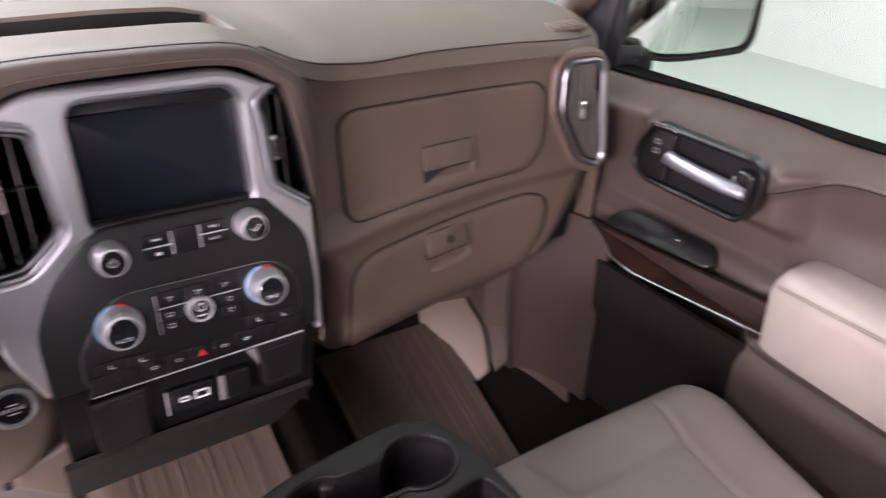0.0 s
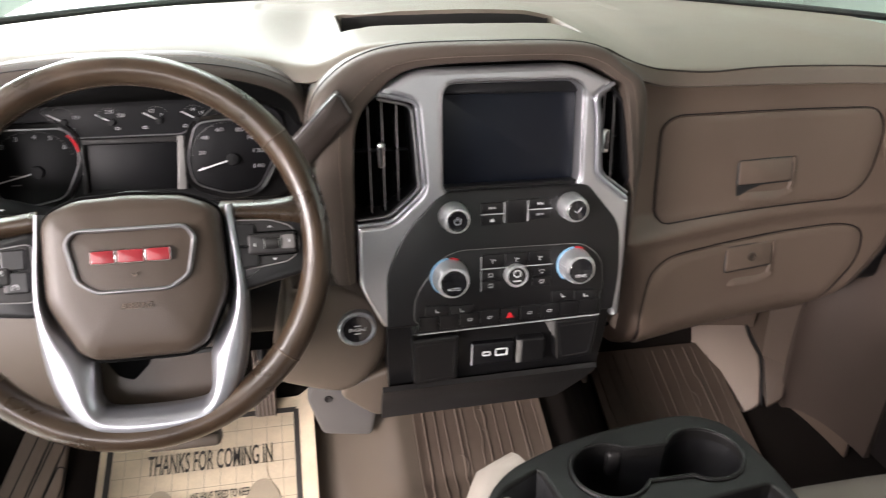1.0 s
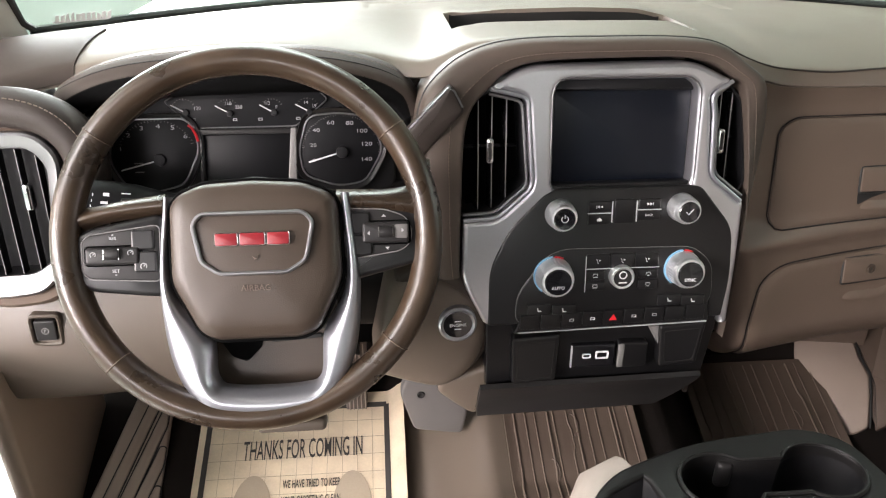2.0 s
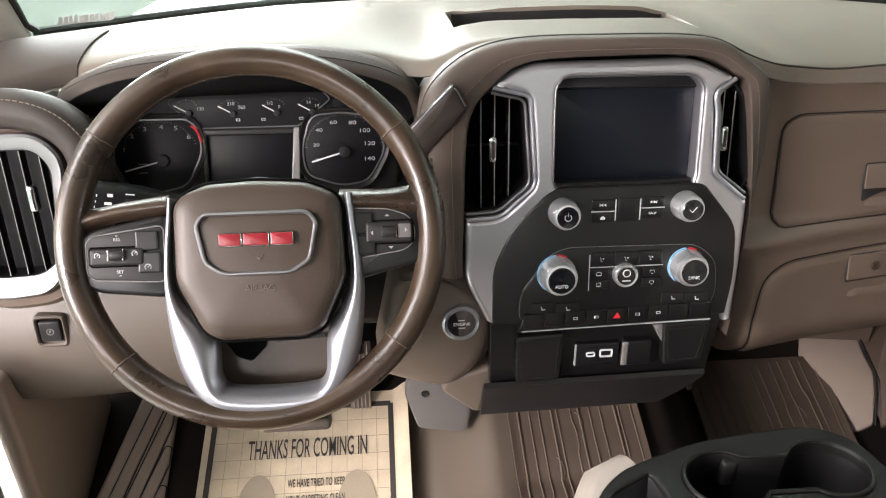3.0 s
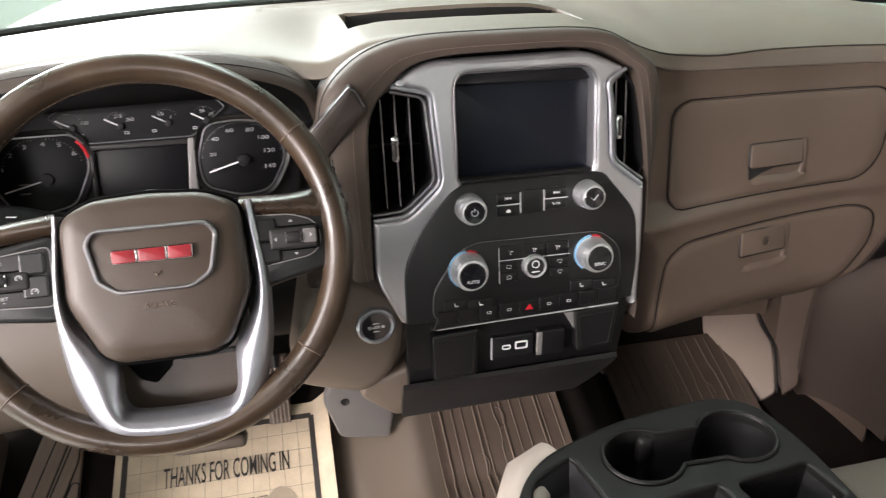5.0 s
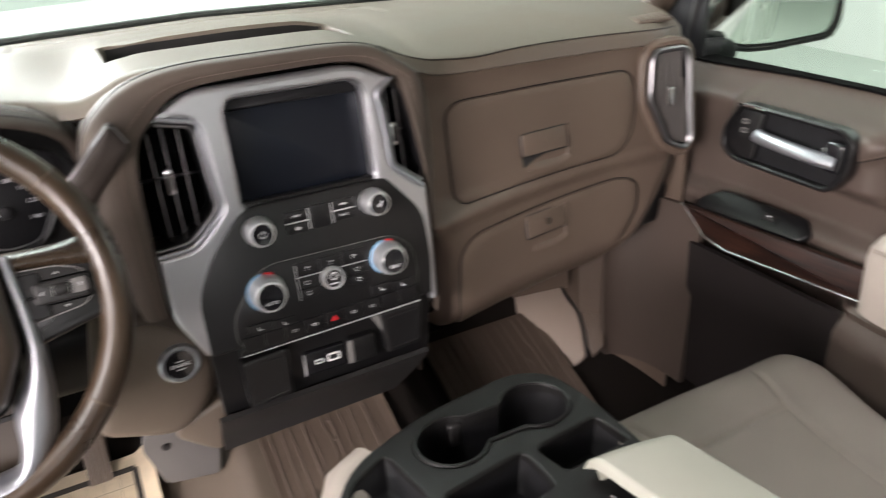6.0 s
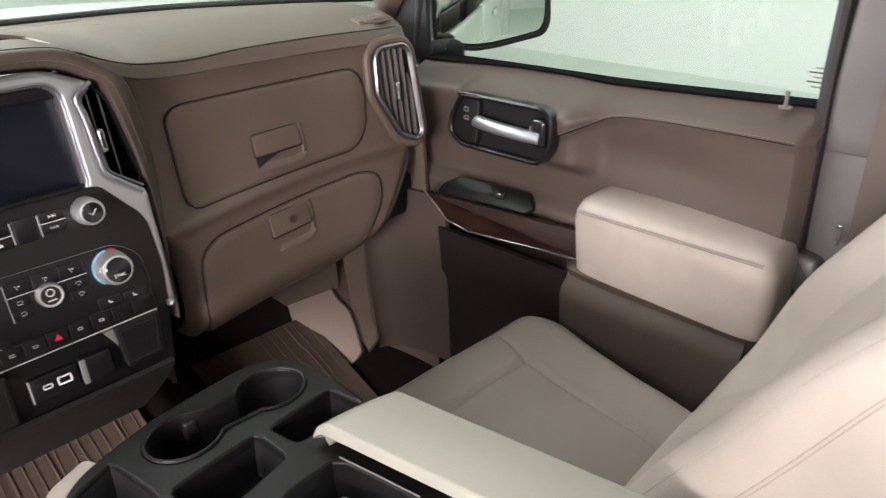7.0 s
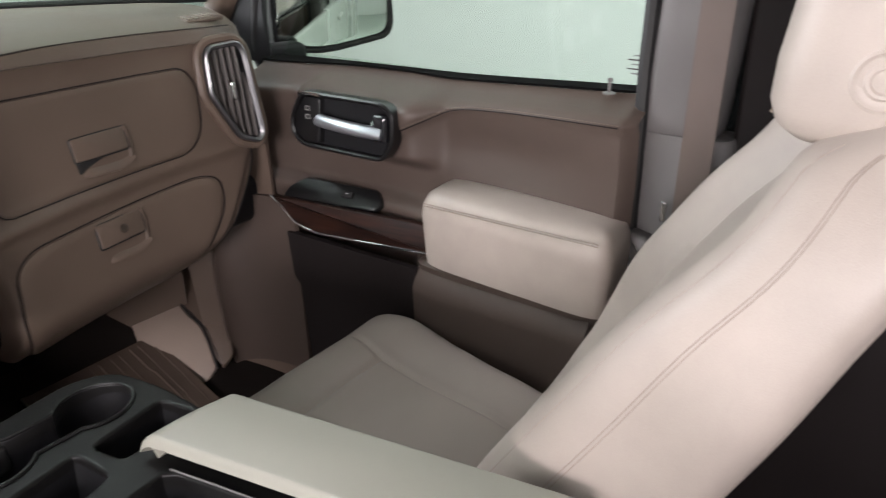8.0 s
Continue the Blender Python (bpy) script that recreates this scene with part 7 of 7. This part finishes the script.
for s in (-1, 1):
    part("foot_print", stack_rings([[tuple(paper_at(-0.47 + s * 0.088 + 0.036 * k * math.cos(t), 0.105 + 0.07 * k * math.sin(t), 0.0013)) for t in (2 * math.pi * i / 28 for i in range(28))] for k in (1.0, 0.6, 0.1)], Matrix.Identity(4), None, False, True), FAINT_INK, paper, "worn grey foot print")

rest = thing("foot_rest", "ribbed foot rest beside the pedals, light put into its colour", "foot rest")
M_FR = basis((-0.765, 0.24, 0.16), (1, 0.0, -0.25), (0.05, 0.85, 0.5))
# plate and pads are tan to make up for missing footwell light
part("rest_plate", plate(rounded([(-0.075, -0.18), (0.055, -0.18), (0.045, 0.14), (0.0, 0.15)], 0.015), M_FR, -0.03, 0.0, 0.006), TAN, rest, "rubber foot rest in a lit tan")
for tx, ty in ((0.026, 0.125), (0.036, 0.055), (0.042, -0.015), (0.045, -0.085)):
    lx = tx - 0.012 - (ty + 0.175) * 0.227
    loop = rounded([(lx, -0.175), (lx + 0.021, -0.175), (tx + 0.007, ty - 0.030), (tx + 0.006, ty), (tx - 0.003, ty)], [0.001, 0.001, 0.01, 0.004, 0.004])
    part("tread_pad", plate(loop, M_FR, -0.004, 0.004, 0.002), TAN, rest, "raised long tread pad")
    part("tread_groove", tube(lift(inset(loop, -0.0015), M_FR, 0.0), 0.0014, 6, closed=True), SEAL, rest)
pedal = thing("gas_pedal", "tan-lit ribbed accelerator pedal", "pedal")
M_PD = basis((-0.372, 0.325, 0.205), (1, 0, 0), (-0.02, 0.55, 0.83))
part("pedal_pad", plate(rounded([(-0.024, -0.075), (0.016, -0.075), (0.022, 0.07), (-0.02, 0.07)], 0.006), M_PD, -0.012, 0.0, 0.003), RUBBER, pedal, "ribbed rubber pad")
# tan on the ribs paints the light reflected by the rubber
for i in range(5):
    part("rib", box(-0.016 + 0.0075 * i, 0, 0.001, 0.003, 0.125, 0.004, 0.001, M_PD), TAN, pedal)
part("pedal_arm", tube([(-0.374, 0.35, 0.24), (-0.376, 0.42, 0.36), (-0.38, 0.5, 0.45)], 0.01, 8), BLACK, pedal, "black pedal arm")
kick = thing("kick_panel", "pale tan kick panel at the footwell corner", "kick panel")
M_K = basis((0.637, 0.336, 0.150), (0.608, -0.794, 0.0), (0.552, 0.423, 0.718))
part("kick_plate", plate(rounded([(-0.13, 0.05), (-0.098, -0.021), (-0.060, -0.050), (-0.021, -0.074), (0.024, -0.109), (0.060, -0.122), (0.085, -0.085), (0.061, -0.025), (0.042, 0.012), (0.010, 0.039), (-0.016, 0.070), (-0.034, 0.082), (-0.10, 0.09)], 0.008), M_K, -0.012, 0.0, 0.004), KICK, kick, "pale moulded plate")
part("plate_gap", tube(lift([(-0.060, 0.094), (-0.033, 0.086), (-0.013, 0.073), (0.013, 0.042), (0.045, 0.014), (0.064, -0.024), (0.089, -0.085)], M_K, 0.0), 0.0022, 6), SEAL, kick)
part("plate_surround", plate(rounded([(-0.076, 0.096), (-0.057, 0.124), (0.014, 0.160), (0.074, 0.190), (0.092, 0.057), (0.120, -0.052), (0.098, -0.085), (0.057, 0.0), (0.016, 0.042), (-0.026, 0.082)], 0.006), M_K, -0.016, -0.003, 0.004), BROWN, kick, "brown trim round the plate")
part("corner_trim", sheet(lambda u, v: (0.676 + 0.105 * u + 0.012 * math.sin(math.pi * u), 0.36 - 0.22 * u - 0.02 * (1 - v) - 0.05 * (1 - u) * (1 - v), 0.02 + 0.60 * v), 20, 16, 0.01), BROWN, kick, "brown lower pillar trim")
part("footwell_side", sheet(lambda u, v: (0.54 + 0.14 * u, 0.46 - 0.10 * u, 0.10 + 0.38 * v), 8, 8, 0.008), BROWN, kick, "brown footwell side behind the plate")
